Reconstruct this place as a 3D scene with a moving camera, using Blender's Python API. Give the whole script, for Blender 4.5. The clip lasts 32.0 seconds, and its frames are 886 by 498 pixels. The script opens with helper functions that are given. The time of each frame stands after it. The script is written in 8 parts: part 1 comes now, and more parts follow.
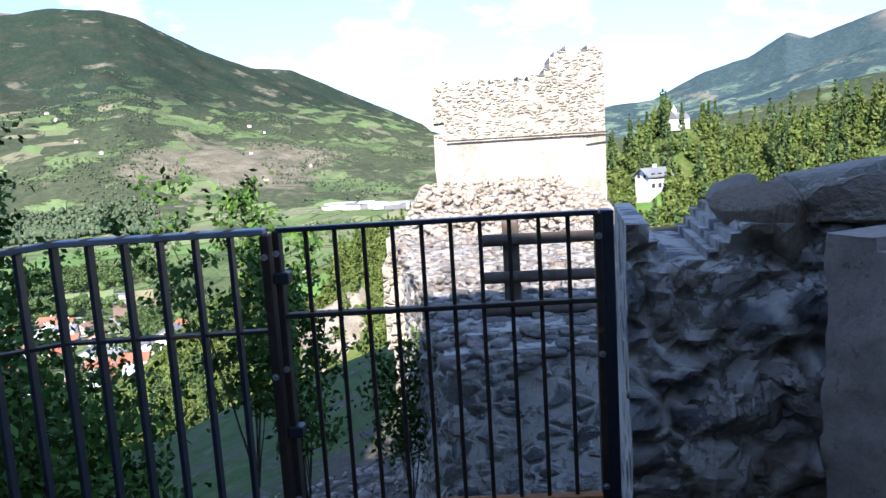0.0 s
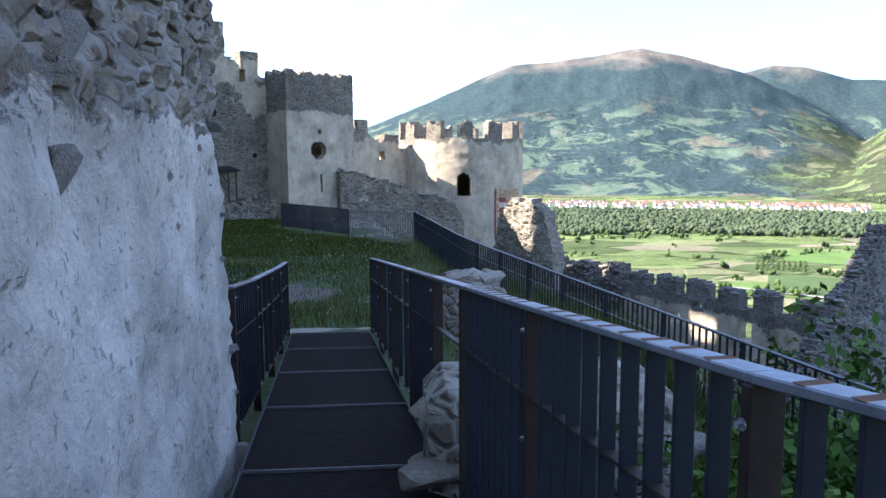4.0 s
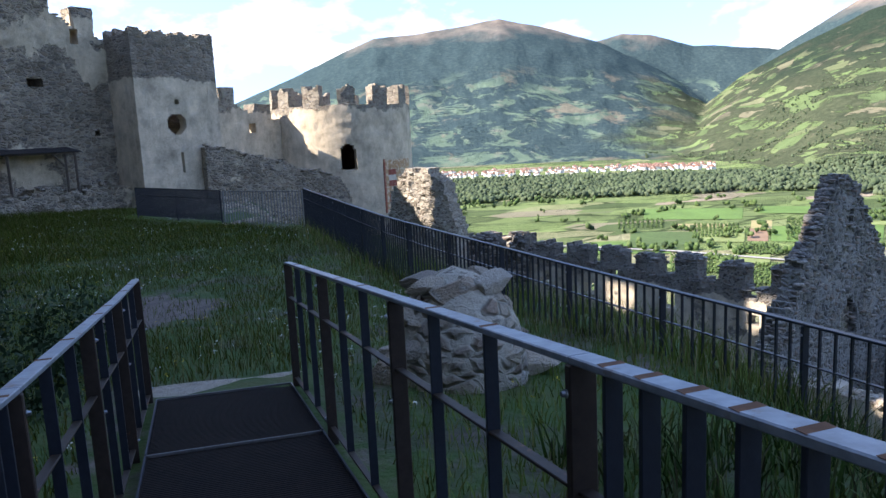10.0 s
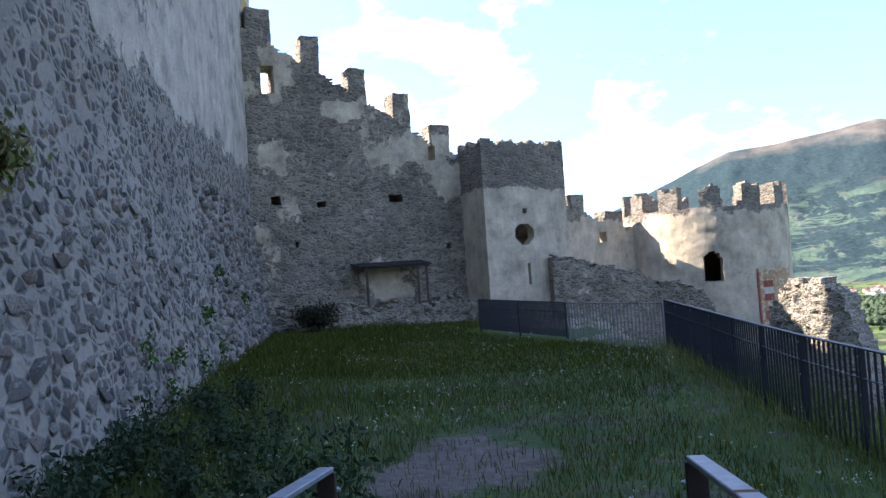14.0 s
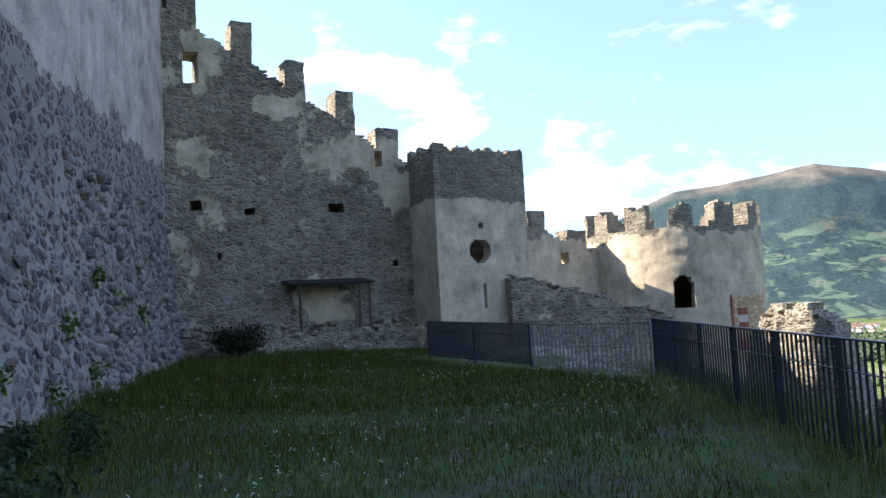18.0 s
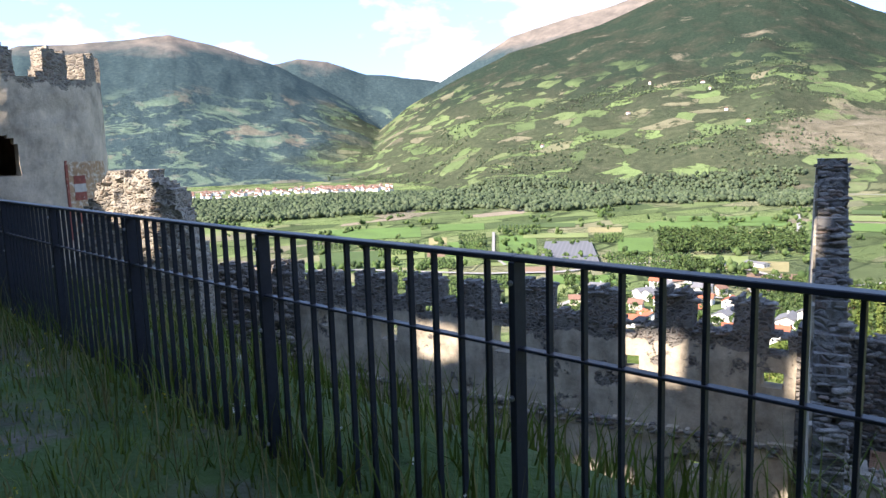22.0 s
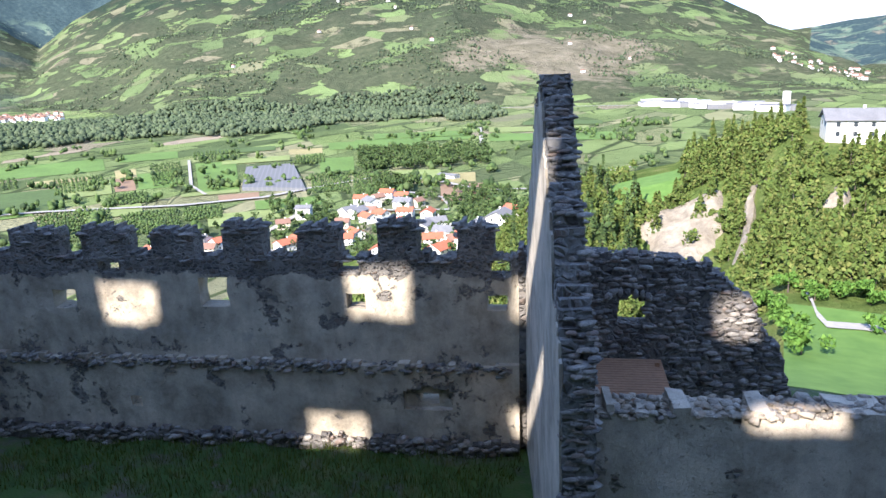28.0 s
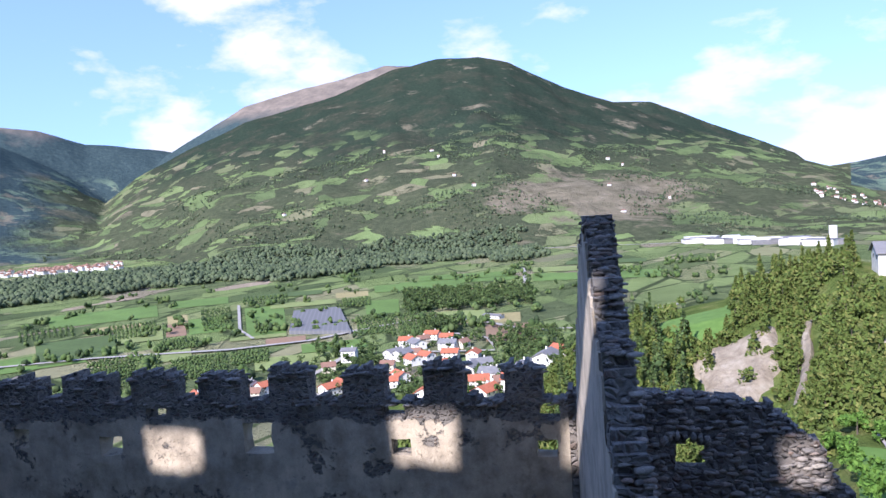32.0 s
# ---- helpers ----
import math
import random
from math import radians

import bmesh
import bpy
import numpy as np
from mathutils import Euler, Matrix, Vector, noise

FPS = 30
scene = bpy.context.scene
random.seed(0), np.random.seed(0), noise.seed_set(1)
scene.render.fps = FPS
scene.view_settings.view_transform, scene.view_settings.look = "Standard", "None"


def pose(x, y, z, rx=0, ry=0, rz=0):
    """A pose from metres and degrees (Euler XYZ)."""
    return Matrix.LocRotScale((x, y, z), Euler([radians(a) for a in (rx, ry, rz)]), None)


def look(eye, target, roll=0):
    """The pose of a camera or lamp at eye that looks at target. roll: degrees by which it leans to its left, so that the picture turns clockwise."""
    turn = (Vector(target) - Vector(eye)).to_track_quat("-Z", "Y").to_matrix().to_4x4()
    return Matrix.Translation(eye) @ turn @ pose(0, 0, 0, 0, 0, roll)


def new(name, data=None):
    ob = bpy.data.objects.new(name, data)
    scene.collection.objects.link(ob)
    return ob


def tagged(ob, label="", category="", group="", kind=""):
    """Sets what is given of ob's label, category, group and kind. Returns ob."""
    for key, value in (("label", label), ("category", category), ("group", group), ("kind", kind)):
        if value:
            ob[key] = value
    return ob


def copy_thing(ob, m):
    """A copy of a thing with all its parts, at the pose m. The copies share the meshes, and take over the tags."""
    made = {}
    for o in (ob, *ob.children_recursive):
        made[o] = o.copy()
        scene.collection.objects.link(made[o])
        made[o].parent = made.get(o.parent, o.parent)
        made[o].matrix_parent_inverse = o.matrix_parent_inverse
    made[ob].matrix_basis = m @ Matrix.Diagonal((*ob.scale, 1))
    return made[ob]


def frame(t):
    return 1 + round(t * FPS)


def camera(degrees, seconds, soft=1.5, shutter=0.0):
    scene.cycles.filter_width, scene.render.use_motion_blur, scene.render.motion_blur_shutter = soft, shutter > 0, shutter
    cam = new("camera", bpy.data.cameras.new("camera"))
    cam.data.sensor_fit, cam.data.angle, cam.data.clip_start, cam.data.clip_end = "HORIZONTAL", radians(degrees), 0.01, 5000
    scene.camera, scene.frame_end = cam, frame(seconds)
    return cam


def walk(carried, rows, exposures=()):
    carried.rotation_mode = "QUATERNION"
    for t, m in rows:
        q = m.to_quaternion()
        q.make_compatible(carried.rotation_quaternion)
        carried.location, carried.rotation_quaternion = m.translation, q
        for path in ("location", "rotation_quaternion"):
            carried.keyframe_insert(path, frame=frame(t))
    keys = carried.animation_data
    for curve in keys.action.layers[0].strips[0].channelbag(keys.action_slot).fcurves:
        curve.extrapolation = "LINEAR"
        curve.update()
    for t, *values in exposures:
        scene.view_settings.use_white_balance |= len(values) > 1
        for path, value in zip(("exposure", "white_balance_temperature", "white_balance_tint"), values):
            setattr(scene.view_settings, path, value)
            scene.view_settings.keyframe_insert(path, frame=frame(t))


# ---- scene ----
cam = camera(62.04, 32.0)
# the walk: seconds, eye, a point looked at, lean
PATH = [
    (0.0, (-0.426, -0.248, 1.299), (-1.246, 9.619, -0.107), -3.52),
    (0.5, (-0.339, -0.077, 1.258), (-1.293, 9.752, -0.314), -3.87),
    (1.0, (-0.314, 0.227, 1.236), (-1.900, 9.986, -0.263), -3.01),
    (1.5, (-0.361, 0.439, 1.206), (-4.271, 9.499, -0.413), -3.25),
    (2.0, (-0.474, 0.592, 1.192), (-6.279, 8.365, -1.234), -3.64),
    (2.5, (-0.648, 0.707, 1.210), (-8.145, 6.606, -1.790), -3.17),
    (3.0, (-0.739, 0.888, 1.249), (-9.836, 3.976, -1.527), -4.10),
    (3.5, (-0.830, 0.983, 1.335), (-10.552, 2.529, -0.421), -1.70),
    (4.0, (-1.178, 1.087, 1.352), (-11.073, 1.901, 0.158), -0.31),
    (4.5, (-1.450, 1.162, 1.348), (-11.401, 1.813, 0.611), -0.39),
    (6.5, (-2.902, 1.249, 1.261), (-12.875, 1.125, 0.544), -1.05),
    (7.0, (-3.184, 1.163, 1.229), (-13.140, 1.986, 0.784), -0.57),
    (7.5, (-3.526, 1.207, 1.208), (-13.324, 3.109, 0.593), -0.99),
    (8.0, (-3.860, 1.153, 1.171), (-13.476, 3.827, 0.547), -0.35),
    (8.5, (-4.214, 1.116, 1.134), (-13.704, 4.120, 0.175), -0.36),
    (9.0, (-4.610, 1.062, 1.086), (-14.169, 3.703, -0.198), -0.98),
    (9.5, (-4.891, 0.842, 1.054), (-14.389, 3.539, -0.531), -1.39),
    (10.0, (-5.253, 0.677, 1.012), (-14.815, 3.147, -0.558), -2.72),
    (10.5, (-5.860, 0.745, 0.951), (-15.650, 2.421, -0.211), -3.39),
    (11.0, (-6.470, 0.845, 0.876), (-16.314, 2.390, 0.038), -3.82),
    (11.5, (-7.032, 0.793, 0.830), (-17.012, 1.129, 0.295), -4.17),
    (12.0, (-7.513, 0.748, 0.791), (-17.495, 0.159, 0.716), -3.96),
    (12.5, (-7.922, 0.745, 0.745), (-17.838, -0.535, 0.906), -4.20),
    (13.0, (-8.308, 0.766, 0.695), (-18.077, -1.372, 0.715), -3.76),
    (13.5, (-8.713, 0.709, 0.650), (-18.510, -1.285, 0.866), -3.85),
    (14.0, (-9.118, 0.684, 0.605), (-18.910, -1.327, 0.891), -3.90),
    (14.5, (-9.538, 0.636, 0.560), (-19.384, -1.092, 0.800), -3.26),
    (16.5, (-11.053, 0.318, 0.277), (-20.750, -2.120, 0.383), -3.77),
    (17.0, (-11.551, 0.304, 0.210), (-21.365, -1.571, 0.603), -3.35),
    (17.5, (-12.094, 0.232, 0.143), (-21.962, -1.325, 0.595), -3.78),
    (18.0, (-12.546, 0.155, 0.103), (-22.432, -1.176, 0.799), -3.05),
    (18.5, (-12.923, 0.104, 0.092), (-22.875, -0.603, 0.771), -3.03),
    (19.0, (-13.274, 0.103, 0.105), (-23.259, -0.225, 0.558), -2.60),
    (19.5, (-13.520, 0.181, 0.148), (-23.291, 2.300, 0.349), -2.44),
    (20.0, (-13.972, 0.367, 0.101), (-23.381, 3.741, -0.185), -2.46),
    (20.5, (-14.408, 0.568, 0.032), (-23.375, 4.948, -0.599), -2.14),
    (21.0, (-14.720, 0.878, -0.013), (-23.232, 6.029, -1.014), -1.86),
    (21.5, (-15.005, 1.200, -0.041), (-23.076, 6.973, -1.277), -1.20),
    (22.0, (-15.274, 1.516, -0.057), (-22.980, 7.727, -1.487), -1.75),
    (22.5, (-15.486, 1.832, -0.066), (-23.145, 8.109, -1.459), -2.05),
    (23.0, (-15.788, 2.077, -0.066), (-23.232, 8.600, -1.492), -1.52),
    (23.5, (-16.040, 2.255, -0.079), (-23.383, 8.896, -1.485), -1.97),
    (24.0, (-16.266, 2.484, -0.066), (-23.868, 8.818, -1.511), -2.73),
    (24.5, (-16.514, 2.711, -0.090), (-23.396, 9.767, -1.774), -2.03),
    (25.0, (-16.648, 2.876, -0.107), (-22.931, 10.465, -1.823), -2.60),
    (25.5, (-16.702, 2.998, -0.125), (-22.723, 10.798, -1.830), -2.79),
    (26.0, (-16.781, 3.078, -0.126), (-21.769, 11.567, -1.876), -1.69),
    (26.5, (-16.781, 3.080, -0.114), (-21.039, 11.995, -1.663), -1.55),
    (28.5, (-16.923, 3.140, -0.109), (-21.567, 11.552, -2.881), -2.24),
    (29.0, (-16.925, 3.138, -0.106), (-21.475, 11.728, -2.453), -2.06),
    (29.5, (-16.924, 3.135, -0.106), (-21.419, 11.863, -2.007), -1.93),
    (30.0, (-16.922, 3.131, -0.106), (-21.413, 11.946, -1.563), -2.10),
    (30.5, (-16.919, 3.128, -0.106), (-21.490, 11.942, -1.296), -2.23),
    (31.0, (-16.917, 3.125, -0.105), (-21.646, 11.878, -1.113), -2.81),
    (31.5, (-16.913, 3.124, -0.102), (-21.774, 11.821, -0.952), -3.15),
    (32.0, (-16.906, 3.123, -0.096), (-22.092, 11.646, -0.781), -3.54),
]
walk(cam, [(t, look(eye, aim, lean)) for t, eye, aim, lean in PATH],
     [(0.0, 2.1, 6100, 14), (2.0, 2.0, 6350, 14), (4.0, 2.55, 6500, 14), (9.0, 2.1, 6600, 14), (12.0, 2.3, 6550, 16), (13.0, 2.25, 6550, 15), (17.0, 2.5, 6850, 15), (18.0, 2.1, 6800, 11), (19.0, 1.85, 6650, 9),
      (20.0, 1.7, 6450, 11), (22.0, 2.15, 6800, 16), (24.0, 2.15, 6800, 18), (26.0, 2.1, 6400, 16), (29.0, 2.2, 6100, 14), (30.0, 1.93, 5950, 19), (31.0, 1.64, 5850, 22), (32.0, 1.56, 5850, 22)])

# ---- world, sun ----
SUN_AZ, SUN_EL = 178.0, 36.0   # compass of the sun (degrees to the left of +y) and its height
world = bpy.data.worlds.new("sky")
scene.world = world
world.use_nodes = True
wn = world.node_tree
wn.nodes.clear()


def wnode(kind, **props):
    n = wn.nodes.new(kind)
    for k, v in props.items():
        n.inputs[k].default_value = v
    return n


sky = wn.nodes.new("ShaderNodeTexSky")
sky.sky_type = "NISHITA"
sky.sun_disc = False
sky.sun_elevation = radians(SUN_EL)
sky.sun_rotation = radians(-SUN_AZ)
sky.altitude = 1500
sky.air_density, sky.dust_density, sky.ozone_density = 1.0, 0.15, 1.3
# cumulus banks low over the ridges, thin veils above them
wtc = wn.nodes.new("ShaderNodeTexCoord")
wlift = wn.nodes.new("ShaderNodeVectorMath")
wlift.operation = "ADD"
wlift.inputs[1].default_value = (0, 0, 0.27)   # a clear mountain horizon without the lowland's white haze
wn.links.new(wtc.outputs["Generated"], wlift.inputs[0])
wnorm = wn.nodes.new("ShaderNodeVectorMath")
wnorm.operation = "NORMALIZE"
wn.links.new(wlift.outputs["Vector"], wnorm.inputs[0])
wn.links.new(wnorm.outputs["Vector"], sky.inputs["Vector"])
wmap = wn.nodes.new("ShaderNodeMapping")
wmap.inputs["Scale"].default_value = (1.0, 1.0, 2.2)
wn.links.new(wtc.outputs["Generated"], wmap.inputs["Vector"])
wno = wnode("ShaderNodeTexNoise", Scale=5.0, Detail=12.0, Roughness=0.57, Distortion=0.1)
wn.links.new(wmap.outputs["Vector"], wno.inputs["Vector"])
wramp = wn.nodes.new("ShaderNodeValToRGB")
wramp.color_ramp.elements[0].position, wramp.color_ramp.elements[1].position = 0.632, 0.75
wlow = wn.nodes.new("ShaderNodeMath")
wlow.operation = "MULTIPLY_ADD"   # more cloud towards the horizon
wn.links.new(wno.outputs["Fac"], wlow.inputs[2])
wlow.inputs[1].default_value = 0.20
wn.links.new(wlow.outputs[0], wramp.inputs["Fac"])
wsep = wn.nodes.new("ShaderNodeSeparateXYZ")
wn.links.new(wtc.outputs["Generated"], wsep.inputs["Vector"])
wband = wn.nodes.new("ShaderNodeValToRGB")
wband.color_ramp.elements[0].position, wband.color_ramp.elements[0].color = 0.02, (1, 1, 1, 1)
wband.color_ramp.elements[1].position, wband.color_ramp.elements[1].color = 0.34, (0.25, 0.25, 0.25, 1)
wn.links.new(wsep.outputs["Z"], wband.inputs["Fac"])
wn.links.new(wband.outputs["Color"], wlow.inputs[0])
wmix = wn.nodes.new("ShaderNodeMix")
wmix.data_type = "RGBA"
wn.links.new(wramp.outputs["Color"], wmix.inputs["Factor"])
wn.links.new(sky.outputs["Color"], wmix.inputs["A"])
wmix.inputs["B"].default_value = (2.5, 2.56, 2.68, 1)
wbg = wnode("ShaderNodeBackground", Strength=0.15)
wn.links.new(wmix.outputs["Result"], wbg.inputs["Color"])
wout = wn.nodes.new("ShaderNodeOutputWorld")
wn.links.new(wbg.outputs["Background"], wout.inputs["Surface"])

sun = new("sun", bpy.data.lights.new("sun", "SUN"))
sun.data.energy, sun.data.angle, sun.data.color = 3.5, radians(0.55), (1.0, 0.93, 0.82)
sa, se = radians(SUN_AZ), radians(SUN_EL)
SUN_DIR = Vector((-math.sin(sa) * math.cos(se), math.cos(sa) * math.cos(se), math.sin(se)))
sun.matrix_world = look(SUN_DIR * 200, (0, 0, 0))

# ---- materials ----
class Nodes:
    def __init__(self, name, rough=0.9, metal=0.0):
        self.m = bpy.data.materials.new(name)
        self.m.use_nodes = True
        self.t = self.m.node_tree
        self.b = self.t.nodes["Principled BSDF"]
        self.b.inputs["Roughness"].default_value = rough
        self.b.inputs["Metallic"].default_value = metal
        self.b.inputs["Specular IOR Level"].default_value = 0.3
        self.co = self.t.nodes.new("ShaderNodeTexCoord").outputs["Object"]

    def put(self, kind, socket=None, out=0, **props):
        n = self.t.nodes.new("ShaderNode" + kind)
        for k, v in props.items():
            key = k.replace("_", " ")
            if isinstance(v, bpy.types.NodeSocket):
                self.t.links.new(v, n.inputs[key])
            else:
                n.inputs[key].default_value = v
        return n

    def scaled(self, s, co=None, turn=(0, 0, 0)):
        n = self.put("Mapping", Vector=co or self.co, Scale=s, Rotation=turn)
        return n.outputs[0]

    def noise(self, scale, detail=5.0, rough=0.55, co=None, distort=0.0):
        return self.put("TexNoise", Vector=co or self.co, Scale=scale, Detail=detail, Roughness=rough, Distortion=distort).outputs["Fac"]

    def noisecol(self, scale, co=None):
        return self.put("TexNoise", Vector=co or self.co, Scale=scale, Detail=2.0).outputs["Color"]

    def voronoi(self, scale, feature="F1", co=None, metric="EUCLIDEAN", rnd=1.0):
        n = self.put("TexVoronoi", Vector=co or self.co, Scale=scale, Randomness=rnd)
        n.feature = feature
        if feature == "F1":
            n.distance = metric
        return n

    def ramp(self, fac, *stops):
        n = self.put("ValToRGB", Fac=fac)
        e = n.color_ramp.elements
        while len(e) < len(stops):
            e.new(0.5)
        for el, (p, c) in zip(e, stops):
            el.position = p
            el.color = (c, c, c, 1) if isinstance(c, (int, float)) else (*c, 1)
        return n.outputs["Color"]

    def mix(self, fac, a, b, mode="MIX"):
        n = self.t.nodes.new("ShaderNodeMix")
        n.data_type, n.blend_type = "RGBA", mode
        for key, v in (("Factor", fac), ("A", a), ("B", b)):
            s = [i for i in n.inputs if i.name == key and i.type == ("VALUE" if key == "Factor" else "RGBA")][0]
            if isinstance(v, bpy.types.NodeSocket):
                self.t.links.new(v, s)
            else:
                s.default_value = v if isinstance(v, (int, float)) else (*v, 1)
        return [o for o in n.outputs if o.type == "RGBA"][0]

    def math(self, op, a, b=0.0, clamp=False):
        n = self.t.nodes.new("ShaderNodeMath")
        n.operation, n.use_clamp = op, clamp
        for i, v in enumerate((a, b)):
            if isinstance(v, bpy.types.NodeSocket):
                self.t.links.new(v, n.inputs[i])
            else:
                n.inputs[i].default_value = v
        return n.outputs[0]

    def sep(self, co=None):
        return self.put("SeparateXYZ", Vector=co or self.co).outputs

    def warp(self, amount, scale, co=None):
        co = co or self.co
        col = self.noisecol(scale, co)
        n = self.t.nodes.new("ShaderNodeVectorMath")
        n.operation = "MULTIPLY_ADD"
        self.t.links.new(col, n.inputs[0])
        n.inputs[1].default_value = (amount,) * 3
        self.t.links.new(co, n.inputs[2])
        return n.outputs[0]

    def rnd(self):
        return self.t.nodes.new("ShaderNodeObjectInfo").outputs["Random"]

    def island(self):
        return self.t.nodes.new("ShaderNodeNewGeometry").outputs["Random Per Island"]

    def color(self, c):
        if isinstance(c, bpy.types.NodeSocket):
            self.t.links.new(c, self.b.inputs["Base Color"])
        else:
            self.b.inputs["Base Color"].default_value = (*c, 1)
        return self

    def rough(self, s):
        self.t.links.new(s, self.b.inputs["Roughness"])
        return self

    def bump(self, h, strength=0.5, dist=0.02):
        n = self.put("Bump", Height=h, Strength=strength, Distance=dist)
        self.t.links.new(n.outputs[0], self.b.inputs["Normal"])
        return self


def masonry(name, stones, mortar, scale=3.2, joint=0.07, plaster=None, cover=0.5, patch=0.45, band=None, relief=0.05, flat=1.7, stain=0.45, soft=2.2, spots=(), dirt=0.85):
    """Rubble walling; plaster lies over it where a ragged noise says so. band: heights between which more plaster is left."""
    k = Nodes(name)
    co = k.scaled((1, 1, flat), k.warp(0.05, 11.0, k.warp(0.22, 2.2)))
    cell = k.voronoi(scale, "F1", co)
    edge = k.voronoi(scale, "DISTANCE_TO_EDGE", co).outputs["Distance"]
    edge = k.math("ADD", edge, k.math("MULTIPLY", k.math("SUBTRACT", k.noise(7, 6, 0.7), 0.55), joint * 1.7))
    pick = k.put("SeparateColor", Color=cell.outputs["Color"]).outputs
    edge = k.math("SUBTRACT", edge, k.math("MULTIPLY", k.ramp(pick[2], (0.30, 1.0), (0.36, 0.0)), joint * 2.2))
    n = len(stones)
    tone = k.ramp(pick[0], *[((i + 0.5) / n, c) for i, c in enumerate(stones)])
    fine = k.noise(38, 6, 0.65)
    tone = k.mix(0.55, tone, k.ramp(fine, (0.3, 0.42), (0.7, 1.0)), "MULTIPLY")
    tone = k.mix(0.6, tone, k.ramp(pick[1], (0.0, 0.55), (1.0, 1.0)), "MULTIPLY")
    seat = k.ramp(edge, (joint * 0.35, 0.0), (joint * 1.5, 1.0))
    base = k.mix(seat, k.mix(0.5, mortar, k.ramp(k.noise(16), (0.3, 0.55), (0.7, 1.0)), "MULTIPLY"), tone)
    grime = k.ramp(k.noise(0.55, 8, 0.68), (0.35, 0.34), (0.52, 0.75), (0.64, 1.0))
    base = k.mix(stain, base, grime, "MULTIPLY")
    h = k.math("ADD", k.math("MULTIPLY", k.ramp(edge, (0.0, 0.0), (joint * 2.6, 1.0)), 1.0), k.math("MULTIPLY", fine, 0.35))
    if plaster:
        big = k.noise(patch, 9, 0.68, co=k.warp(0.45, 1.6))
        big = k.math("ADD", big, k.math("MULTIPLY", k.math("SUBTRACT", k.noise(patch * 5, 7, 0.65), 0.5), 0.22))
        if band:
            z = k.sep()[2]
            lo = k.math("MULTIPLY", k.math("SUBTRACT", z, band[0]), soft, clamp=True)
            hi = k.math("MULTIPLY", k.math("SUBTRACT", band[1], z), soft, clamp=True)
            big = k.math("ADD", big, k.math("MULTIPLY", k.math("SUBTRACT", k.math("MULTIPLY", lo, hi), 0.6), 0.55))
        for c, rad in spots:
            near = k.put("Mapping", Vector=k.warp(2.6, 0.55, k.warp(0.9, 2.4)), Location=tuple(-(a + 1.75) / b for a, b in zip(c, rad)), Scale=tuple(1 / b for b in rad)).outputs[0]
            ln = k.t.nodes.new("ShaderNodeVectorMath")
            ln.operation = "LENGTH"
            k.t.links.new(near, ln.inputs[0])
            big = k.math("ADD", big, k.math("MULTIPLY", k.math("SUBTRACT", 1.0, ln.outputs["Value"], clamp=True), 0.42))
        left = k.ramp(big, (1 - cover - 0.015, 0.0), (1 - cover + 0.015, 1.0))
        pl = k.mix(dirt, plaster, k.ramp(k.noise(1.1, 8, 0.70), (0.32, 0.36), (0.5, 0.75), (0.66, 1.0)), "MULTIPLY")
        streak = k.noise(1.6, 6, 0.6, co=k.scaled((1.5, 1.5, 0.4)))
        pl = k.mix(0.35, pl, k.ramp(streak, (0.36, 0.5), (0.6, 1.0)), "MULTIPLY")
        pl = k.mix(0.4, pl, k.ramp(k.noise(55, 4), (0.3, 0.6), (0.6, 1.0)), "MULTIPLY")
        pl = k.mix(k.ramp(k.noise(2.3, 8, 0.7), (0.58, 0.0), (0.70, 0.75)), pl, tuple(c * f for c, f in zip(plaster, (0.55, 0.58, 0.64))))
        pits = k.ramp(k.noise(17, 5, 0.7), (0.30, 0.0), (0.40, 1.0))
        pl = k.mix(0.45, pl, k.ramp(pits, (0.0, 0.5), (1.0, 1.0)), "MULTIPLY")
        base = k.mix(left, base, pl)
        skin = k.math("ADD", k.math("MULTIPLY", k.noise(3.2, 8, 0.66), 0.9), k.math("MULTIPLY", k.noise(14, 6, 0.66), 0.5))
        skin = k.math("ADD", k.math("MULTIPLY", skin, 0.75), k.math("ADD", k.math("MULTIPLY", pits, 0.3), 0.25))
        h = k.mix(left, h, skin)
    k.color(base)
    k.bump(h, 0.9, relief)
    return k.m


GREY = [(0.33, 0.28, 0.225), (0.45, 0.38, 0.30), (0.24, 0.21, 0.185), (0.52, 0.44, 0.345), (0.37, 0.285, 0.21), (0.46, 0.41, 0.345)]
WARM = [(0.40, 0.33, 0.26), (0.48, 0.41, 0.32), (0.28, 0.24, 0.20), (0.50, 0.44, 0.35), (0.34, 0.25, 0.19), (0.40, 0.36, 0.31)]
DARK = [(0.16, 0.145, 0.135), (0.30, 0.275, 0.25), (0.12, 0.113, 0.11), (0.40, 0.365, 0.32), (0.25, 0.185, 0.15), (0.35, 0.32, 0.285)]
M_CURTAIN = masonry("curtain_rubble", GREY, (0.46, 0.39, 0.30), 4.0, flat=2.3, stain=0.6, relief=0.06, plaster=(0.74, 0.62, 0.455), cover=0.38, patch=0.4, spots=[((-39.7, -6.7, 5.7), (2.0, 2.7, 1.7)), ((-40.6, -5.5, 4.2), (1.2, 1.6, 1.1)), ((-36.4, -11.2, 9.2), (1.0, 1.4, 1.6)), ((-36.2, -11.5, 5.6), (0.8, 1.0, 0.9)), ((-38.8, -7.9, 0.3), (1.2, 1.5, 1.2)), ((-41.4, -4.4, 1.4), (0.6, 0.8, 2.6)), ((-38.0, -9.2, 7.4), (1.4, 1.8, 0.8))])
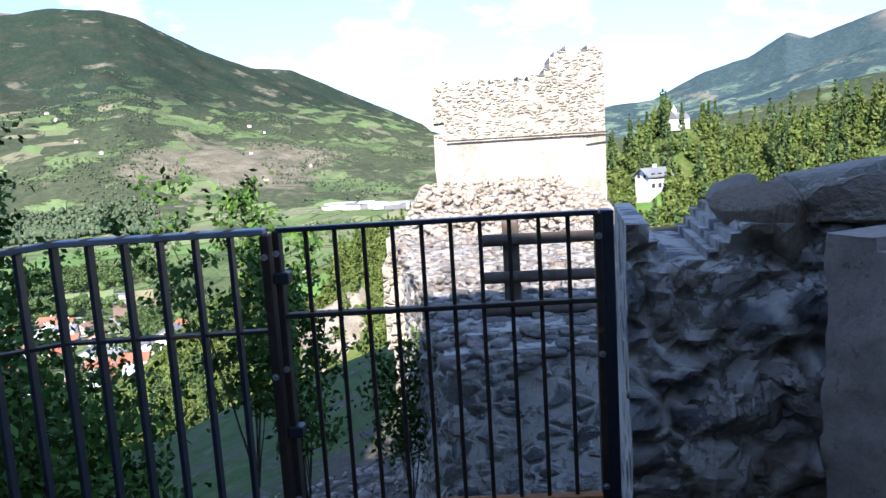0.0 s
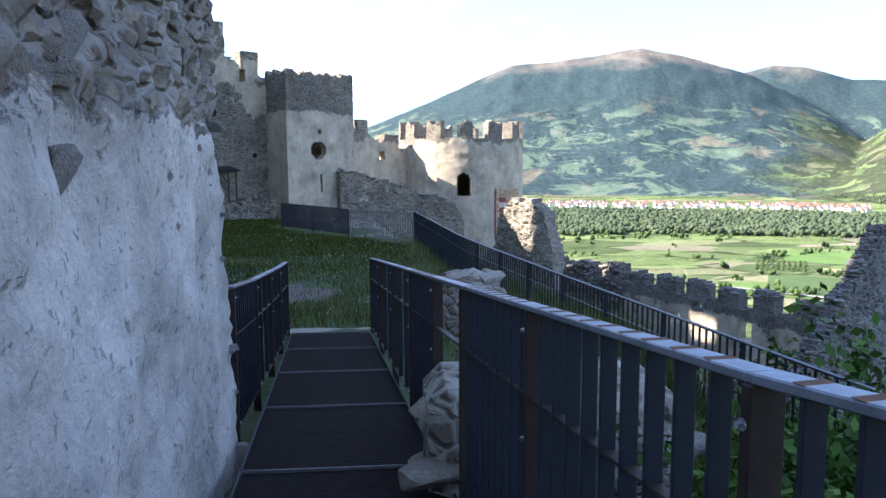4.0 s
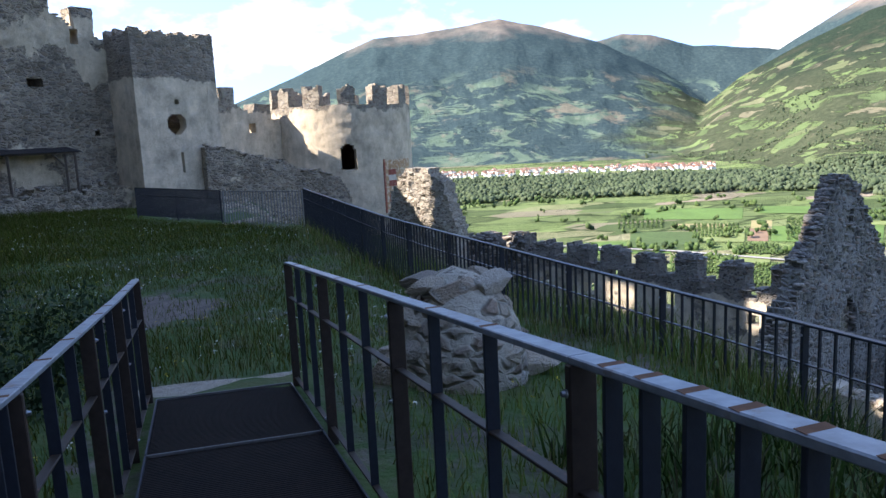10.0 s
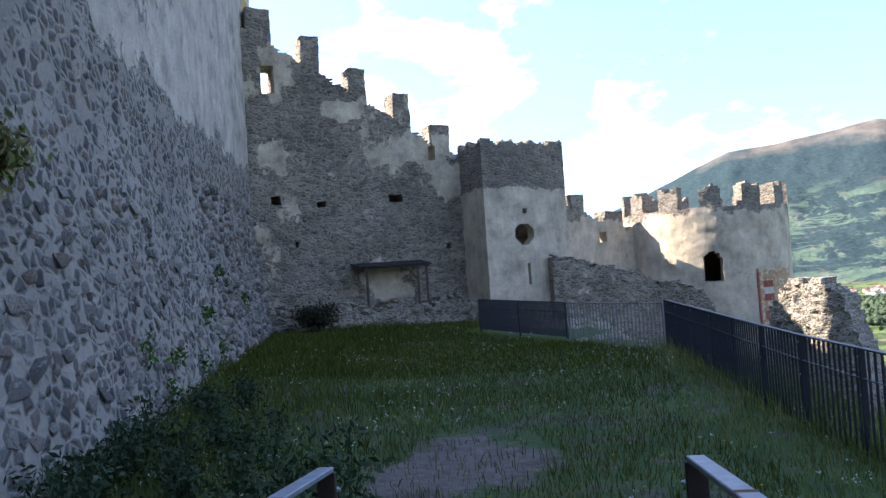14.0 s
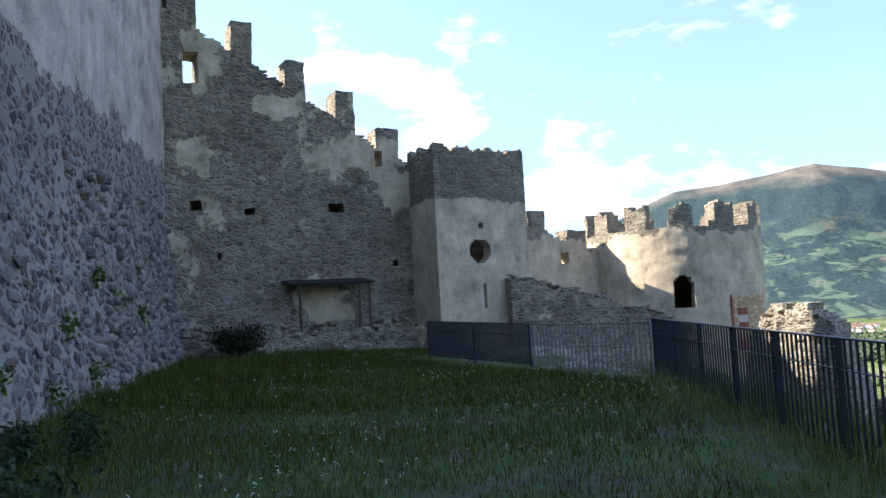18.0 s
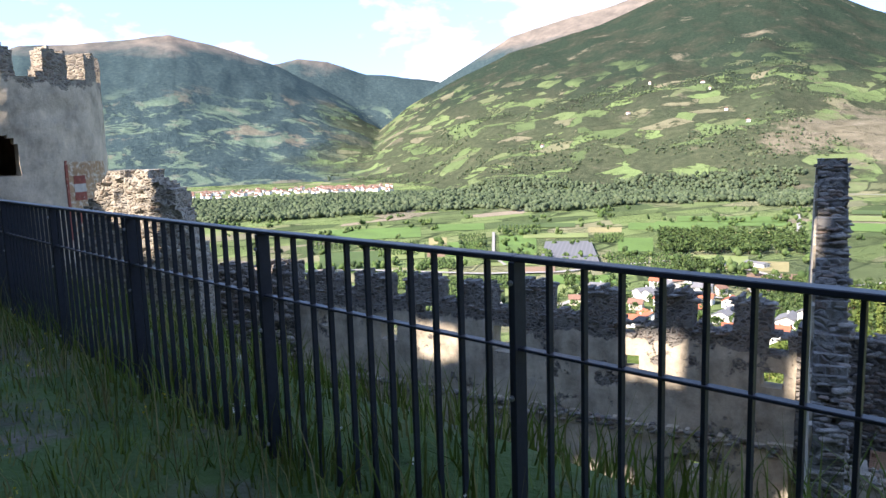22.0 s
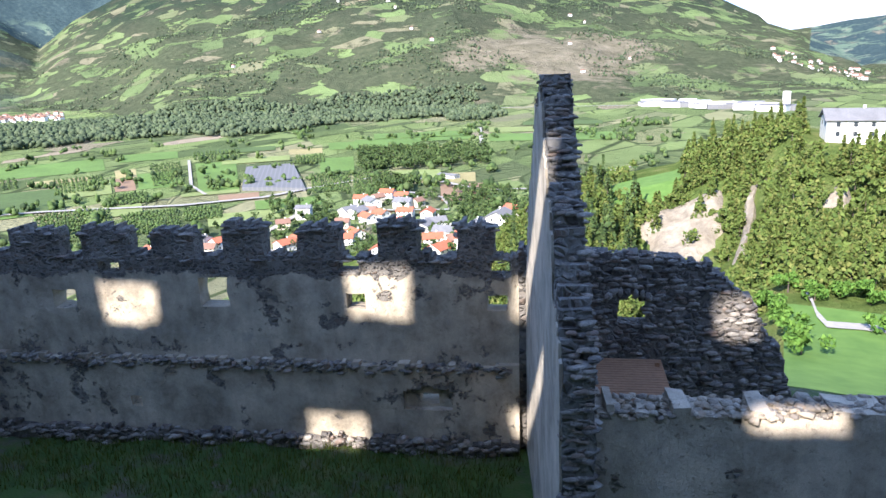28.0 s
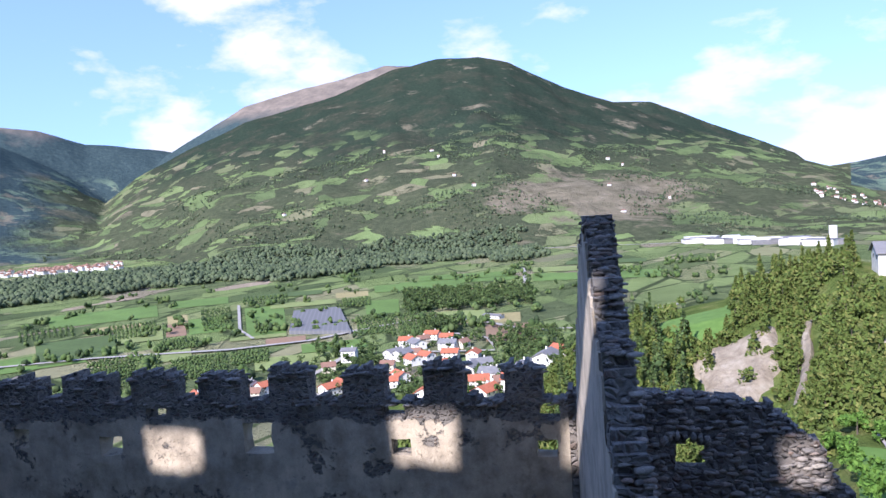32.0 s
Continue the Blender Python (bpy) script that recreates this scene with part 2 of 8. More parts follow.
M_KEEP = masonry("keep_rubble", [(0.12, 0.11, 0.105), (0.22, 0.20, 0.185), (0.095, 0.09, 0.09), (0.30, 0.275, 0.25), (0.21, 0.15, 0.12), (0.25, 0.235, 0.22)], (0.39, 0.35, 0.30), 4.6, joint=0.11, plaster=(0.68, 0.60, 0.50), cover=0.40, patch=0.5, band=(3.0, 40), relief=0.06, flat=1.25, soft=0.45)
M_NEAR = masonry("limewashed_wall", WARM, (0.40, 0.36, 0.32), 5.0, plaster=(0.66, 0.61, 0.55), cover=0.54, patch=1.3, band=(-3, 1.75), relief=0.05, stain=0.5)
M_SQUARE = masonry("bay_plaster", GREY, (0.36, 0.31, 0.25), 4.2, flat=2.2, plaster=(0.78, 0.66, 0.50), cover=0.50, patch=0.7, band=(-2.6, 4.4), soft=1.1, stain=0.6, relief=0.06)
M_TOWER = masonry("tower_plaster", WARM, (0.42, 0.37, 0.29), 5.0, flat=2.0, plaster=(0.76, 0.635, 0.47), cover=0.50, patch=0.55, band=(-9, 3.4), soft=0.6, stain=0.5, dirt=0.8)
M_LOWER = masonry("court_wall", DARK, (0.30, 0.275, 0.245), 7.0, plaster=(0.60, 0.515, 0.40), cover=0.375, patch=1.0, stain=0.55, band=(-30, -4.85), soft=1.2, relief=0.07, dirt=0.9)
PALE = [(0.38, 0.34, 0.28), (0.45, 0.41, 0.34), (0.32, 0.285, 0.24), (0.48, 0.44, 0.365), (0.40, 0.33, 0.265)]
M_PALE = masonry("pale_tower", PALE, (0.47, 0.43, 0.36), 6.5, joint=0.12, plaster=(0.50, 0.455, 0.385), cover=0.56, patch=0.7, band=(-9, 1.6), flat=2.0)
M_GABLE = masonry("gable_plaster", DARK, (0.30, 0.285, 0.265), 5.0, joint=0.09, plaster=(0.36, 0.32, 0.265), cover=0.40, patch=0.5, stain=0.8, relief=0.07, flat=1.4)
M_CROSS = masonry("cross_wall_plaster", DARK, (0.36, 0.32, 0.26), 6.0, plaster=(0.60, 0.515, 0.41), cover=0.60, patch=0.8, stain=0.6, relief=0.06)
M_FACE = masonry("gable_lime_plaster", DARK, (0.34, 0.30, 0.25), 5.0, plaster=(0.62, 0.55, 0.45), cover=0.72, patch=0.6)
M_RUIN = masonry("ruin_rubble", DARK, (0.24, 0.215, 0.19), 5.0, stain=0.75, joint=0.09, relief=0.09, flat=1.4)
M_BROKEN = masonry("broken_rubble", WARM, (0.50, 0.45, 0.37), 6.0, joint=0.09, relief=0.08)


def plain(name, c, rough=0.7, metal=0.0, grain=24.0, spread=0.35, wear=0.0, wear_col=(0.25, 0.12, 0.06), bump=0.15):
    k = Nodes(name, rough, metal)
    lo = tuple(v * (1 - spread) for v in c)
    col = k.ramp(k.noise(grain, 6, 0.62), (0.3, lo), (0.7, c))
    col = k.mix(0.5, col, k.ramp(k.noise(grain * 0.09, 4), (0.35, 0.6), (0.65, 1.0)), "MULTIPLY")
    if wear:
        w = k.ramp(k.noise(6.5, 7, 0.65), (1 - wear - 0.05, 0.0), (1 - wear + 0.05, 1.0))
        col = k.mix(w, col, wear_col)
    k.color(col)
    if bump:
        k.bump(k.noise(grain * 2, 4), bump, 0.004)
    return k.m


M_STEEL = plain("dark_painted_steel", (0.035, 0.04, 0.055), 0.42, 0.3, 30, 0.3, 0.2, (0.07, 0.045, 0.035))
M_RUST = plain("rusting_steel", (0.052, 0.036, 0.029), 0.6, 0.2, 24, 0.45, 0.33, (0.24, 0.10, 0.045))
M_GRATE = plain("brown_grating", (0.05, 0.036, 0.034), 0.65, 0.3, 30, 0.4, 0.3, (0.10, 0.055, 0.04))
M_SCALE = plain("mill_scale_steel", (0.30, 0.33, 0.38), 0.45, 0.35, 20, 0.4, 0.34, (0.16, 0.085, 0.05))
M_BOLT = plain("zinc_bolt", (0.42, 0.44, 0.48), 0.35, 0.9, 30, 0.2)
M_SEAM = plain("worn_seam_steel", (0.17, 0.165, 0.165), 0.6, 0.2, 30, 0.35)
M_TIMBER = plain("weathered_timber", (0.16, 0.125, 0.10), 0.85, 0, 12, 0.5)
M_DECKING = plain("larch_decking", (0.40, 0.22, 0.13), 0.8, 0, 10, 0.3)
M_DARKHOLE = plain("near_black_void", (0.012, 0.011, 0.010), 0.95, 0, 8, 0.3)


def stony(name, cols, per="rnd"):
    k = Nodes(name)
    n = len(cols)
    pick = k.rnd() if per == "rnd" else k.island()
    c = k.ramp(pick, *[((i + 0.5) / n, v) for i, v in enumerate(cols)])
    c = k.mix(0.6, c, k.ramp(k.noise(9, 7, 0.7), (0.3, 0.5), (0.7, 1.0)), "MULTIPLY")
    c = k.mix(k.ramp(k.noise(3.0, 6, 0.65), (0.56, 0.0), (0.66, 0.6)), c, (0.42, 0.39, 0.35))
    k.color(c).bump(k.math("ADD", k.noise(11, 8, 0.75), k.math("MULTIPLY", k.voronoi(9, "DISTANCE_TO_EDGE", k.warp(0.1, 8)).outputs["Distance"], 0.8)), 0.9, 0.05)
    return k.m


M_STONE = stony("loose_stone", GREY)
M_PSTONE = stony("pale_limed_stone", [(0.44, 0.40, 0.36), (0.54, 0.50, 0.45), (0.36, 0.33, 0.30), (0.48, 0.42, 0.34), (0.42, 0.33, 0.26)])
M_STONE_J = stony("small_stone", GREY, "island")
M_DSTONE = stony("dark_stone", DARK)
M_DSTONE_J = stony("dark_small_stone", DARK, "island")
M_WSTONE = stony("warm_stone", WARM)
M_WSTONE_J = stony("warm_small_stone", WARM, "island")


def leafy(name, cols, per="island", rough=0.6, big=0.9):
    k = Nodes(name, rough)
    n = len(cols)
    pick = k.island() if per == "island" else k.rnd()
    c = k.ramp(pick, *[((i + 0.5) / n, v) for i, v in enumerate(cols)])
    k.color(k.mix(0.5, c, k.ramp(k.noise(big, 4), (0.35, 0.5), (0.65, 1.0)), "MULTIPLY"))
    k.b.inputs["Specular IOR Level"].default_value = 0.1
    return k.m


M_GRASS = leafy("grass_blades", [(0.052, 0.074, 0.008), (0.068, 0.092, 0.010), (0.083, 0.11, 0.012), (0.058, 0.077, 0.009), (0.125, 0.115, 0.034)])
# yellower than the yard grass, and lightened to stand for open sky light
M_BANKGRASS = leafy("bank_grass_blades", [(0.10, 0.15, 0.028), (0.125, 0.18, 0.032), (0.15, 0.20, 0.04), (0.24, 0.22, 0.085), (0.085, 0.13, 0.026)])
M_DRY = leafy("dry_grass", [(0.26, 0.22, 0.11), (0.20, 0.19, 0.08), (0.11, 0.14, 0.04)])
M_LEAF = leafy("shrub_leaves", [(0.05, 0.11, 0.02), (0.075, 0.145, 0.025), (0.10, 0.185, 0.035), (0.04, 0.085, 0.02)])
M_WEED = leafy("grey_green_weed", [(0.036, 0.060, 0.030), (0.050, 0.078, 0.042), (0.028, 0.050, 0.022)])
M_PETAL = leafy("white_petals", [(0.72, 0.72, 0.66), (0.62, 0.62, 0.55)])
M_YELLOW = leafy("yellow_petals", [(0.65, 0.50, 0.05), (0.55, 0.45, 0.06)])
M_CROWN = leafy("tree_crowns", [(0.045, 0.075, 0.028), (0.06, 0.10, 0.032), (0.08, 0.125, 0.04), (0.10, 0.14, 0.05), (0.038, 0.06, 0.028)], rough=0.9, big=0.11)
M_RIVERWOOD = leafy("riverside_crowns", [(0.050, 0.070, 0.042), (0.064, 0.090, 0.048), (0.08, 0.108, 0.056), (0.095, 0.12, 0.068)], rough=0.9, big=0.02)
M_LARCH = leafy("larch_crowns", [(0.085, 0.125, 0.03), (0.115, 0.155, 0.038), (0.065, 0.105, 0.028), (0.15, 0.165, 0.05)], rough=0.9, big=0.11)
M_LEAFTREE = leafy("garden_leaves", [(0.06, 0.13, 0.025), (0.085, 0.165, 0.03), (0.11, 0.20, 0.04)], rough=0.8, big=0.5)
M_BARK = plain("bark", (0.13, 0.105, 0.085), 0.9, 0, 14, 0.5)

M_PIER = masonry("brown_plaster_pier", GREY, (0.36, 0.32, 0.28), 5.0, plaster=(0.34, 0.285, 0.24), cover=0.70, patch=0.8, relief=0.03)
M_ROUGH = masonry("rough_mortar", [(0.20, 0.20, 0.205), (0.30, 0.295, 0.29), (0.15, 0.15, 0.16), (0.38, 0.37, 0.35), (0.30, 0.24, 0.19)], (0.50, 0.465, 0.42), 5.5, joint=0.10, relief=0.035, flat=1.2, stain=0.45, plaster=(0.60, 0.56, 0.51), cover=0.45, patch=3.2)

# ---- helpers for meshes ----
def mesh_ob(name, verts, faces, mat, parent=None, smooth=False, label=""):
    me = bpy.data.meshes.new(name)
    me.from_pydata([tuple(v) for v in verts], [], [tuple(f) for f in faces])
    me.update()
    if mat:
        me.materials.append(mat)
    if smooth:
        me.polygons.foreach_set("use_smooth", [True] * len(me.polygons))
    ob = new(name, me)
    if parent:
        ob.parent = parent
    if label:
        tagged(ob, label)
    return ob


def part(name, bm, mat, parent, label="", smooth=False):
    me = bpy.data.meshes.new(name)
    bm.to_mesh(me)
    bm.free()
    me.materials.append(mat)
    if smooth:
        me.polygons.foreach_set("use_smooth", [True] * len(me.polygons))
    ob = new(name, me)
    ob.parent = parent
    if label:
        tagged(ob, label)
    return ob


def shared(name, me, parent, m=None, label=""):
    ob = new(name, me)
    ob.parent = parent
    if m is not None:
        ob.matrix_basis = m
    if label:
        tagged(ob, label)
    return ob


def thing(name, label, category, m=None, group="", kind=""):
    ob = new(name)
    if m is not None:
        ob.matrix_world = m
    return tagged(ob, label, category, group, kind)


def box(bm, lo, hi, bevel=0.0):
    """An upright box between two corners, its edges broken by bevel."""
    lo, hi = Vector(lo), Vector(hi)
    r = bmesh.ops.create_cube(bm, size=1.0, matrix=Matrix.Translation((lo + hi) / 2) @ Matrix.Diagonal((*(hi - lo), 1)))
    if bevel:
        edges = list({e for v in r["verts"] for e in v.link_edges})
        bmesh.ops.bevel(bm, geom=edges, offset=bevel, segments=1, affect="EDGES", clamp_overlap=True)
    return bm


def beam(bm, a, b, w, h, up=(0, 0, 1), bevel=0.0):
    """A bar from a to b, w wide and h high."""
    a, b = Vector(a), Vector(b)
    d = b - a
    x = d.normalized()
    u = Vector(up)
    y = u.cross(x)
    y = y.normalized() if y.length > 1e-4 else Vector((0, 1, 0))
    z = x.cross(y)
    m = Matrix((x, y, z)).transposed().to_4x4()
    m.translation = (a + b) / 2
    r = bmesh.ops.create_cube(bm, size=1.0, matrix=m @ Matrix.Diagonal((d.length, w, h, 1)))
    if bevel:
        bmesh.ops.bevel(bm, geom=list({e for v in r["verts"] for e in v.link_edges}), offset=bevel, segments=1, affect="EDGES")
    return bm


def smooth_step(a, b, x):
    s = np.clip((x - a) / (b - a), 0, 1)
    return s * s * (3 - 2 * s)


def wobble(x, y, scale, seed=0):
    """Cheap smooth noise for arrays, about -1 to 1."""
    r = np.random.RandomState(seed)
    out = np.zeros_like(np.asarray(x, float))
    amp = 1.0
    total = 0.0
    for o in range(5):
        for _ in range(3):
            a = r.uniform(0, 2 * math.pi)
            k = scale * 2 ** o * r.uniform(0.75, 1.3)
            out += amp * np.sin((np.cos(a) * x + np.sin(a) * y) * k + r.uniform(0, 6.28)) / 3 * 1.4
        total += amp
        amp *= 0.55
    return out / total


# ---- the lie of the land ----
CX, CY = -15.0, 5.0          # middle of the castle hill
FLOOR = -120.0               # valley floor
# ridges: compass (degrees to the left of +y) and height angle, foot and crest distance
RIDGES = [
    (1620, 3900, [(66, -3.4), (61, -2.4), (57, 0.0), (53.5, 2.8), (49.9, 4.6), (45.7, 6.5), (42, 7.4), (38.9, 8.2), (36.5, 9.1), (34.5, 9.9), (31, 10.5), (27.8, 10.5), (25.5, 9.9),
                  (21.3, 7.7), (17.2, 6.1), (13.3, 4.3), (9.45, 2.75), (5.8, 1.4), (3, 0.4), (0.15, -0.9), (-6, -3.6)]),
    (3000, 4500, [(55, 0), (51.5, 4.2), (45.7, 7.6), (41, 8.9), (38.9, 9.25), (35, 10.25), (33.2, 10.15), (29, 8.0), (24, 6), (18, 6.4), (15.1, 6.15), (11, 4.2), (5.6, 1.7), (2, -1.5)]),
    (2500, 4300, [(118, 2), (105, 1.2), (95, 1.2), (90.6, 2.75), (86.4, 4.4), (82.2, 6.25), (80, 7.1), (77, 7.3), (74, 7.6), (70.6, 8.1), (67.2, 7.3), (63, 5.9), (59, 3.8), (56, 1.8), (53.5, -0.6), (51, -3)]),
    (3700, 4700, [(70, 5.2), (66, 5.8), (63, 6.1), (61.6, 6.45), (59.6, 6.25), (56.6, 5.25), (55.2, 5.15), (51.5, 4.65), (47, 3.6)]),
    (3300, 4600, [(12, -1), (5, 0.4), (-4, 1.5), (-8.5, 2.05), (-11.7, 2.3), (-15.25, 4.0), (-18.2, 4.7), (-20.7, 6.15), (-22.1, 5.6), (-24.1, 6.25), (-26.3, 6.9), (-35, 7), (-60, 8), (-100, 6)]),
    (2100, 3500, [(4, -2.6), (-3, -1.2), (-8, 0.2), (-14, 1.4), (-20, 3.0), (-26, 4.8), (-40, 7), (-70, 8), (-110, 8)]),
    (420, 1500, [(-60, 2), (-90, 9), (-130, 12), (-180, 13), (-215, 12), (-240, 7), (-262, 1)]),
]
NEARHILL = [(40, -26), (28, -21), (23, -16), (20, -13.6), (17.5, -12), (15, -11), (11, -10), (9, -8.4), (6, -7.6), (3.5, -6.6), (1.5, -6.9), (-2, -7.2), (-6, -5.0), (-8, -3.0), (-10.9, -2.9), (-13, -2.0),
            (-15.2, -0.3), (-16.2, 0.45), (-17.6, 0.5), (-18.8, -0.9), (-20.7, -2.0), (-23, -1.4), (-26, -0.6), (-30, 0.4), (-40, 3), (-80, 4), (-120, 0)]


def polar_point(az, r):
    return CX - r * math.sin(radians(az)), CY + r * math.cos(radians(az))


def table(rows, az):
    p = sorted(rows)
    return np.interp(az, [a for a, _ in p], [b for _, b in p], left=-9, right=-9)


def land(x, y):
    """Height of the ground beyond the castle walls."""
    dx, dy = x - CX, y - CY
    r = np.hypot(dx, dy)
    az = np.degrees(np.arctan2(-dx, dy))
    az2 = np.where(az > 150, az - 360, az)
    side = smooth_step(3, 20, az2) + smooth_step(-40, -80, az2)
    depth = 34 + side * (111 - 34)
    reach = 125 + side * (340 - 125)
    t = np.clip((r - 22) / (reach - 22), 0, 1)
    z = -9 - depth * (1 - (1 - t) ** 2)
    far = smooth_step(330, 520, r)
    z = z + (FLOOR - z) * far
    z = np.maximum(z, FLOOR)
    n1 = wobble(x, y, 0.004, 1)
    n2 = wobble(x, y, 0.02, 2)
    # the wooded spur to the east
    crest = np.interp(az2, *zip(*sorted(NEARHILL)))
    hz = 240 * np.tan(np.radians(crest))
    foot_z = -44 - 16 * smooth_step(2.5, 7, az2)
    foot_r = 132 + 42 * smooth_step(1.5, 6, az2)
    s = np.clip((r - foot_r) / (240 - foot_r), 0, 1)
    hill = foot_z + (hz - foot_z) * s ** 1.1 + n2 * 2.5 * np.sin(s * 3.1416)
    hill = np.where(r > 240, hz + (FLOOR - hz) * smooth_step(262, 560, r), hill)
    hill = np.where((r < 128) | (az2 > 40) | (az2 < -120), FLOOR, hill)
    z = np.maximum(z, hill)
    for i, (foot, top, rows) in enumerate(RIDGES):
        e = table(rows, az2 if i < 6 else np.where(az > 0, az - 360, az))
        zr = top * np.tan(np.radians(e)) + 0.0
        if i == 0:
            foot = foot + 620 * smooth_step(47, 57, az2)
        s = np.clip((r - foot) / (top - foot), 0, 1.0)
        spur = wobble(x, y, 0.0035, 10 + i)
        h = FLOOR + (zr - FLOOR) * (s ** 1.12 * (1 + 0.16 * spur * (1 - s) * (s > 0)))
        h = np.where(r > top, zr - (r - top) * 0.22, h)
        fold = np.abs(wobble(x, y, 0.0042, 60 + i)) * 2 - 0.5
        h = np.where(s > 0.02, h + (n1 * 26 - fold * 62) * np.minimum(s, 1 - s) * 2 * (1 - s) + 13 * wobble(x, y, 0.021, 30 + i) * np.minimum(s * 4, 1) * np.minimum(1, (1 - s) * 6 + 0.3), h)
        h = np.where((e < -8.5) | (s <= 0), FLOOR - 50, h)
        z = np.maximum(z, h)
    return z


def near_ground(x, y):
    """Yard, banks and lower court within the walls."""
    yard = np.interp(-x, [-12, 0.5, 5, 11.5, 17, 30, 45], [-0.1, -0.35, -0.6, -1.08, -1.48, -1.68, -1.75])
    yard = yard + 0.05 * wobble(x, y, 0.9, 5) + 0.25 * smooth_step(-3, -9, y)
    edge = np.interp(-x, [-8, 1, 4.5, 12, 16.7, 27.5, 33], [1.4, 1.7, 2.2, 4.2, 3.35, 2.5, 0.0]) + 0.25
    low = np.interp(-x, [-12, -3, 3, 14, 22, 40, 50], [-2.5, -3.6, -5.4, -8.6, -10.15, -10.3, -10.4])
    s = smooth_step(0.0, np.interp(-x, [0, 14, 22, 40], [4.5, 6.5, 6.5, 7]), y - edge)
    z = yard + (low - yard) * s + 0.16 * wobble(x, y, 1.1, 6) * np.minimum(1, s * 6)
    # out past the lower curtain wall the hill falls away
    out = (y - (19.1 + (x + 23.6) * 0.352)) * 0.943
    z = np.where(out > 0.6, z - np.minimum((out - 0.6) * 0.9, 40), z)
    return z


def ground_height(x, y):
    x, y = np.asarray(x, float), np.asarray(y, float)
    r = np.hypot(x - CX, y - CY)
    far = land(x, y)
    z = near_ground(x, y)
    out = (y - (19.1 + (x + 23.6) * 0.352)) * 0.943
    k = smooth_step(34, 48, r)
    k = np.where(out > 0.6, np.maximum(k, smooth_step(2, 14, out)), k)
    return z * (1 - k) + far * k


def gz(x, y):
    if math.hypot(x - CX, y - CY) < 34 and (y - (19.1 + (x + 23.6) * 0.352)) < 0.5:
        return float(near_ground(np.array([x]), np.array([y]))[0])
    return float(ground_height(np.array([x]), np.array([y]))[0])


k = Nodes("meadow_soil")
g = k.ramp(k.noise(1.3, 7, 0.6), (0.3, (0.026, 0.052, 0.012)), (0.5, (0.042, 0.082, 0.016)), (0.72, (0.08, 0.09, 0.032)))
dirt = k.ramp(k.noise(7, 7, 0.65), (0.3, (0.085, 0.065, 0.054)), (0.7, (0.175, 0.14, 0.122)))
near = k.put("Mapping", Vector=k.co, Location=(16.7 / 2.1, 0.9 / 1.25, 0), Scale=(1 / 2.1, 1 / 1.25, 0)).outputs[0]
ln = k.t.nodes.new("ShaderNodeVectorMath")
ln.operation = "LENGTH"
k.t.links.new(near, ln.inputs[0])
bare = k.math("ADD", k.noise(0.9, 8, 0.66), k.math("MULTIPLY", k.math("SUBTRACT", 1.0, ln.outputs["Value"], clamp=True), 0.5))
bare = k.ramp(bare, (0.60, 0.0), (0.68, 1.0))
near = k.put("Mapping", Vector=k.co, Location=(2.6 / 7.5, -9.0 / 9.0, 0), Scale=(1 / 7.5, 1 / 9.0, 0)).outputs[0]
ln2 = k.t.nodes.new("ShaderNodeVectorMath")
ln2.operation = "LENGTH"
k.t.links.new(near, ln2.inputs[0])
rubbly = k.ramp(k.math("ADD", k.noise(0.8, 8, 0.7), k.math("MULTIPLY", k.math("SUBTRACT", 1.0, ln2.outputs["Value"], clamp=True), 0.6)), (0.52, 0.0), (0.66, 1.0))
earth = k.ramp(k.noise(5, 8, 0.7), (0.3, (0.045, 0.038, 0.030)), (0.55, (0.085, 0.072, 0.058)), (0.72, (0.17, 0.15, 0.13)))
k.color(k.mix(rubbly, k.mix(bare, g, dirt), earth)).bump(k.noise(14, 6), 0.8, 0.04)
M_SOIL = k.m
k = Nodes("trodden_gravel")
k.color(k.ramp(k.noise(30, 6, 0.7), (0.3, (0.11, 0.095, 0.085)), (0.55, (0.22, 0.19, 0.17)), (0.75, (0.34, 0.30, 0.27)))).bump(k.voronoi(55).outputs["Distance"], 0.7, 0.02)
M_GRAVEL = k.m

# far woods and pastures; distance haze is put into their blue-grey colours
def hazy_slopes(k):
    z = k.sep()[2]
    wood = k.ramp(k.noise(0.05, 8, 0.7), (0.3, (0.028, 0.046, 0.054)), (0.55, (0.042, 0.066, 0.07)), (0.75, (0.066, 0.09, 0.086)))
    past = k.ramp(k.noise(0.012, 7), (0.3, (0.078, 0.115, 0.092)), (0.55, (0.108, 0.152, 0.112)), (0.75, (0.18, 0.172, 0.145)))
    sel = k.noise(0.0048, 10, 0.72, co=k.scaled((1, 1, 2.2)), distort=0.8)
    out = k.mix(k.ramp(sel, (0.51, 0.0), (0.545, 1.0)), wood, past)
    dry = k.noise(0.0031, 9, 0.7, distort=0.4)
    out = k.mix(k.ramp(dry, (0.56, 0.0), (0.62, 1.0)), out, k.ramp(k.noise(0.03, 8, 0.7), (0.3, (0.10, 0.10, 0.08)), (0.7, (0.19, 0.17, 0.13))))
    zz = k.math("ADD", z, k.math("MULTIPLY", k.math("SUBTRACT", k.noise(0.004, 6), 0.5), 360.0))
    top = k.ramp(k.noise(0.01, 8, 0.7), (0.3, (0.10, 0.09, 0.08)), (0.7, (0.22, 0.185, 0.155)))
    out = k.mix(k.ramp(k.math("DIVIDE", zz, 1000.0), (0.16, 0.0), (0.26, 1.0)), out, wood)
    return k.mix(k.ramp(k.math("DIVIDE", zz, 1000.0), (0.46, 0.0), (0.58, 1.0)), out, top)


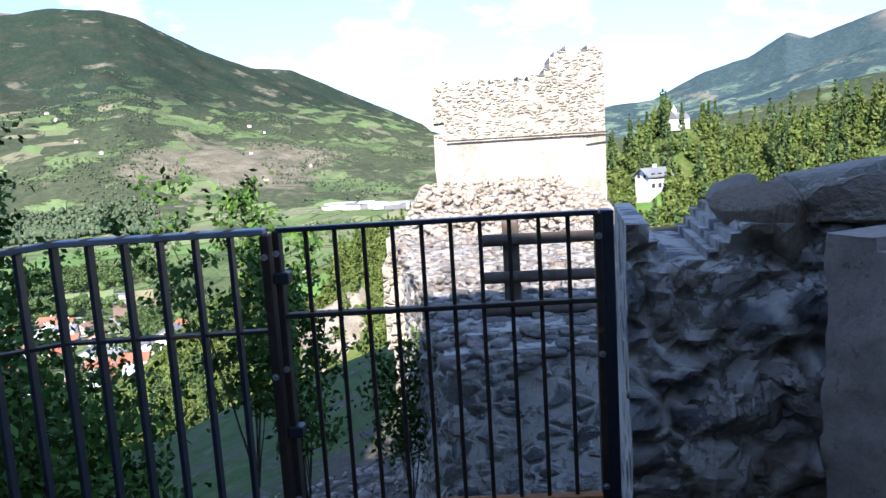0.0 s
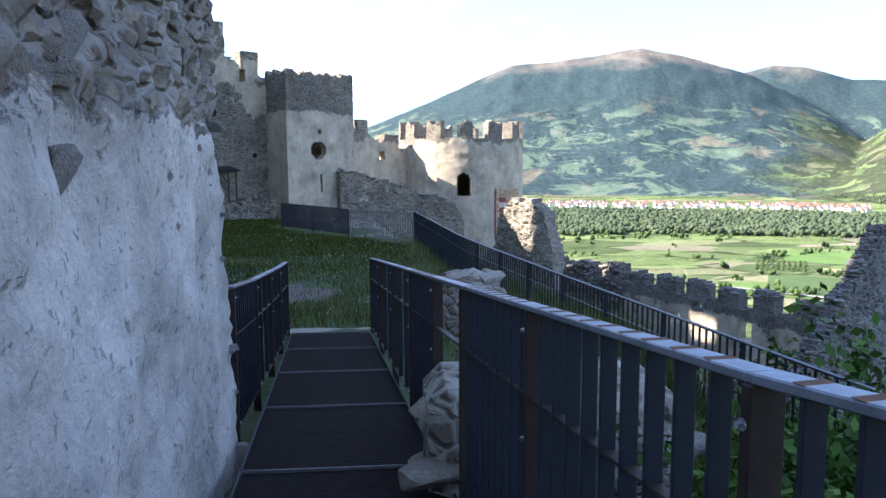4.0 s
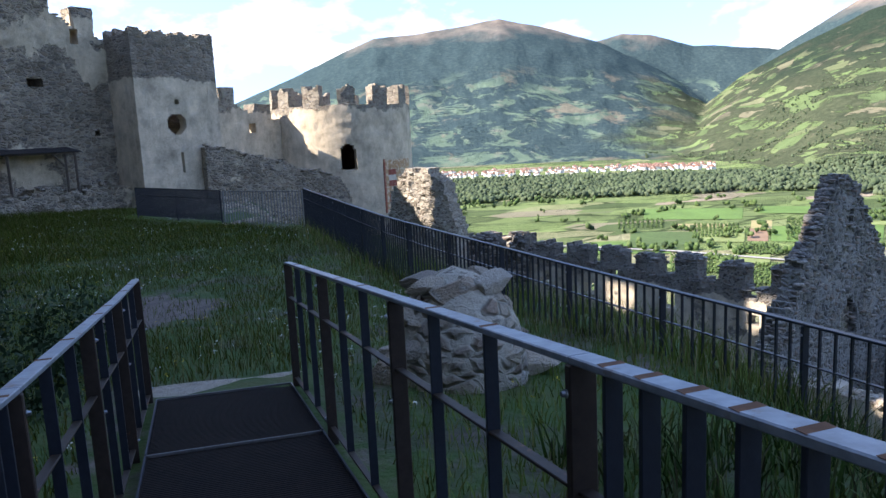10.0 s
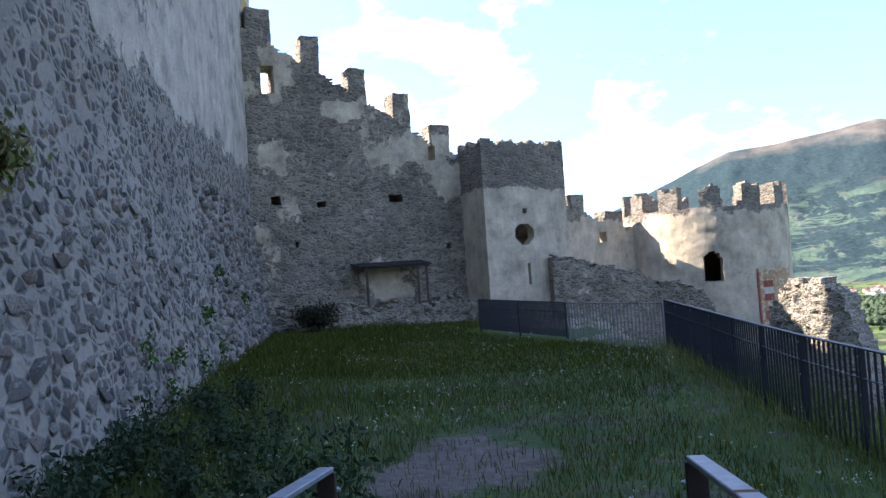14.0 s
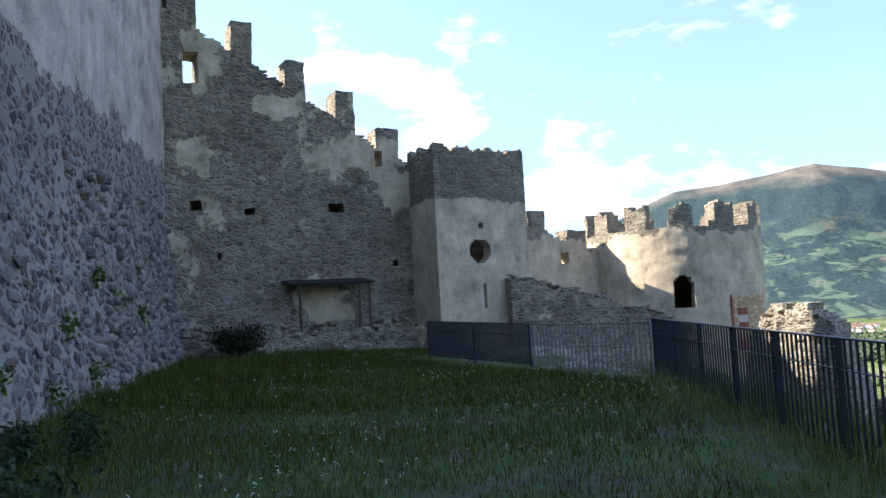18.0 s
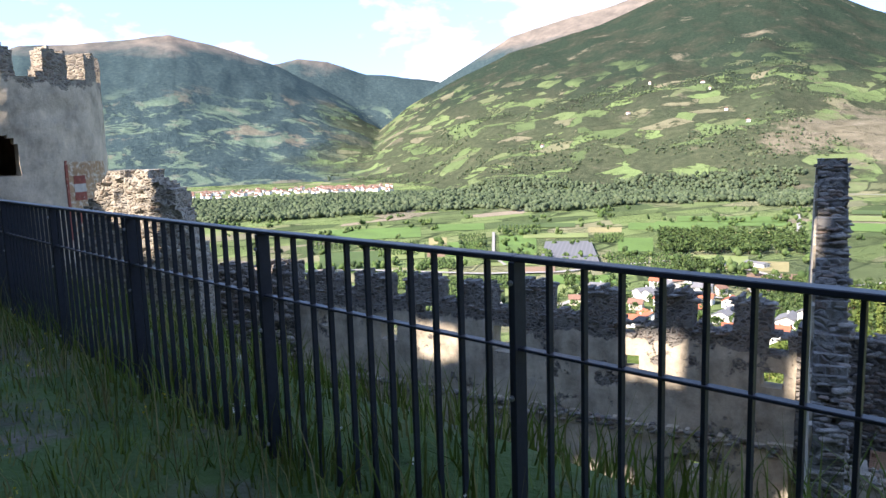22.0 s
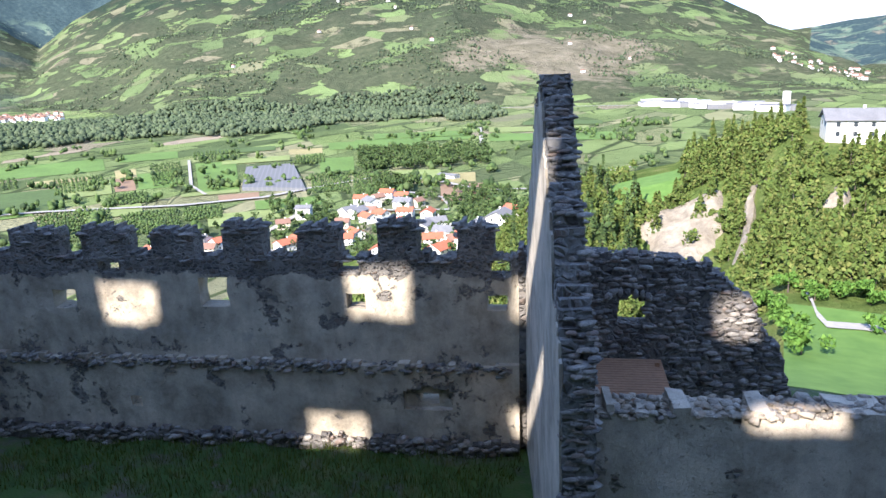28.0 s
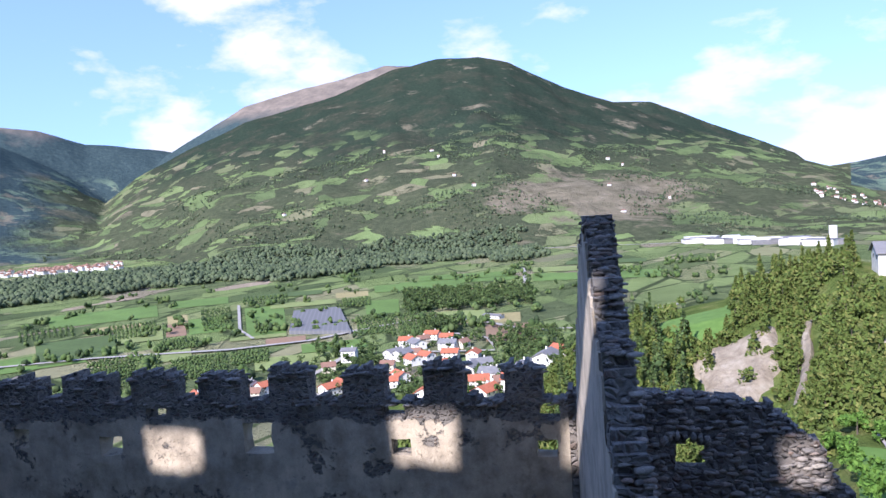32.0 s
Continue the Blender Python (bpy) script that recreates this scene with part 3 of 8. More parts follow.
# far country: fields on the valley floor, woods, pastures and bare tops on the slopes
k = Nodes("valley_and_slopes", 1.0)
k.b.inputs["Specular IOR Level"].default_value = 0.0
z = k.sep()[2]
fco = k.scaled((1.0, 0.42, 0.02), turn=(0, 0, radians(24)))
fv = k.voronoi(0.019, "F1", k.warp(9.0, 0.01, fco), "CHEBYCHEV", 0.85)
fpick = k.put("SeparateColor", Color=fv.outputs["Color"]).outputs
field = k.ramp(fpick[0], (0.0, (0.075, 0.11, 0.045)), (0.2, (0.16, 0.215, 0.075)), (0.4, (0.19, 0.26, 0.08)), (0.55, (0.095, 0.125, 0.055)), (0.68, (0.17, 0.23, 0.075)), (0.8, (0.26, 0.25, 0.135)), (0.92, (0.12, 0.15, 0.07)), (1.0, (0.31, 0.25, 0.18)))
rows_n = k.math("SINE", k.math("MULTIPLY", k.sep(k.scaled((1, 1, 1), turn=(0, 0, radians(31))))[0], 1.7))
orch = k.ramp(fpick[1], (0.62, 0.0), (0.64, 1.0))
field = k.mix(k.math("MULTIPLY", orch, k.ramp(rows_n, (0.35, 0.0), (0.65, 0.75))), field, (0.045, 0.075, 0.025))
field = k.mix(0.5, field, k.ramp(k.noise(0.02, 6, 0.6), (0.3, 0.6), (0.7, 1.0)), "MULTIPLY")
hedge = k.ramp(k.voronoi(0.019, "DISTANCE_TO_EDGE", k.warp(9.0, 0.01, fco), rnd=0.85).outputs["Distance"], (0.02, 1.0), (0.045, 0.0))
field = k.mix(k.math("MULTIPLY", hedge, k.ramp(k.noise(0.012, 4), (0.44, 0.0), (0.52, 1.0))), field, (0.05, 0.07, 0.03))
wood = k.ramp(k.noise(0.09, 8, 0.7), (0.3, (0.017, 0.029, 0.022)), (0.55, (0.028, 0.045, 0.030)), (0.75, (0.05, 0.068, 0.042)))
past = k.ramp(k.noise(0.012, 7, 0.6), (0.32, (0.10, 0.155, 0.05)), (0.55, (0.15, 0.215, 0.065)), (0.72, (0.24, 0.235, 0.12)))
scree = k.ramp(k.noise(0.02, 8, 0.68), (0.3, (0.10, 0.095, 0.06)), (0.6, (0.19, 0.165, 0.115)), (0.75, (0.28, 0.25, 0.19)))
# terraced pastures of uneven size between strips of wood, forest above them, thin grass and rock on top
pco = k.warp(70.0, 0.006, k.scaled((1.0, 0.75, 2.6), turn=(0, 0, radians(-28))))
pv = k.voronoi(0.0125, "F1", pco, "EUCLIDEAN", 1.0)
pp = k.put("SeparateColor", Color=pv.outputs["Color"]).outputs
past = k.ramp(pp[0], (0.0, (0.09, 0.13, 0.055)), (0.2, (0.14, 0.20, 0.072)), (0.4, (0.105, 0.15, 0.062)), (0.6, (0.175, 0.25, 0.085)), (0.78, (0.14, 0.16, 0.08)), (0.92, (0.22, 0.20, 0.125)), (1.0, (0.13, 0.19, 0.068)))
past = k.mix(0.5, past, k.ramp(k.noise(0.03, 7, 0.65), (0.3, 0.55), (0.7, 1.0)), "MULTIPLY")
pedge = k.voronoi(0.0125, "DISTANCE_TO_EDGE", pco).outputs["Distance"]
sel = k.math("ADD", k.math("MULTIPLY", pp[1], 0.34), k.math("MULTIPLY", k.noise(0.0045, 9, 0.66, co=k.scaled((1, 1, 3.0)), distort=0.5), 1.15))
sel = k.math("ADD", sel, k.math("MULTIPLY", k.noise(0.03, 6, 0.7), 0.35))
open_land = k.math("MULTIPLY", k.ramp(sel, (0.975, 0.0), (1.0, 1.0)), k.ramp(k.math("ADD", pedge, k.math("MULTIPLY", k.noise(0.02, 5), 0.12)), (0.055, 0.0), (0.08, 1.0)))
zz = k.math("ADD", z, k.math("MULTIPLY", k.math("SUBTRACT", k.noise(0.0035, 6), 0.5), 330.0))
scrub = k.ramp(k.noise(0.04, 8, 0.7), (0.3, (0.025, 0.037, 0.026)), (0.55, (0.042, 0.05, 0.034)), (0.75, (0.085, 0.078, 0.056)))
wood = k.mix(k.ramp(k.noise(0.007, 7, 0.65), (0.48, 0.0), (0.58, 1.0)), wood, scrub)
meadowy = k.ramp(k.noise(0.05, 8, 0.72), (0.3, (0.040, 0.054, 0.032)), (0.5, (0.068, 0.082, 0.044)), (0.7, (0.11, 0.115, 0.065)))
wood = k.mix(k.ramp(k.math("DIVIDE", zz, 1000.0), (0.02, 0.85), (0.24, 0.0)), wood, meadowy)
clear = k.math("MULTIPLY", k.ramp(k.math("DIVIDE", zz, 1000.0), (0.19, 1.0), (0.27, 0.0)), open_land)
slope = k.mix(clear, wood, past)
tan_at = polar_point(18.5, 2150)
near = k.put("Mapping", Vector=k.co, Location=(-tan_at[0] / 420, -tan_at[1] / 560, 20 / 130), Scale=(1 / 420, 1 / 560, 1 / 130)).outputs[0]
ln = k.t.nodes.new("ShaderNodeVectorMath")
ln.operation = "LENGTH"
k.t.links.new(near, ln.inputs[0])
dry = k.math("ADD", k.noise(0.006, 8, 0.68), k.math("MULTIPLY", k.math("SUBTRACT", 1.0, ln.outputs["Value"], clamp=True), 0.42))
slope = k.mix(k.ramp(dry, (0.60, 0.0), (0.68, 1.0)), slope, scree)
alpine = k.ramp(k.noise(0.006, 8, 0.66), (0.35, (0.075, 0.085, 0.05)), (0.6, (0.15, 0.14, 0.10)), (0.75, (0.25, 0.23, 0.19)))
slope = k.mix(k.ramp(k.math("DIVIDE", zz, 1000.0), (0.72, 0.0), (0.84, 1.0)), slope, alpine)
low = k.math("GREATER_THAN", z, FLOOR + 2.5)
slope = k.put("HueSaturation", Saturation=0.9, Value=0.92, Color=slope).outputs[0]
# western slopes go over to the haze-tinted colours
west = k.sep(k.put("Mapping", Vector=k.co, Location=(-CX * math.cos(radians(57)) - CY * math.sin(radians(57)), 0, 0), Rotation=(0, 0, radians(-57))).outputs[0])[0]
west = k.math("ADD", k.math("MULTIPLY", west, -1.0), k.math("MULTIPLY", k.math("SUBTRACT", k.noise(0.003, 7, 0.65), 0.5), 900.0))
slope = k.mix(k.ramp(k.math("MULTIPLY", west, 0.001), (0.0, 0.0), (0.25, 1.0)), slope, hazy_slopes(k))
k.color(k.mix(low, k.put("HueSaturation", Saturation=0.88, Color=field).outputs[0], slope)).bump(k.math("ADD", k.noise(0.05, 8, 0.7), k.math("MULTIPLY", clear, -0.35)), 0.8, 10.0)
M_VALLEY = k.m
k = Nodes("hazy_slopes", 1.0)
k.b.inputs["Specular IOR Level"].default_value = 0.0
k.color(hazy_slopes(k)).bump(k.noise(0.03, 8, 0.7), 0.7, 12.0)
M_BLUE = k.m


def grid_mesh(name, X, Y, Z, mats, pick=None, closed=False):
    n, m = X.shape
    me = bpy.data.meshes.new(name)
    me.vertices.add(n * m)
    me.vertices.foreach_set("co", np.stack([X, Y, Z], -1).astype(np.float32).ravel())
    i, j = np.meshgrid(np.arange(n - 1), np.arange(m - 1), indexing="ij")
    a = i * m + j
    q = np.stack([a, a + m, a + m + 1, a + 1], -1).reshape(-1, 4)
    me.loops.add(q.size)
    me.loops.foreach_set("vertex_index", q.ravel().astype(np.int32))
    me.polygons.add(len(q))
    me.polygons.foreach_set("loop_start", np.arange(0, q.size, 4, dtype=np.int32))
    for mat in mats:
        me.materials.append(mat)
    if pick is not None:
        me.polygons.foreach_set("material_index", pick.astype(np.int32).ravel())
    me.polygons.foreach_set("use_smooth", np.ones(len(q), bool))
    me.update(calc_edges=True)
    me.validate()
    return new(name, me)


gx, gy = np.meshgrid(np.arange(-66, 34.01, 0.4), np.arange(-42, 54.01, 0.4), indexing="ij")
GZ = ground_height(gx, gy)
def bare_patch(x, y):
    return ((x + 16.7) / 1.6) ** 2 + ((y + 0.9) / 0.9) ** 2 < 1.0 + 0.6 * wobble(x, y, 2.2, 44)


ground = grid_mesh("ground", gx, gy, GZ - 0.25 * smooth_step(44, 47, np.hypot(gx - CX, gy - CY)), [M_SOIL, M_GRAVEL],
                   (((gy - (4.0 + 0.05 * gx)) > 2.5) & ((gy - (18.9 + (gx + 23.6) * 0.352)) < 0.9) & (wobble(gx, gy, 0.5, 9) > 0.45) & (GZ < -8.0))[:-1, :-1])
tagged(ground, "grassy castle yard and banks with bare gravel", "ground", kind="structure")
az = np.radians(np.concatenate([np.arange(-262, -32, 2.0), np.arange(-32, 98.01, 0.2)]))
rr = np.concatenate([np.linspace(45, 420, 60), np.geomspace(428, 4950, 150), [float(t) for _, t, _ in RIDGES]])
rr.sort()
A, R = np.meshgrid(az, rr, indexing="ij")
tx, ty = CX - R * np.sin(A), CY + R * np.cos(A)
TZ = land(tx, ty)
k = Nodes("spur_undergrowth", 1.0)
k.b.inputs["Specular IOR Level"].default_value = 0.0
ug = k.ramp(k.noise(0.11, 8, 0.7), (0.3, (0.05, 0.075, 0.022)), (0.5, (0.09, 0.125, 0.035)), (0.66, (0.15, 0.16, 0.06)), (0.78, (0.26, 0.22, 0.14)))
k.color(ug).bump(k.noise(0.5, 7, 0.7), 0.9, 1.5)
M_SPUR = k.m
# far crests and the eastern ridges take the haze-tinted material
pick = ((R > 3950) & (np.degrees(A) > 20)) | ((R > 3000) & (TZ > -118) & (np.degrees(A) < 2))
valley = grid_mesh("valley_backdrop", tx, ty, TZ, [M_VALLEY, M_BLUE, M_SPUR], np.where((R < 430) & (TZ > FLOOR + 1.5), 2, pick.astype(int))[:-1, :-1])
tagged(valley, "wide green valley floor and wooded mountain slopes", "landscape", kind="structure")

# ---- walls ----
def ragged(u, v, amp, seed):
    return amp * (noise.noise(Vector((u * 1.7, v * 1.7, seed))) + 0.6 * noise.noise(Vector((u * 4.3, v * 4.3, seed + 7))))


def wall(name, a, b, base, inside, thick, mat, cell=0.25, height=10.0, rough=0.05, lean=0.0, lean_top=3.0, parent=None, seed=0.0, bend=None, stone=None):
    """A standing wall from a to b (plan), its face on the left of a->b kept at the line. inside(u, z): whether there is wall at u metres along and
    height z. Openings go through. lean: how far the foot stands out. stone: stones to the metre, how far they stand out of the joints, height above which they show fully."""
    a, b = Vector(a), Vector(b)
    L = (b - a).length
    d = (b - a) / L
    nrm = Vector((-d.y, d.x))
    nu, nv = max(1, round(L / cell)), max(1, round(height / cell))
    cu, cv = L / nu, height / nv
    on = [[inside((i + 0.5) * cu, base + (j + 0.5) * cv) for j in range(nv)] for i in range(nu)]
    verts, faces, idx = [], [], {}

    def vert(i, j, s):
        key = (i, j, s)
        if key not in idx:
            u, z = i * cu, base + j * cv
            q = 0.45 * cell
            du, dz = q * noise.noise(Vector((u * 2.1 + seed, z * 2.1, 3.0 + s))), q * noise.noise(Vector((u * 2.1 + seed, z * 2.1, 9.0 + s)))
            if i in (0, nu):
                du *= 0.4
            off = ragged(u + seed, z, rough, 1.0 + s * 31)
            if not s and lean:
                off += lean * max(0.0, 1 - (z - base) / (lean_top - base)) ** 1.3
            if stone:
                q3 = Vector((u * stone[0] + 0.5 * noise.noise(Vector((u * 3, z * 3, seed))), z * stone[0] * 1.45 + 0.5 * noise.noise(Vector((u * 3, z * 3, seed + 5))), seed + s * 17))
                near2 = noise.voronoi(q3)[0]
                bulge = min(1.0, (near2[1] - near2[0]) * 2.4) ** 0.6 + 0.35 * noise.noise(Vector((u * 19, z * 19, seed)))
                off += stone[1] * (bulge - 0.7) * (0.25 + 0.75 * max(0.0, min(1.0, (z - stone[2]) / 0.4)))
            n_off = off if not s else -thick - off
            p = a + d * (u + du) + nrm * n_off
            if bend:
                p = bend(u + du, n_off)
            idx[key] = len(verts)
            verts.append((p.x, p.y, z + dz))
        return idx[key]

    for i in range(nu):
        for j in range(nv):
            if not on[i][j]:
                continue
            f = [vert(i, j, 0), vert(i + 1, j, 0), vert(i + 1, j + 1, 0), vert(i, j + 1, 0)]
            k = [vert(i, j, 1), vert(i + 1, j, 1), vert(i + 1, j + 1, 1), vert(i, j + 1, 1)]
            faces.append(f[::-1])
            faces.append(k)
            for di, dj, p, q in ((-1, 0, 0, 3), (1, 0, 2, 1), (0, -1, 1, 0), (0, 1, 3, 2)):
                x, y = i + di, j + dj
                if not (0 <= x < nu and 0 <= y < nv and on[x][y]):
                    faces.append([f[q], f[p], k[p], k[q]])
    ob = mesh_ob(name, verts, faces, mat, parent, True)
    ob.data.set_sharp_from_angle(angle=radians(48))
    return ob


def rect(u, z, u0, u1, z0, z1):
    return u0 < u < u1 and z0 < z < z1


def profile(rows):
    us = [r[0] for r in rows]
    zs = [r[1] for r in rows]
    return lambda u: float(np.interp(u, us, zs))


# curtain wall with stepped battlements, falling towards the bay
CW_A, CW_B = Vector((-42.9, -2.2)), Vector((-35.2, -12.6))   # face to the yard
CWD = (CW_B - CW_A).normalized()


def cw_u(x, y):
    return (Vector((x, y)) - CW_A).dot(CWD)


cw_len = (CW_B - CW_A).length
cw_top = profile([(0, 5.2), (cw_u(-41.0, -5.04), 5.6), (cw_u(-40.3, -5.9), 6.0), (cw_u(-39.7, -6.8), 6.8), (cw_u(-38.6, -8.2), 7.75), (cw_u(-37.5, -9.7), 8.85), (cw_u(-36.3, -11.3), 9.95), (cw_len, 10.9)])
CW_MER = [(-40.35, -5.91, -40.82, -5.28, 6.95), (-39.28, -7.34, -39.72, -6.75, 8.25), (-38.15, -8.84, -38.6, -8.24, 9.25), (-36.98, -10.4, -37.46, -9.76, 10.4), (-35.72, -12.09, -36.28, -11.34, 11.5)]


def cw_in(u, z):
    for x0, y0, x1, y1, zt in CW_MER:
        if cw_u(x1, y1) < u < cw_u(x0, y0) and z < zt:
            return not any(rect(u, z, *h) for h in CW_HOLES)
    return z < cw_top(u) + 0.05 * math.sin(u * 9) and not any(rect(u, z, *h) for h in CW_HOLES)


CW_HOLES = [(cw_u(-36.32, -11.3), cw_u(-36.0, -11.7), 8.05, 9.1), (cw_u(-40.42, -5.85), cw_u(-40.2, -6.1), 5.35, 5.95),
            (cw_u(-36.18, -11.48) - 0.2, cw_u(-36.18, -11.48) + 0.2, 3.55, 3.9), (cw_u(-37.26, -10.03) - 0.2, cw_u(-37.26, -10.03) + 0.2, 3.4, 3.75), (cw_u(-39.21, -7.42) - 0.3, cw_u(-39.21, -7.42) + 0.3, 3.6, 3.95),
            (cw_u(-36.6, -10.9) - 0.1, cw_u(-36.6, -10.9) + 0.1, 1.9, 2.15), (cw_u(-40.6, -5.6) - 0.12, cw_u(-40.6, -5.6) + 0.12, 1.5, 1.8)]
wall_curtain = wall("wall_curtain", CW_A, CW_B, -2.2, cw_in, 1.1, M_CURTAIN, 0.12, 13.6, 0.045, seed=3, stone=(1.9, 0.07, -9))
tagged(wall_curtain, "grey rubble curtain wall with stepped merlons and plaster remains", "wall", kind="structure")

cwn = Vector((-CWD.y, CWD.x))
wall_backing = wall("wall_curtain_backing", CW_A - cwn * 1.2, CW_B - cwn * 1.2, -2.2, lambda u, z: z < min(cw_top(u) - 0.4, 4.9), 0.2, M_CURTAIN, 0.5, 8.0, 0.0, seed=4)
tagged(wall_backing, "rear skin of the rubble curtain wall", "wall", kind="structure")

# the keep: battered rubble foot, plaster above
KP_A, KP_B = Vector((-36.4, -12.5)), Vector((-4.6, -1.62))
# openings out of view, set so sun patches land on the court walls
KEEP_WINDOWS = [(1.35, 3.02, 13.0, 14.68), (8.20, 9.85, 13.45, 15.25), (12.26, 15.5, 13.40, 15.05), (7.02, 8.68, 9.5, 11.15), (12.25, 15.2, 10.2, 11.2), (17.08, 18.27, 13.2, 14.50), (18.9, 20.5, 8.75, 9.75)]   # along the wall, and height
KDIR = (KP_B - KP_A).normalized()
SHADE_JUT = 2.7   # unseen upper stretch added past the corner to shade the court wall
wall_keep = wall("wall_keep", KP_A - KDIR * SHADE_JUT, KP_B, -2.2, lambda u, z: (u > SHADE_JUT or z > 12.4) and not any(rect(u - SHADE_JUT, z, *w) for w in KEEP_WINDOWS), 0.6, M_KEEP, 0.3, 21.6, 0.05, lean=0.75, lean_top=3.2, seed=11)
tagged(wall_keep, "high keep wall, battered dark rubble foot below worn plaster", "wall", kind="structure")

# limewashed wall beside the footbridge
wall_white = wall("wall_white", (-5.9, 0.06), (-2.1, 0.26), -1.4, lambda u, z: z < 5.5 and not (u < 0.25 and z > 3.2), 0.9, M_NEAR, 0.05, 7.0, 0.05, lean=0.08, lean_top=2.0, seed=5, stone=(4.0, 0.09, 1.35))
tagged(wall_white, "rough limewashed stone wall with rubble showing above", "wall", kind="structure")

# bay tower with the eight-sided opening
SQ_L, SQ_R = Vector((-39.3, -3.65)), Vector((-41.75, -0.4))
SQD = (SQ_R - SQ_L).normalized()
SQN = Vector((0.8, 0.6))


def sq_in(u, z):
    du, dz = u - (sq_w - 1.87), z - 1.92
    if max(abs(du), abs(dz), (abs(du) + abs(dz)) * 0.74) < 0.46:
        return False
    if rect(u, z, sq_w - 2.05, sq_w - 1.85, 2.78, 3.0) or rect(u, z, sq_w - 2.02, sq_w - 1.9, -0.25, 0.65) or rect(u, z, sq_w - 3.45, sq_w - 3.33, -0.2, 0.3):
        return False
    return z < 5.82 + 0.05 * math.sin(u * 5.1) + 0.05 * math.sin(u * 13) - 0.25 * max(0.0, u - 3.6)


sq_w = (SQ_R - SQ_L).length
wall_bay = tagged(new("wall_bay"), "plastered bay tower with an octagonal opening and rubble crown", "tower", kind="structure")
wall("front", SQ_R, SQ_L, -2.0, sq_in, 0.5, M_SQUARE, 0.07, 8.2, 0.025, parent=wall_bay, seed=21)
wall("side", SQ_L - SQD * 0.0, SQ_L - SQN * 2.6, -2.0, lambda u, z: z < 5.78 + 0.06 * math.sin(u * 7), 0.5, M_SQUARE, 0.25, 8.2, 0.03, parent=wall_bay, seed=23)
wall("side", SQ_R - SQN * 2.6, SQ_R, -2.0, lambda u, z: z < 5.78 + 0.06 * math.sin(u * 7), 0.5, M_SQUARE, 0.25, 8.2, 0.03, parent=wall_bay, seed=24)
wall("rear", SQ_L - SQN * 2.6 , SQ_R - SQN * 2.6, -2.0, lambda u, z: z < 5.5, 0.4, M_CURTAIN, 0.4, 8.2, 0.03, parent=wall_bay, seed=25)

# lower run of the curtain on to the round tower
C2_A, C2_B = Vector((-48.2, 4.7)), Vector((-42.6, -1.3))
c2_len = (C2_B - C2_A).length
C2D = (C2_B - C2_A).normalized()


def c2_u(x, y):
    return (Vector((x, y)) - C2_A).dot(C2D)


c2_top = profile([(0, 1.7), (c2_u(-46.83, 3.25), 1.85), (c2_u(-45.7, 2.1), 2.1), (c2_u(-44.1, 0.34), 2.75), (c2_len, 3.4)])


def c2_in(u, z):
    if rect(u, z, c2_u(-47.46, 3.92), c2_u(-47.02, 3.46), -0.9, 0.75) or rect(u, z, c2_u(-45.0, 1.3), c2_u(-44.7, 1.0), 1.45, 1.85):
        return False
    if c2_u(-44.14, 0.4) < u < c2_u(-43.52, -0.27) and z < 3.75 or c2_u(-45.78, 2.14) < u < c2_u(-44.96, 1.27) and z < 2.95:
        return True
    return z < c2_top(u) + 0.1 * math.sin(u * 11)


wall_curtain_low = wall("wall_curtain_low", C2_A, C2_B, -6.0, c2_in, 0.8, M_TOWER, 0.16, 10.0, 0.04, seed=31)
tagged(wall_curtain_low, "plaster-patched curtain wall falling towards the round tower", "wall", kind="structure")
# broken wall in front of it, behind the short fence
wall_foot = wall("wall_foot", (-42.95, 5.75), (-40.5, -1.1), -6.0, lambda u, z: z < float(np.interp(u, [0, 0.5, 1.1, 1.9, 3.0, 3.4, 4.6, 5.8, 7.3], [-2.2, -1.2, -0.8, -0.6, -0.45, -0.1, 0.2, 0.55, 0.95])) + 0.08 * math.sin(u * 4.3) + 0.07 * math.sin(u * 11), 0.7, M_CURTAIN, 0.12, 8.0, 0.06, seed=35, stone=(2.4, 0.10, -9))
tagged(wall_foot, "broken rubble wall rising behind the short fence", "wall", kind="structure")
ledge_wall = wall("wall_ledge", (-41.3, -3.0), (-34.4, -11.2), -2.2, lambda u, z: z < -0.62 + 0.16 * math.sin(u * 2.7) + 0.1 * math.sin(u * 7.7), 0.9, M_CURTAIN, 0.1, 2.4, 0.08, seed=37, stone=(2.4, 0.14, -9))
tagged(ledge_wall, "low rubble footing along the curtain wall", "wall", kind="structure")

# round tower
TC, TR = Vector((-48.0, 6.1)), 3.9
MER_STEP = 2 * math.pi / 13


def tower_in(u, z):
    ang = u / TR
    if z > 2.62:
        return (ang / MER_STEP) % 1.0 < 0.52 and z < 3.55 + 0.1 * math.sin(ang * 31)
    wc = win_ang * TR
    if abs(u - wc) < 0.42 and -0.72 < z < 0.2:
        return False
    if (u - wc) ** 2 + (z - 0.2) ** 2 < 0.42 ** 2:
        return False
    return True


win_ang = math.radians(64.0)


def tower_bend(u, off):
    a = -u / TR + math.radians(60)
    rr2 = TR + off
    return Vector((TC.x + rr2 * math.cos(a), TC.y + rr2 * math.sin(a)))


wall_tower = wall("wall_round_tower", (0, 0), (2 * math.pi * TR, 0), -10.0, tower_in, 0.7, M_TOWER, 0.105, 14.0, 0.035, bend=tower_bend, seed=41)
tagged(wall_tower, "round tower with crumbling merlons and an arched window", "tower", kind="structure")

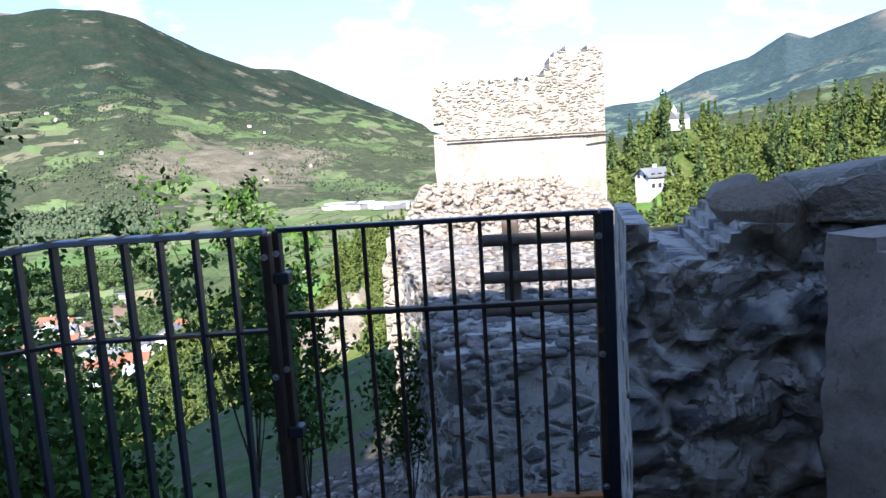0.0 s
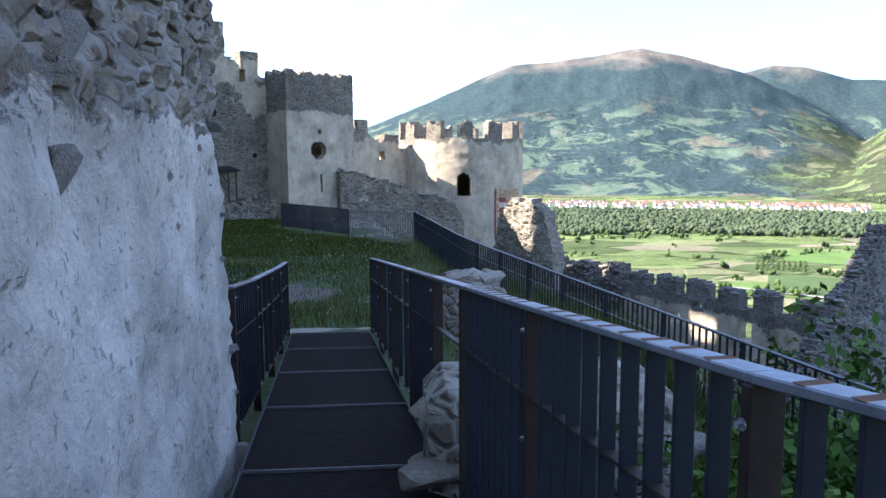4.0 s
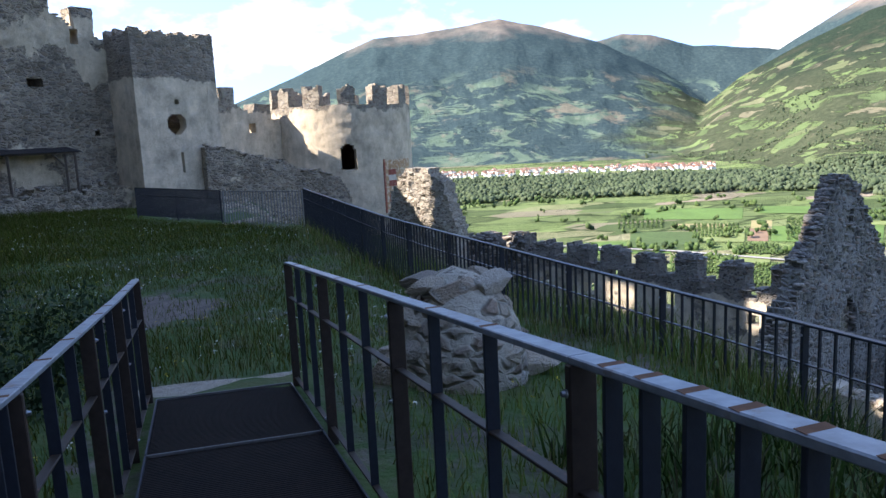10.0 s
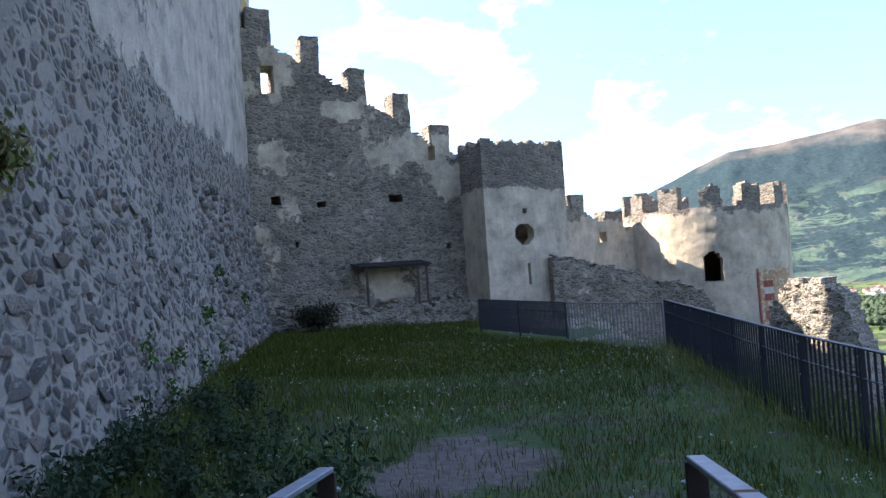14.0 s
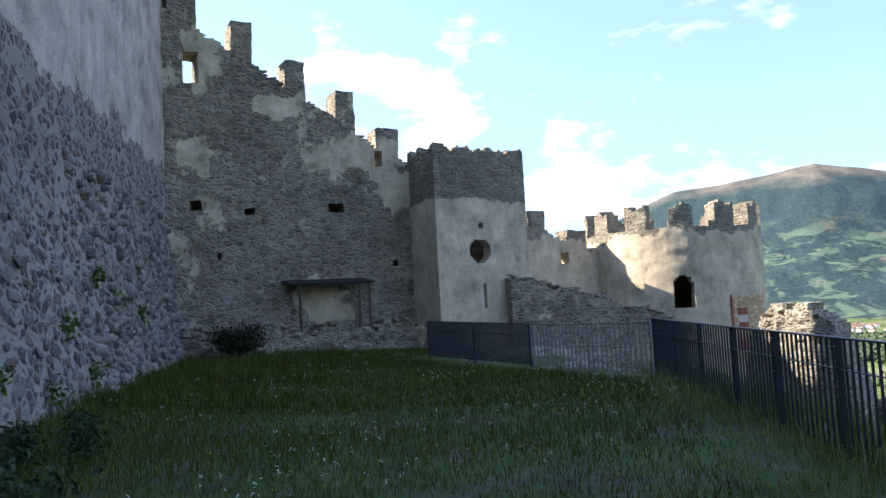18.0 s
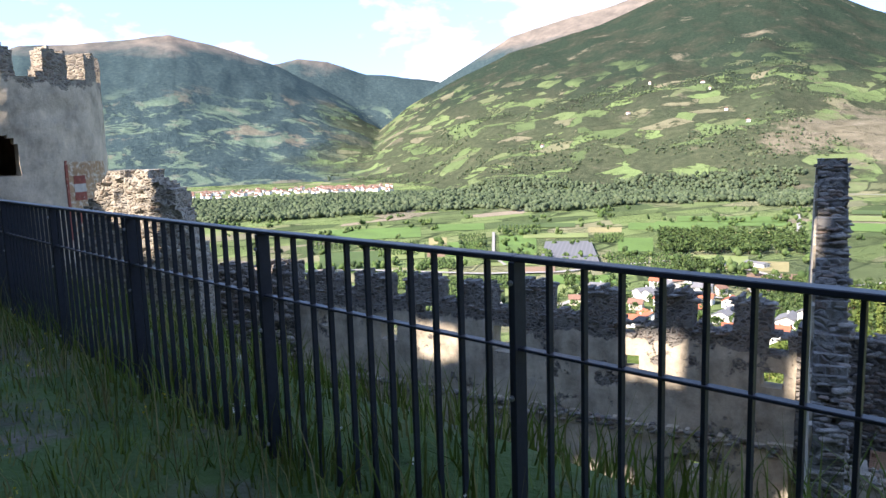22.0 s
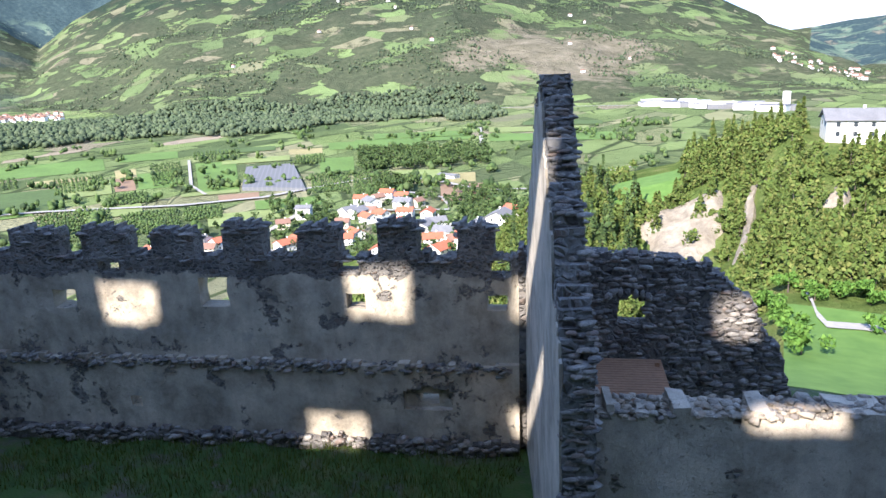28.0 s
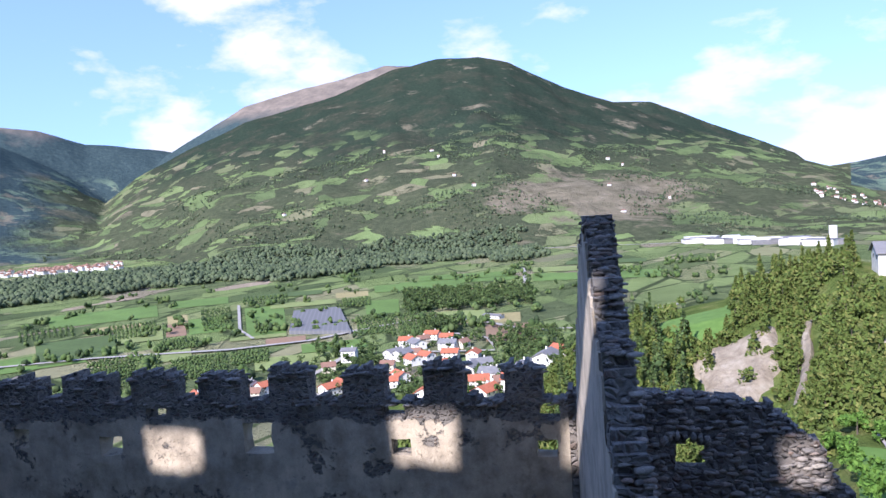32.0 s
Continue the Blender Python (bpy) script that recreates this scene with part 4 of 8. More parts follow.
# disc added inside the tower so its window looks dark
tower_floor = tagged(new("tower_floor"), "disc added inside the round tower to keep the sun out", "floor", kind="structure")
bm = bmesh.new()
bmesh.ops.create_cone(bm, cap_ends=True, segments=40, radius1=TR - 0.75, radius2=TR - 0.75, depth=0.2, matrix=Matrix.Translation((TC.x, TC.y, 1.7)))
part("planking", bm, M_TIMBER, tower_floor)

# remains of a painted coat of arms on the tower
def tower_patch(name, a0, a1, z0, z1, mat, label, lift, parent=None):
    vs, fs = [], []
    n = 8
    for i in range(n + 1):
        a = radians(a0 + (a1 - a0) * i / n)
        for z in (z0, z1):
            for rr4 in (TR + lift, TR - 0.05):
                vs.append((TC.x + rr4 * math.cos(a), TC.y + rr4 * math.sin(a), z))
    for i in range(n):
        b = i * 4
        fs += [(b, b + 4, b + 6, b + 2), (b + 2, b + 6, b + 7, b + 3), (b, b + 1, b + 5, b + 4)]
    fs += [(0, 2, 3, 1), (n * 4, n * 4 + 1, n * 4 + 3, n * 4 + 2)]
    return mesh_ob(name, vs, fs, mat, parent, label=label)


fresco = tagged(new("fresco"), "faded red, white and orange painted coat of arms on plaster", "mural", kind="structure")
M_FRED = plain("faded_red_paint", (0.42, 0.13, 0.09), 0.9, 0, 6, 0.4, 0.35, (0.55, 0.42, 0.30))
M_FWHITE = plain("faded_white_paint", (0.70, 0.62, 0.52), 0.9, 0, 6, 0.25)
M_FORANGE = plain("faded_orange_paint", (0.58, 0.36, 0.20), 0.9, 0, 5, 0.4, 0.45, (0.62, 0.52, 0.38))
tower_patch("ground_colour", 26, 58, -3.0, -0.35, M_FORANGE, "faded orange ground", 0.045, fresco)
for nm, z0, z1, mt in (("red_band", -1.15, -0.85, M_FRED), ("white_band", -1.45, -1.15, M_FWHITE), ("red_band", -1.75, -1.45, M_FRED), ("red_band", -2.6, -2.2, M_FRED)):
    tower_patch(nm, 29, 37, z0, z1, mt, "", 0.055, fresco)
tower_patch("border", 24.6, 26, -3.2, -0.3, M_FRED, "", 0.05, fresco)

# lower court: battlemented wall, gable wall, ruined wall beyond it
U, V = Vector((0.9435, 0.3316)), Vector((0.3316, -0.9435))
LW0 = Vector((-23.594, 19.129))     # where the gable meets the battlemented wall
LK = 1.2343


def lw(u, v=0.0):
    return LW0 + U * (u * LK) + V * (v * LK)


def lz(z):
    return -0.24 + (z + 0.14) * LK


def court_wall(name, a, b, base, inside, thick, mat, cell, height, rough, **more):
    """A wall of the lower court, drawn to the court's own measure."""
    return wall(name, a, b, lz(base), lambda u, z: inside(u / LK, (z + 0.24) / LK - 0.14), thick, mat, cell, height * LK, rough, **more)


# merlons of the court wall: from, to, top
MERS = [(-12.79, -11.62, -3.55), (-11.0, -9.9, -3.5), (-9.33, -8.25, -3.43), (-7.64, -6.74, -3.48), (-6.02, -5.13, -3.33), (-4.4, -3.55, -3.39), (-2.72, -1.93, -3.28), (-1.15, -0.40, -3.36)]
LW_HOLES = [(-10.06, -9.7, -5.2, -4.9), (-6.57, -6.12, -5.12, -4.52), (-8.84, -8.55, -4.38, -4.24), (-3.52, -3.2, -4.26, -4.12), (-3.33, -3.12, -5.1, -4.9), (-0.45, -0.22, -5.08, -4.86), (-0.38, -0.1, -4.38, -4.1), (-12.3, -12.05, -5.0, -4.7)]
FOOT_HOLES = [(-8.6, -8.3, -7.49, -7.25), (-1.92, -1.7, -7.24, -7.05)]


def lower_in(u, z):
    s = u - 14.6
    if any(rect(s, z, h[0] - 0.1, h[1] + 0.06, h[2] - 0.03, h[3] + 0.05) for h in LW_HOLES + FOOT_HOLES):
        return False
    for a, b, top in MERS:
        mid = (a + b) / 2
        if a < s < b and z < top + 0.05 * math.sin(s * 17) + 0.05 * math.sin(s * 43) - 0.25 * max(0.0, abs(s - mid) * 2 / (b - a) - 0.8):
            return True
    return z < -4.02 + 0.05 * math.sin(s * 2.1) + 0.06 * math.sin(s * 13.7)


wall_lower = court_wall("wall_lower", lw(0.1), lw(-13.1), -12.0, lambda u, z: lower_in(14.7 - u, z), 0.55, M_LOWER, 0.1, 8.8, 0.025, seed=51)
tagged(wall_lower, "battlemented rubble wall of the lower court, plaster flaking", "wall", kind="structure")


def foot_in(u, z):
    s = 0.1 - u
    if any(rect(s, z, *h) for h in FOOT_HOLES) or rect(s, z, -2.31, -1.3, -7.3, -6.88 + 0.1 * math.sin((s + 2.31) * 3.1)):
        return False
    return z < -6.32 + 0.05 * math.sin(u * 6) + 0.04 * math.sin(u * 19)


wall_lower_foot = court_wall("wall_lower_foot", lw(0.1, 0.16), lw(-13.1, 0.16), -12.0, foot_in, 0.19, M_LOWER, 0.1, 5.9, 0.03, seed=53)
tagged(wall_lower_foot, "thicker foot of the court wall with a stone ledge", "wall", kind="structure")
wall_lower_plinth = court_wall("wall_lower_plinth", lw(0.1, 0.36), lw(-13.1, 0.36), -12.0, lambda u, z: z < -7.98 + 0.05 * math.sin(u * 5) + 0.05 * math.sin(u * 17), 0.22, M_RUIN, 0.12, 4.4, 0.05, seed=54)
tagged(wall_lower_plinth, "rubble plinth along the foot of the court wall", "wall", kind="structure")
end_top = profile([(0, -3.95), (0.22, -3.95), (0.24, -3.36), (1.35, -3.4), (1.4, -4.15), (1.7, -4.2), (1.95, -3.75), (2.7, -3.47), (3.5, -3.62), (3.7, -3.95), (4.3, -3.9), (5.0, -3.65), (6.6, -3.7)])
wall_court_end = court_wall("wall_court_end", lw(-13.08, 0.12), lw(-19.6, 0.12), -12.0, lambda u, z: z < end_top(u) + 0.07 * math.sin(u * 13) + 0.05 * math.sin(u * 31) and not rect(u, z, 0.95, 1.25, -5.3, -4.95), 0.8, M_RUIN, 0.12, 8.9, 0.10, seed=55)
tagged(wall_court_end, "dark rubble end of the court wall with broken stumps", "wall", kind="structure")

# gable standing free on the court wall, its foot towards the yard
gab = profile([(-0.1, -4.4), (0.25, -3.9), (0.66, -2.82), (1.0, -2.5), (1.58, -1.95), (2.05, -1.45), (2.39, -1.05), (2.75, -0.66), (3.2, -0.5), (3.75, -0.52), (4.0, -0.85), (4.55, -1.42), (4.7, -1.75), (5.2, -1.95), (5.35, -2.5), (5.7, -2.8), (6.1, -3.1), (6.35, -3.5), (6.4, -7.0)])


def gable_u(v):
    return 0.27 + 0.1 * v


def gable_in(u, z):
    s = 6.4 - u / math.hypot(1, 0.1)
    if z < -3.1 and abs(s - 2.95) < 0.40 and -4.0 < z < -3.5 + 0.36 * math.cos((s - 2.95) * 3.6):
        return False
    if rect(s, z, 2.9, 3.12, -1.42, -1.2):
        return False
    return z < gab(s) + 0.07 * math.sin(s * 12) + 0.06 * math.sin(s * 29)


wall_gable = court_wall("wall_gable", lw(gable_u(6.4), 6.4), lw(gable_u(0), 0), -12.0, gable_in, 0.46, M_GABLE, 0.12, 11.8, 0.045, seed=61)
tagged(wall_gable, "pointed gable wall, plastered face and dark rubble edges", "wall", kind="structure")
gable_face = court_wall("plaster_face", lw(gable_u(6.3) - 0.03, 6.3), lw(gable_u(0.05) - 0.03, 0.05), -11.5, lambda u, z: z < gab(6.3 - u) - 0.22 + 0.12 * math.sin(u * 5.3) + 0.08 * math.sin(u * 14), 0.045, M_FACE, 0.14, 11.2, 0.012, parent=wall_gable, seed=63)
tagged(gable_face, "weathered pale lime plaster")
niche_back = court_wall("wall_niche_back", lw(gable_u(3.6) + 0.1, 3.6), lw(gable_u(2.3) + 0.1, 2.3), -4.2, lambda u, z: True, 0.12, M_BROKEN, 0.12, 1.2, 0.02, seed=62)
tagged(niche_back, "tan rubble at the back of the arched niche", "wall", kind="structure")


ruin_top = profile([(0, -3.9), (1.3, -3.92), (2.46, -3.97), (3.3, -4.1), (3.85, -4.33), (4.1, -4.6), (4.5, -5.0), (4.75, -5.55), (5.05, -6.0), (5.3, -6.9), (5.6, -7.4)])


def ruin_in(u, z):
    s = 5.6 - u
    if rect(s, z, 1.94, 2.52, -5.35, -4.87 + 0.06 * math.sin((s - 1.94) * 5.4)):
        return False
    return z < ruin_top(s) + 0.06 * math.sin(s * 9) + 0.05 * math.sin(s * 23)


wall_ruin = court_wall("wall_ruin", lw(5.7), lw(0.1), -12.0, ruin_in, 0.5, M_RUIN, 0.12, 8.2, 0.04, seed=71)
tagged(wall_ruin, "ruined dark rubble wall with a small framed window", "wall", kind="structure")
wall_cross = court_wall("wall_cross", lw(7.0, 6.0), lw(1.2, 6.0), -12.0, lambda u, z: z < -4.22 - 0.03 * u + 0.17 + 0.05 * math.sin(u * 7) + 0.05 * math.sin(u * 15), 0.6, M_CROSS, 0.12, 8.2, 0.035, seed=73)
tagged(wall_cross, "plastered cross wall with a worn stone top", "wall", kind="structure")

# broken wall end beyond the court
wall_fragment = wall("wall_fragment", (-34.9, 11.3), (-42.8, 5.0), -10.0, lambda u, z: u > 2.75 and z < float(np.interp(u, [0, 0.15, 0.5, 0.9, 1.3, 2.2, 2.9, 3.2, 3.6, 4.4, 5.3, 6.0, 6.5, 7.2, 8.2], [-4.0, -3.2, -3.2, -3.9, -3.4, -3.3, -2.9, -2.3, -1.1, -0.6, -0.57, -0.86, -2.1, -3.6, -5.0])) + 0.2 * math.sin(u * 6.1) + 0.12 * math.sin(u * 15), 0.9, M_BROKEN, 0.12, 9.4, 0.10, seed=81, stone=(2.2, 0.16, -9))
tagged(wall_fragment, "jagged broken wall end of pale rubble", "wall", kind="structure")

# pale tower wall across the gully
PT_L, PT_R = Vector((-2.0, 18.05)), Vector((2.2, 18.3))
pt = profile([(0, 2.5), (0.25, 2.75), (2.7, 2.8), (2.95, 3.1), (3.1, 3.35), (4.3, 3.4)])


def pale_in(u, z):
    s = 4.25 - u
    if s < 0.28 and z > 1.5 and z < 2.3 - 0.6 * math.sin(s * 8):
        return False
    return z < pt(s) + 0.05 * math.sin(s * 8) + 0.04 * math.sin(s * 21)


wall_pale = wall("wall_pale_tower", PT_R, PT_L, -9.0, pale_in, 1.0, M_PALE, 0.13, 12.6, 0.02, seed=91)
tagged(wall_pale, "sunlit pale plastered tower wall with a ragged rubble top", "tower", kind="structure")

# unseen walls added behind the start to close and shade the place
wall_return = wall("wall_return", (-2.1, 0.26), (-1.9, -6.4), -1.4, lambda u, z: True, 0.5, M_NEAR, 0.3, 7.0, 0.06, seed=101)
tagged(wall_return, "rough limewashed return wall behind the platform", "wall", kind="structure")
wall_back = wall("wall_back", (-5.0, -6.4), (9.0, -6.6), -1.4, lambda u, z: True, 0.6, M_NEAR, 0.4, 11.2, 0.06, seed=103)
tagged(wall_back, "unseen wall added behind the platform to cast its shade", "wall", kind="structure")

# rubble wall beside the gate, with a plastered return
wall_gate = wall("wall_gate", (2.6, 1.70), (-0.06, 1.98), -1.5, lambda u, z: z < 1.0 + 0.06 * math.sin(u * 7) + 0.05 * math.sin(u * 17) + 0.7 * max(0, 0.95 - u), 0.8, M_ROUGH, 0.03, 3.6, 0.03, seed=111, stone=(3.6, 0.085, -2))
wall_gate.data.polygons.foreach_set("use_smooth", [False] * len(wall_gate.data.polygons))
tagged(wall_gate, "dark rubble wall with a loose stone top beside the gate", "wall", kind="structure")
wall_pier = wall("wall_pier", (0.95, 0.55), (0.40, 1.70), -1.5, lambda u, z: z < 1.02 + 0.03 * math.sin(u * 5), 0.7, M_PIER, 0.035, 2.8, 0.03, seed=113, stone=(9.0, 0.018, -2))
tagged(wall_pier, "plastered wall pier with a brick at its top edge", "wall", kind="structure")
# thick ruined wall running out to the pale tower
ridge_top = profile([(0, -0.42), (0.4, -0.3), (3, -0.27), (6, -0.33), (9.8, -0.42)])
RIDGE_A, RIDGE_B = (-0.9, 5.3), (-2.75, 14.9)
wall_ridge = wall("wall_ridge", RIDGE_A, RIDGE_B, -7.0, lambda u, z: z < ridge_top(u), 2.5, M_ROUGH, 0.08, 7.2, 0.05, seed=121, stone=(2.6, 0.12, -9))
tagged(wall_ridge, "thick ruined wall with a worn rubble top", "wall", kind="structure")
wall_block = wall("wall_block", (-2.62, 13.4), (-2.6, 18.2), -8.0, lambda u, z: z < -0.45 and not (rect(u, z, 0.7, 1.25, -5.2, -3.1)), 2.0, M_PALE, 0.16, 7.6, 0.03, seed=125)
tagged(wall_block, "plastered block with a small arched doorway below the tower", "wall", kind="structure")

# ---- footbridge, fences and gate ----
def deck_z(x):
    return -1.06 + 0.112 * (x + 11.4) if x < -1.6 else 0.04


def boxmesh(name, lo, hi, mat, bevel=0.0):
    bm = bmesh.new()
    box(bm, lo, hi, bevel)
    me = bpy.data.meshes.new(name)
    bm.to_mesh(me)
    bm.free()
    me.materials.append(mat)
    return me


def hexbolt(mat):
    bm = bmesh.new()
    bmesh.ops.create_cone(bm, cap_ends=True, segments=6, radius1=0.0075, radius2=0.0062, depth=0.010)
    bmesh.ops.create_cone(bm, cap_ends=True, segments=12, radius1=0.0098, radius2=0.0098, depth=0.003, matrix=Matrix.Translation((0, 0, -0.005)))
    me = bpy.data.meshes.new("bolt")
    bm.to_mesh(me)
    bm.free()
    me.materials.append(mat)
    return me


ME_BOLT = hexbolt(M_BOLT)
M_WELD = plain("rust_weld", (0.17, 0.075, 0.035), 0.8, 0.1, 40, 0.4)


def fence(name, label, posts, height, mat, spacing=0.118, deep=0.02, mid=0.29, group="", bottom=False, rail_mat=None, side=1, bar_up=0.06, sparse=(), joints=()):
    """Flat-bar railing. posts: (x, y, top z) of each upright; bays between them carry top rail, middle rail and flat uprights."""
    top = thing(name, label, "fence", Matrix.Translation((posts[0][0], posts[0][1], posts[0][2] - height)), group)
    org = top.matrix_world.translation
    me_bar = boxmesh("bar", (-0.006, -deep, -height + bar_up), (0.006, deep, -0.01), mat, 0.0015)
    if rail_mat:
        bm = bmesh.new()
        bm.from_mesh(me_bar)
        box(bm, (-0.013, -0.0265, 0.0088), (0.010, 0.0262, 0.0100), 0.0005)
        bm.faces.ensure_lookup_table()
        for f in bm.faces:
            f.material_index = 1 if f.calc_center_median().z > 0 else 0
        bm.to_mesh(me_bar)
        bm.free()
        me_bar.materials.append(M_WELD)
    me_post = boxmesh("post", (-0.012, -0.032, -height - 0.12), (0.012, 0.032, -0.009), M_RUST if rail_mat else mat, 0.003)
    turn0 = None
    for i, (x, y, zt) in enumerate(posts):
        j = i if i < len(posts) - 1 else i - 1
        ang = math.atan2(posts[j + 1][1] - posts[j][1], posts[j + 1][0] - posts[j][0])
        m = Matrix.Translation(Vector((x, y, zt)) - org) @ Matrix.Rotation(ang, 4, "Z")
        p = shared("bar", me_bar, top, m) if i in joints else shared("post", me_post, top, m)
        for h in () if i in joints else (0.07, 0.42, 0.93):
            shared("bolt", ME_BOLT, p, Matrix.Translation((0, side * 0.041, -h * height / 1.05)) @ Matrix.Rotation(-side * math.pi / 2, 4, "X"))
        if i == len(posts) - 1:
            break
        a, b = Vector((x, y, zt)), Vector(posts[i + 1])
        n = dict(sparse)[i] if i in dict(sparse) else max(1, round((b - a).length / spacing))
        for kk in range(1, n):
            q = a.lerp(b, kk / n)
            shared("bar", me_bar, top, Matrix.Translation(q - org) @ Matrix.Rotation(ang, 4, "Z"))
        bm = bmesh.new()
        beam(bm, a - org, b - org, 0.055, 0.018, bevel=0.003)
        part("top_rail", bm, M_SCALE if rail_mat else mat, top)
        bm = bmesh.new()
        dz = Vector((0, 0, -mid))
        beam(bm, a - org + dz, b - org + dz, 0.034, 0.010, bevel=0.002)
        part("middle_rail", bm, rail_mat or mat, top)
        if bottom:
            bm = bmesh.new()
            dz = Vector((0, 0, -height + bar_up))
            beam(bm, a - org + dz, b - org + dz, 0.034, 0.012, bevel=0.002)
            part("bottom_rail", bm, M_RUST, top, "rust-stained bottom rail")
    return top


def rail_y(x):
    return 0.93 + (x + 11.41) * (1.65 - 0.93) / (11.41 - 2.2)


def rail_z(x):
    return 0.0 + (x + 11.41) * (1.03 / (11.41 - 2.2))


fence("bridge_railing", "dark flat-bar steel railing along the footbridge, rust on its top rail", [(x, rail_y(x), rail_z(x)) for x in (-11.41, -9.75, -8.05, -6.6, -5.4, -4.53, -3.4, -2.2)] + [(-1.70, 1.735, 1.085), (-1.10, 1.79, 1.085)], 1.05, M_STEEL, sparse=((0, 3), (1, 3), (2, 3), (4, 1), (7, 5), (8, 6)), joints=(8,), bottom=True, rail_mat=M_RUST, mid=0.29, group="footbridge railings", side=-1)
fence("bridge_railing", "dark flat-bar steel railing between footbridge and wall", [(-11.52, -0.27, -0.05), (-10.03, -0.17, 0.09), (-8.8, -0.09, 0.22), (-7.45, -0.01, 0.36), (-6.0, 0.09, 0.54)], 1.03, M_STEEL, sparse=((0, 3), (1, 3), (2, 3)), bottom=True, rail_mat=M_RUST, mid=0.33, group="footbridge railings", side=1)
YARD_POSTS = [(-27.7, 2.25, -0.47), (-26.1, 2.37, -0.47), (-24.5, 2.49, -0.46), (-22.95, 2.62, -0.46), (-21.45, 2.72, -0.45), (-19.9, 2.83, -0.44), (-18.35, 2.95, -0.43), (-16.9, 3.12, -0.42),
              (-15.35, 3.38, -0.43), (-13.85, 3.65, -0.44), (-12.4, 3.90, -0.45), (-10.95, 4.14, -0.45), (-9.5, 4.39, -0.45), (-8.05, 4.63, -0.45), (-6.6, 4.88, -0.45), (-5.2, 5.1, -0.45)]
fence("yard_fence", "long black steel bar fence on the edge of the grassy yard", YARD_POSTS, 1.12, M_STEEL, deep=0.0125, group="yard fences", side=-1)
fence("yard_fence", "short black steel bar fence before the bay tower", [(-34.67, -3.41, -0.5), (-33.05, -1.86, -0.55), (-31.42, -0.29, -0.6)], 1.1, M_STEEL, spacing=0.062, group="yard fences", side=1)
fence("wire_panel", "thin grey bar panel closing the gap between two fences", [(-31.3, -0.2, -0.62), (-29.5, 1.05, -0.6), (-27.8, 2.2, -0.55)], 1.1, plain("thin_grey_steel", (0.22, 0.22, 0.22), 0.5, 0.5), spacing=0.16, mid=0.5, group="yard fences", side=1)

# gate leaf
gate = thing("gate", "closed dark steel bar gate with an orange rusty bottom rail", "gate", Matrix.Translation((-1.07, 1.80, 0.22)))
gw, gh = 0.91, 0.865
me_gbar = boxmesh("gate_bar", (-0.006, -0.006, 0), (0.006, 0.006, gh), M_RUST, 0.002)
for kk in range(1, 11):
    shared("bar", me_gbar, gate, Matrix.Translation((kk * gw / 11, 0.004 * kk, 0)))
for nm, x in (("hinge_stile", 0.0), ("lock_stile", gw)):
    bm = bmesh.new()
    box(bm, (x - 0.010, -0.02 + 0.04 * x, -0.16 if x else -0.1), (x + 0.010, 0.02 + 0.04 * x, gh), 0.003)
    st = part(nm, bm, M_RUST, gate)
    for h in (0.06, 0.46, 0.8):
        shared("bolt", ME_BOLT, st, Matrix.Translation((x, -0.026 + 0.04 * x, h)) @ Matrix.Rotation(math.pi / 2, 4, "X"))
for nm, h, c in (("top_rail", gh, M_STEEL), ("middle_rail", gh - 0.25, M_RUST), ("bottom_rail", 0.02, plain("orange_rust", (0.36, 0.15, 0.05), 0.75, 0.1, 20, 0.5))):
    bm = bmesh.new()
    beam(bm, (0, 0, h), (gw, 0.04, h), 0.035, 0.014, bevel=0.002)
    part(nm, bm, c, gate)
bm = bmesh.new()
box(bm, (-0.014, -0.026, 0.71), (0.03, 0.02, 0.745), 0.004)
part("hinge", bm, M_STEEL, gate)
bm = bmesh.new()
box(bm, (-0.014, -0.026, 0.25), (0.03, 0.02, 0.285), 0.004)
part("hinge", bm, M_STEEL, gate)
gate_post = thing("gate_post", "dark steel post that the gate closes on", "post", Matrix.Translation((-0.135, 1.86, 0.0)))
bm = bmesh.new()
box(bm, (-0.02, -0.03, -0.1), (0.02, 0.03, 1.09), 0.004)
part("shaft", bm, M_STEEL, gate_post)
bm = bmesh.new()
box(bm, (-0.06, -0.06, -0.1), (0.06, 0.06, -0.085), 0.003)
part("foot_plate", bm, M_STEEL, gate_post)

# grating deck
k = Nodes("steel_grating", 0.9, 0.0)
k.b.inputs["Specular IOR Level"].default_value = 0.12
st = k.math("SINE", k.math("MULTIPLY", k.sep()[0], 210.0))
k.color(k.mix(k.ramp(st, (0.35, 0.0), (0.65, 1.0)), (0.006, 0.005, 0.005), k.ramp(k.noise(9, 6), (0.35, (0.018, 0.012, 0.011)), (0.65, (0.034, 0.022, 0.018)))))
k.bump(st, 0.7, 0.012)
M_GRID = k.m
footbridge = tagged(new("footbridge"), "brown steel grating footbridge sloping down to the grass", "footbridge", kind="structure")
xs = [-11.5, -9.9, -8.3, -6.75, -5.15, -3.6, -1.6]
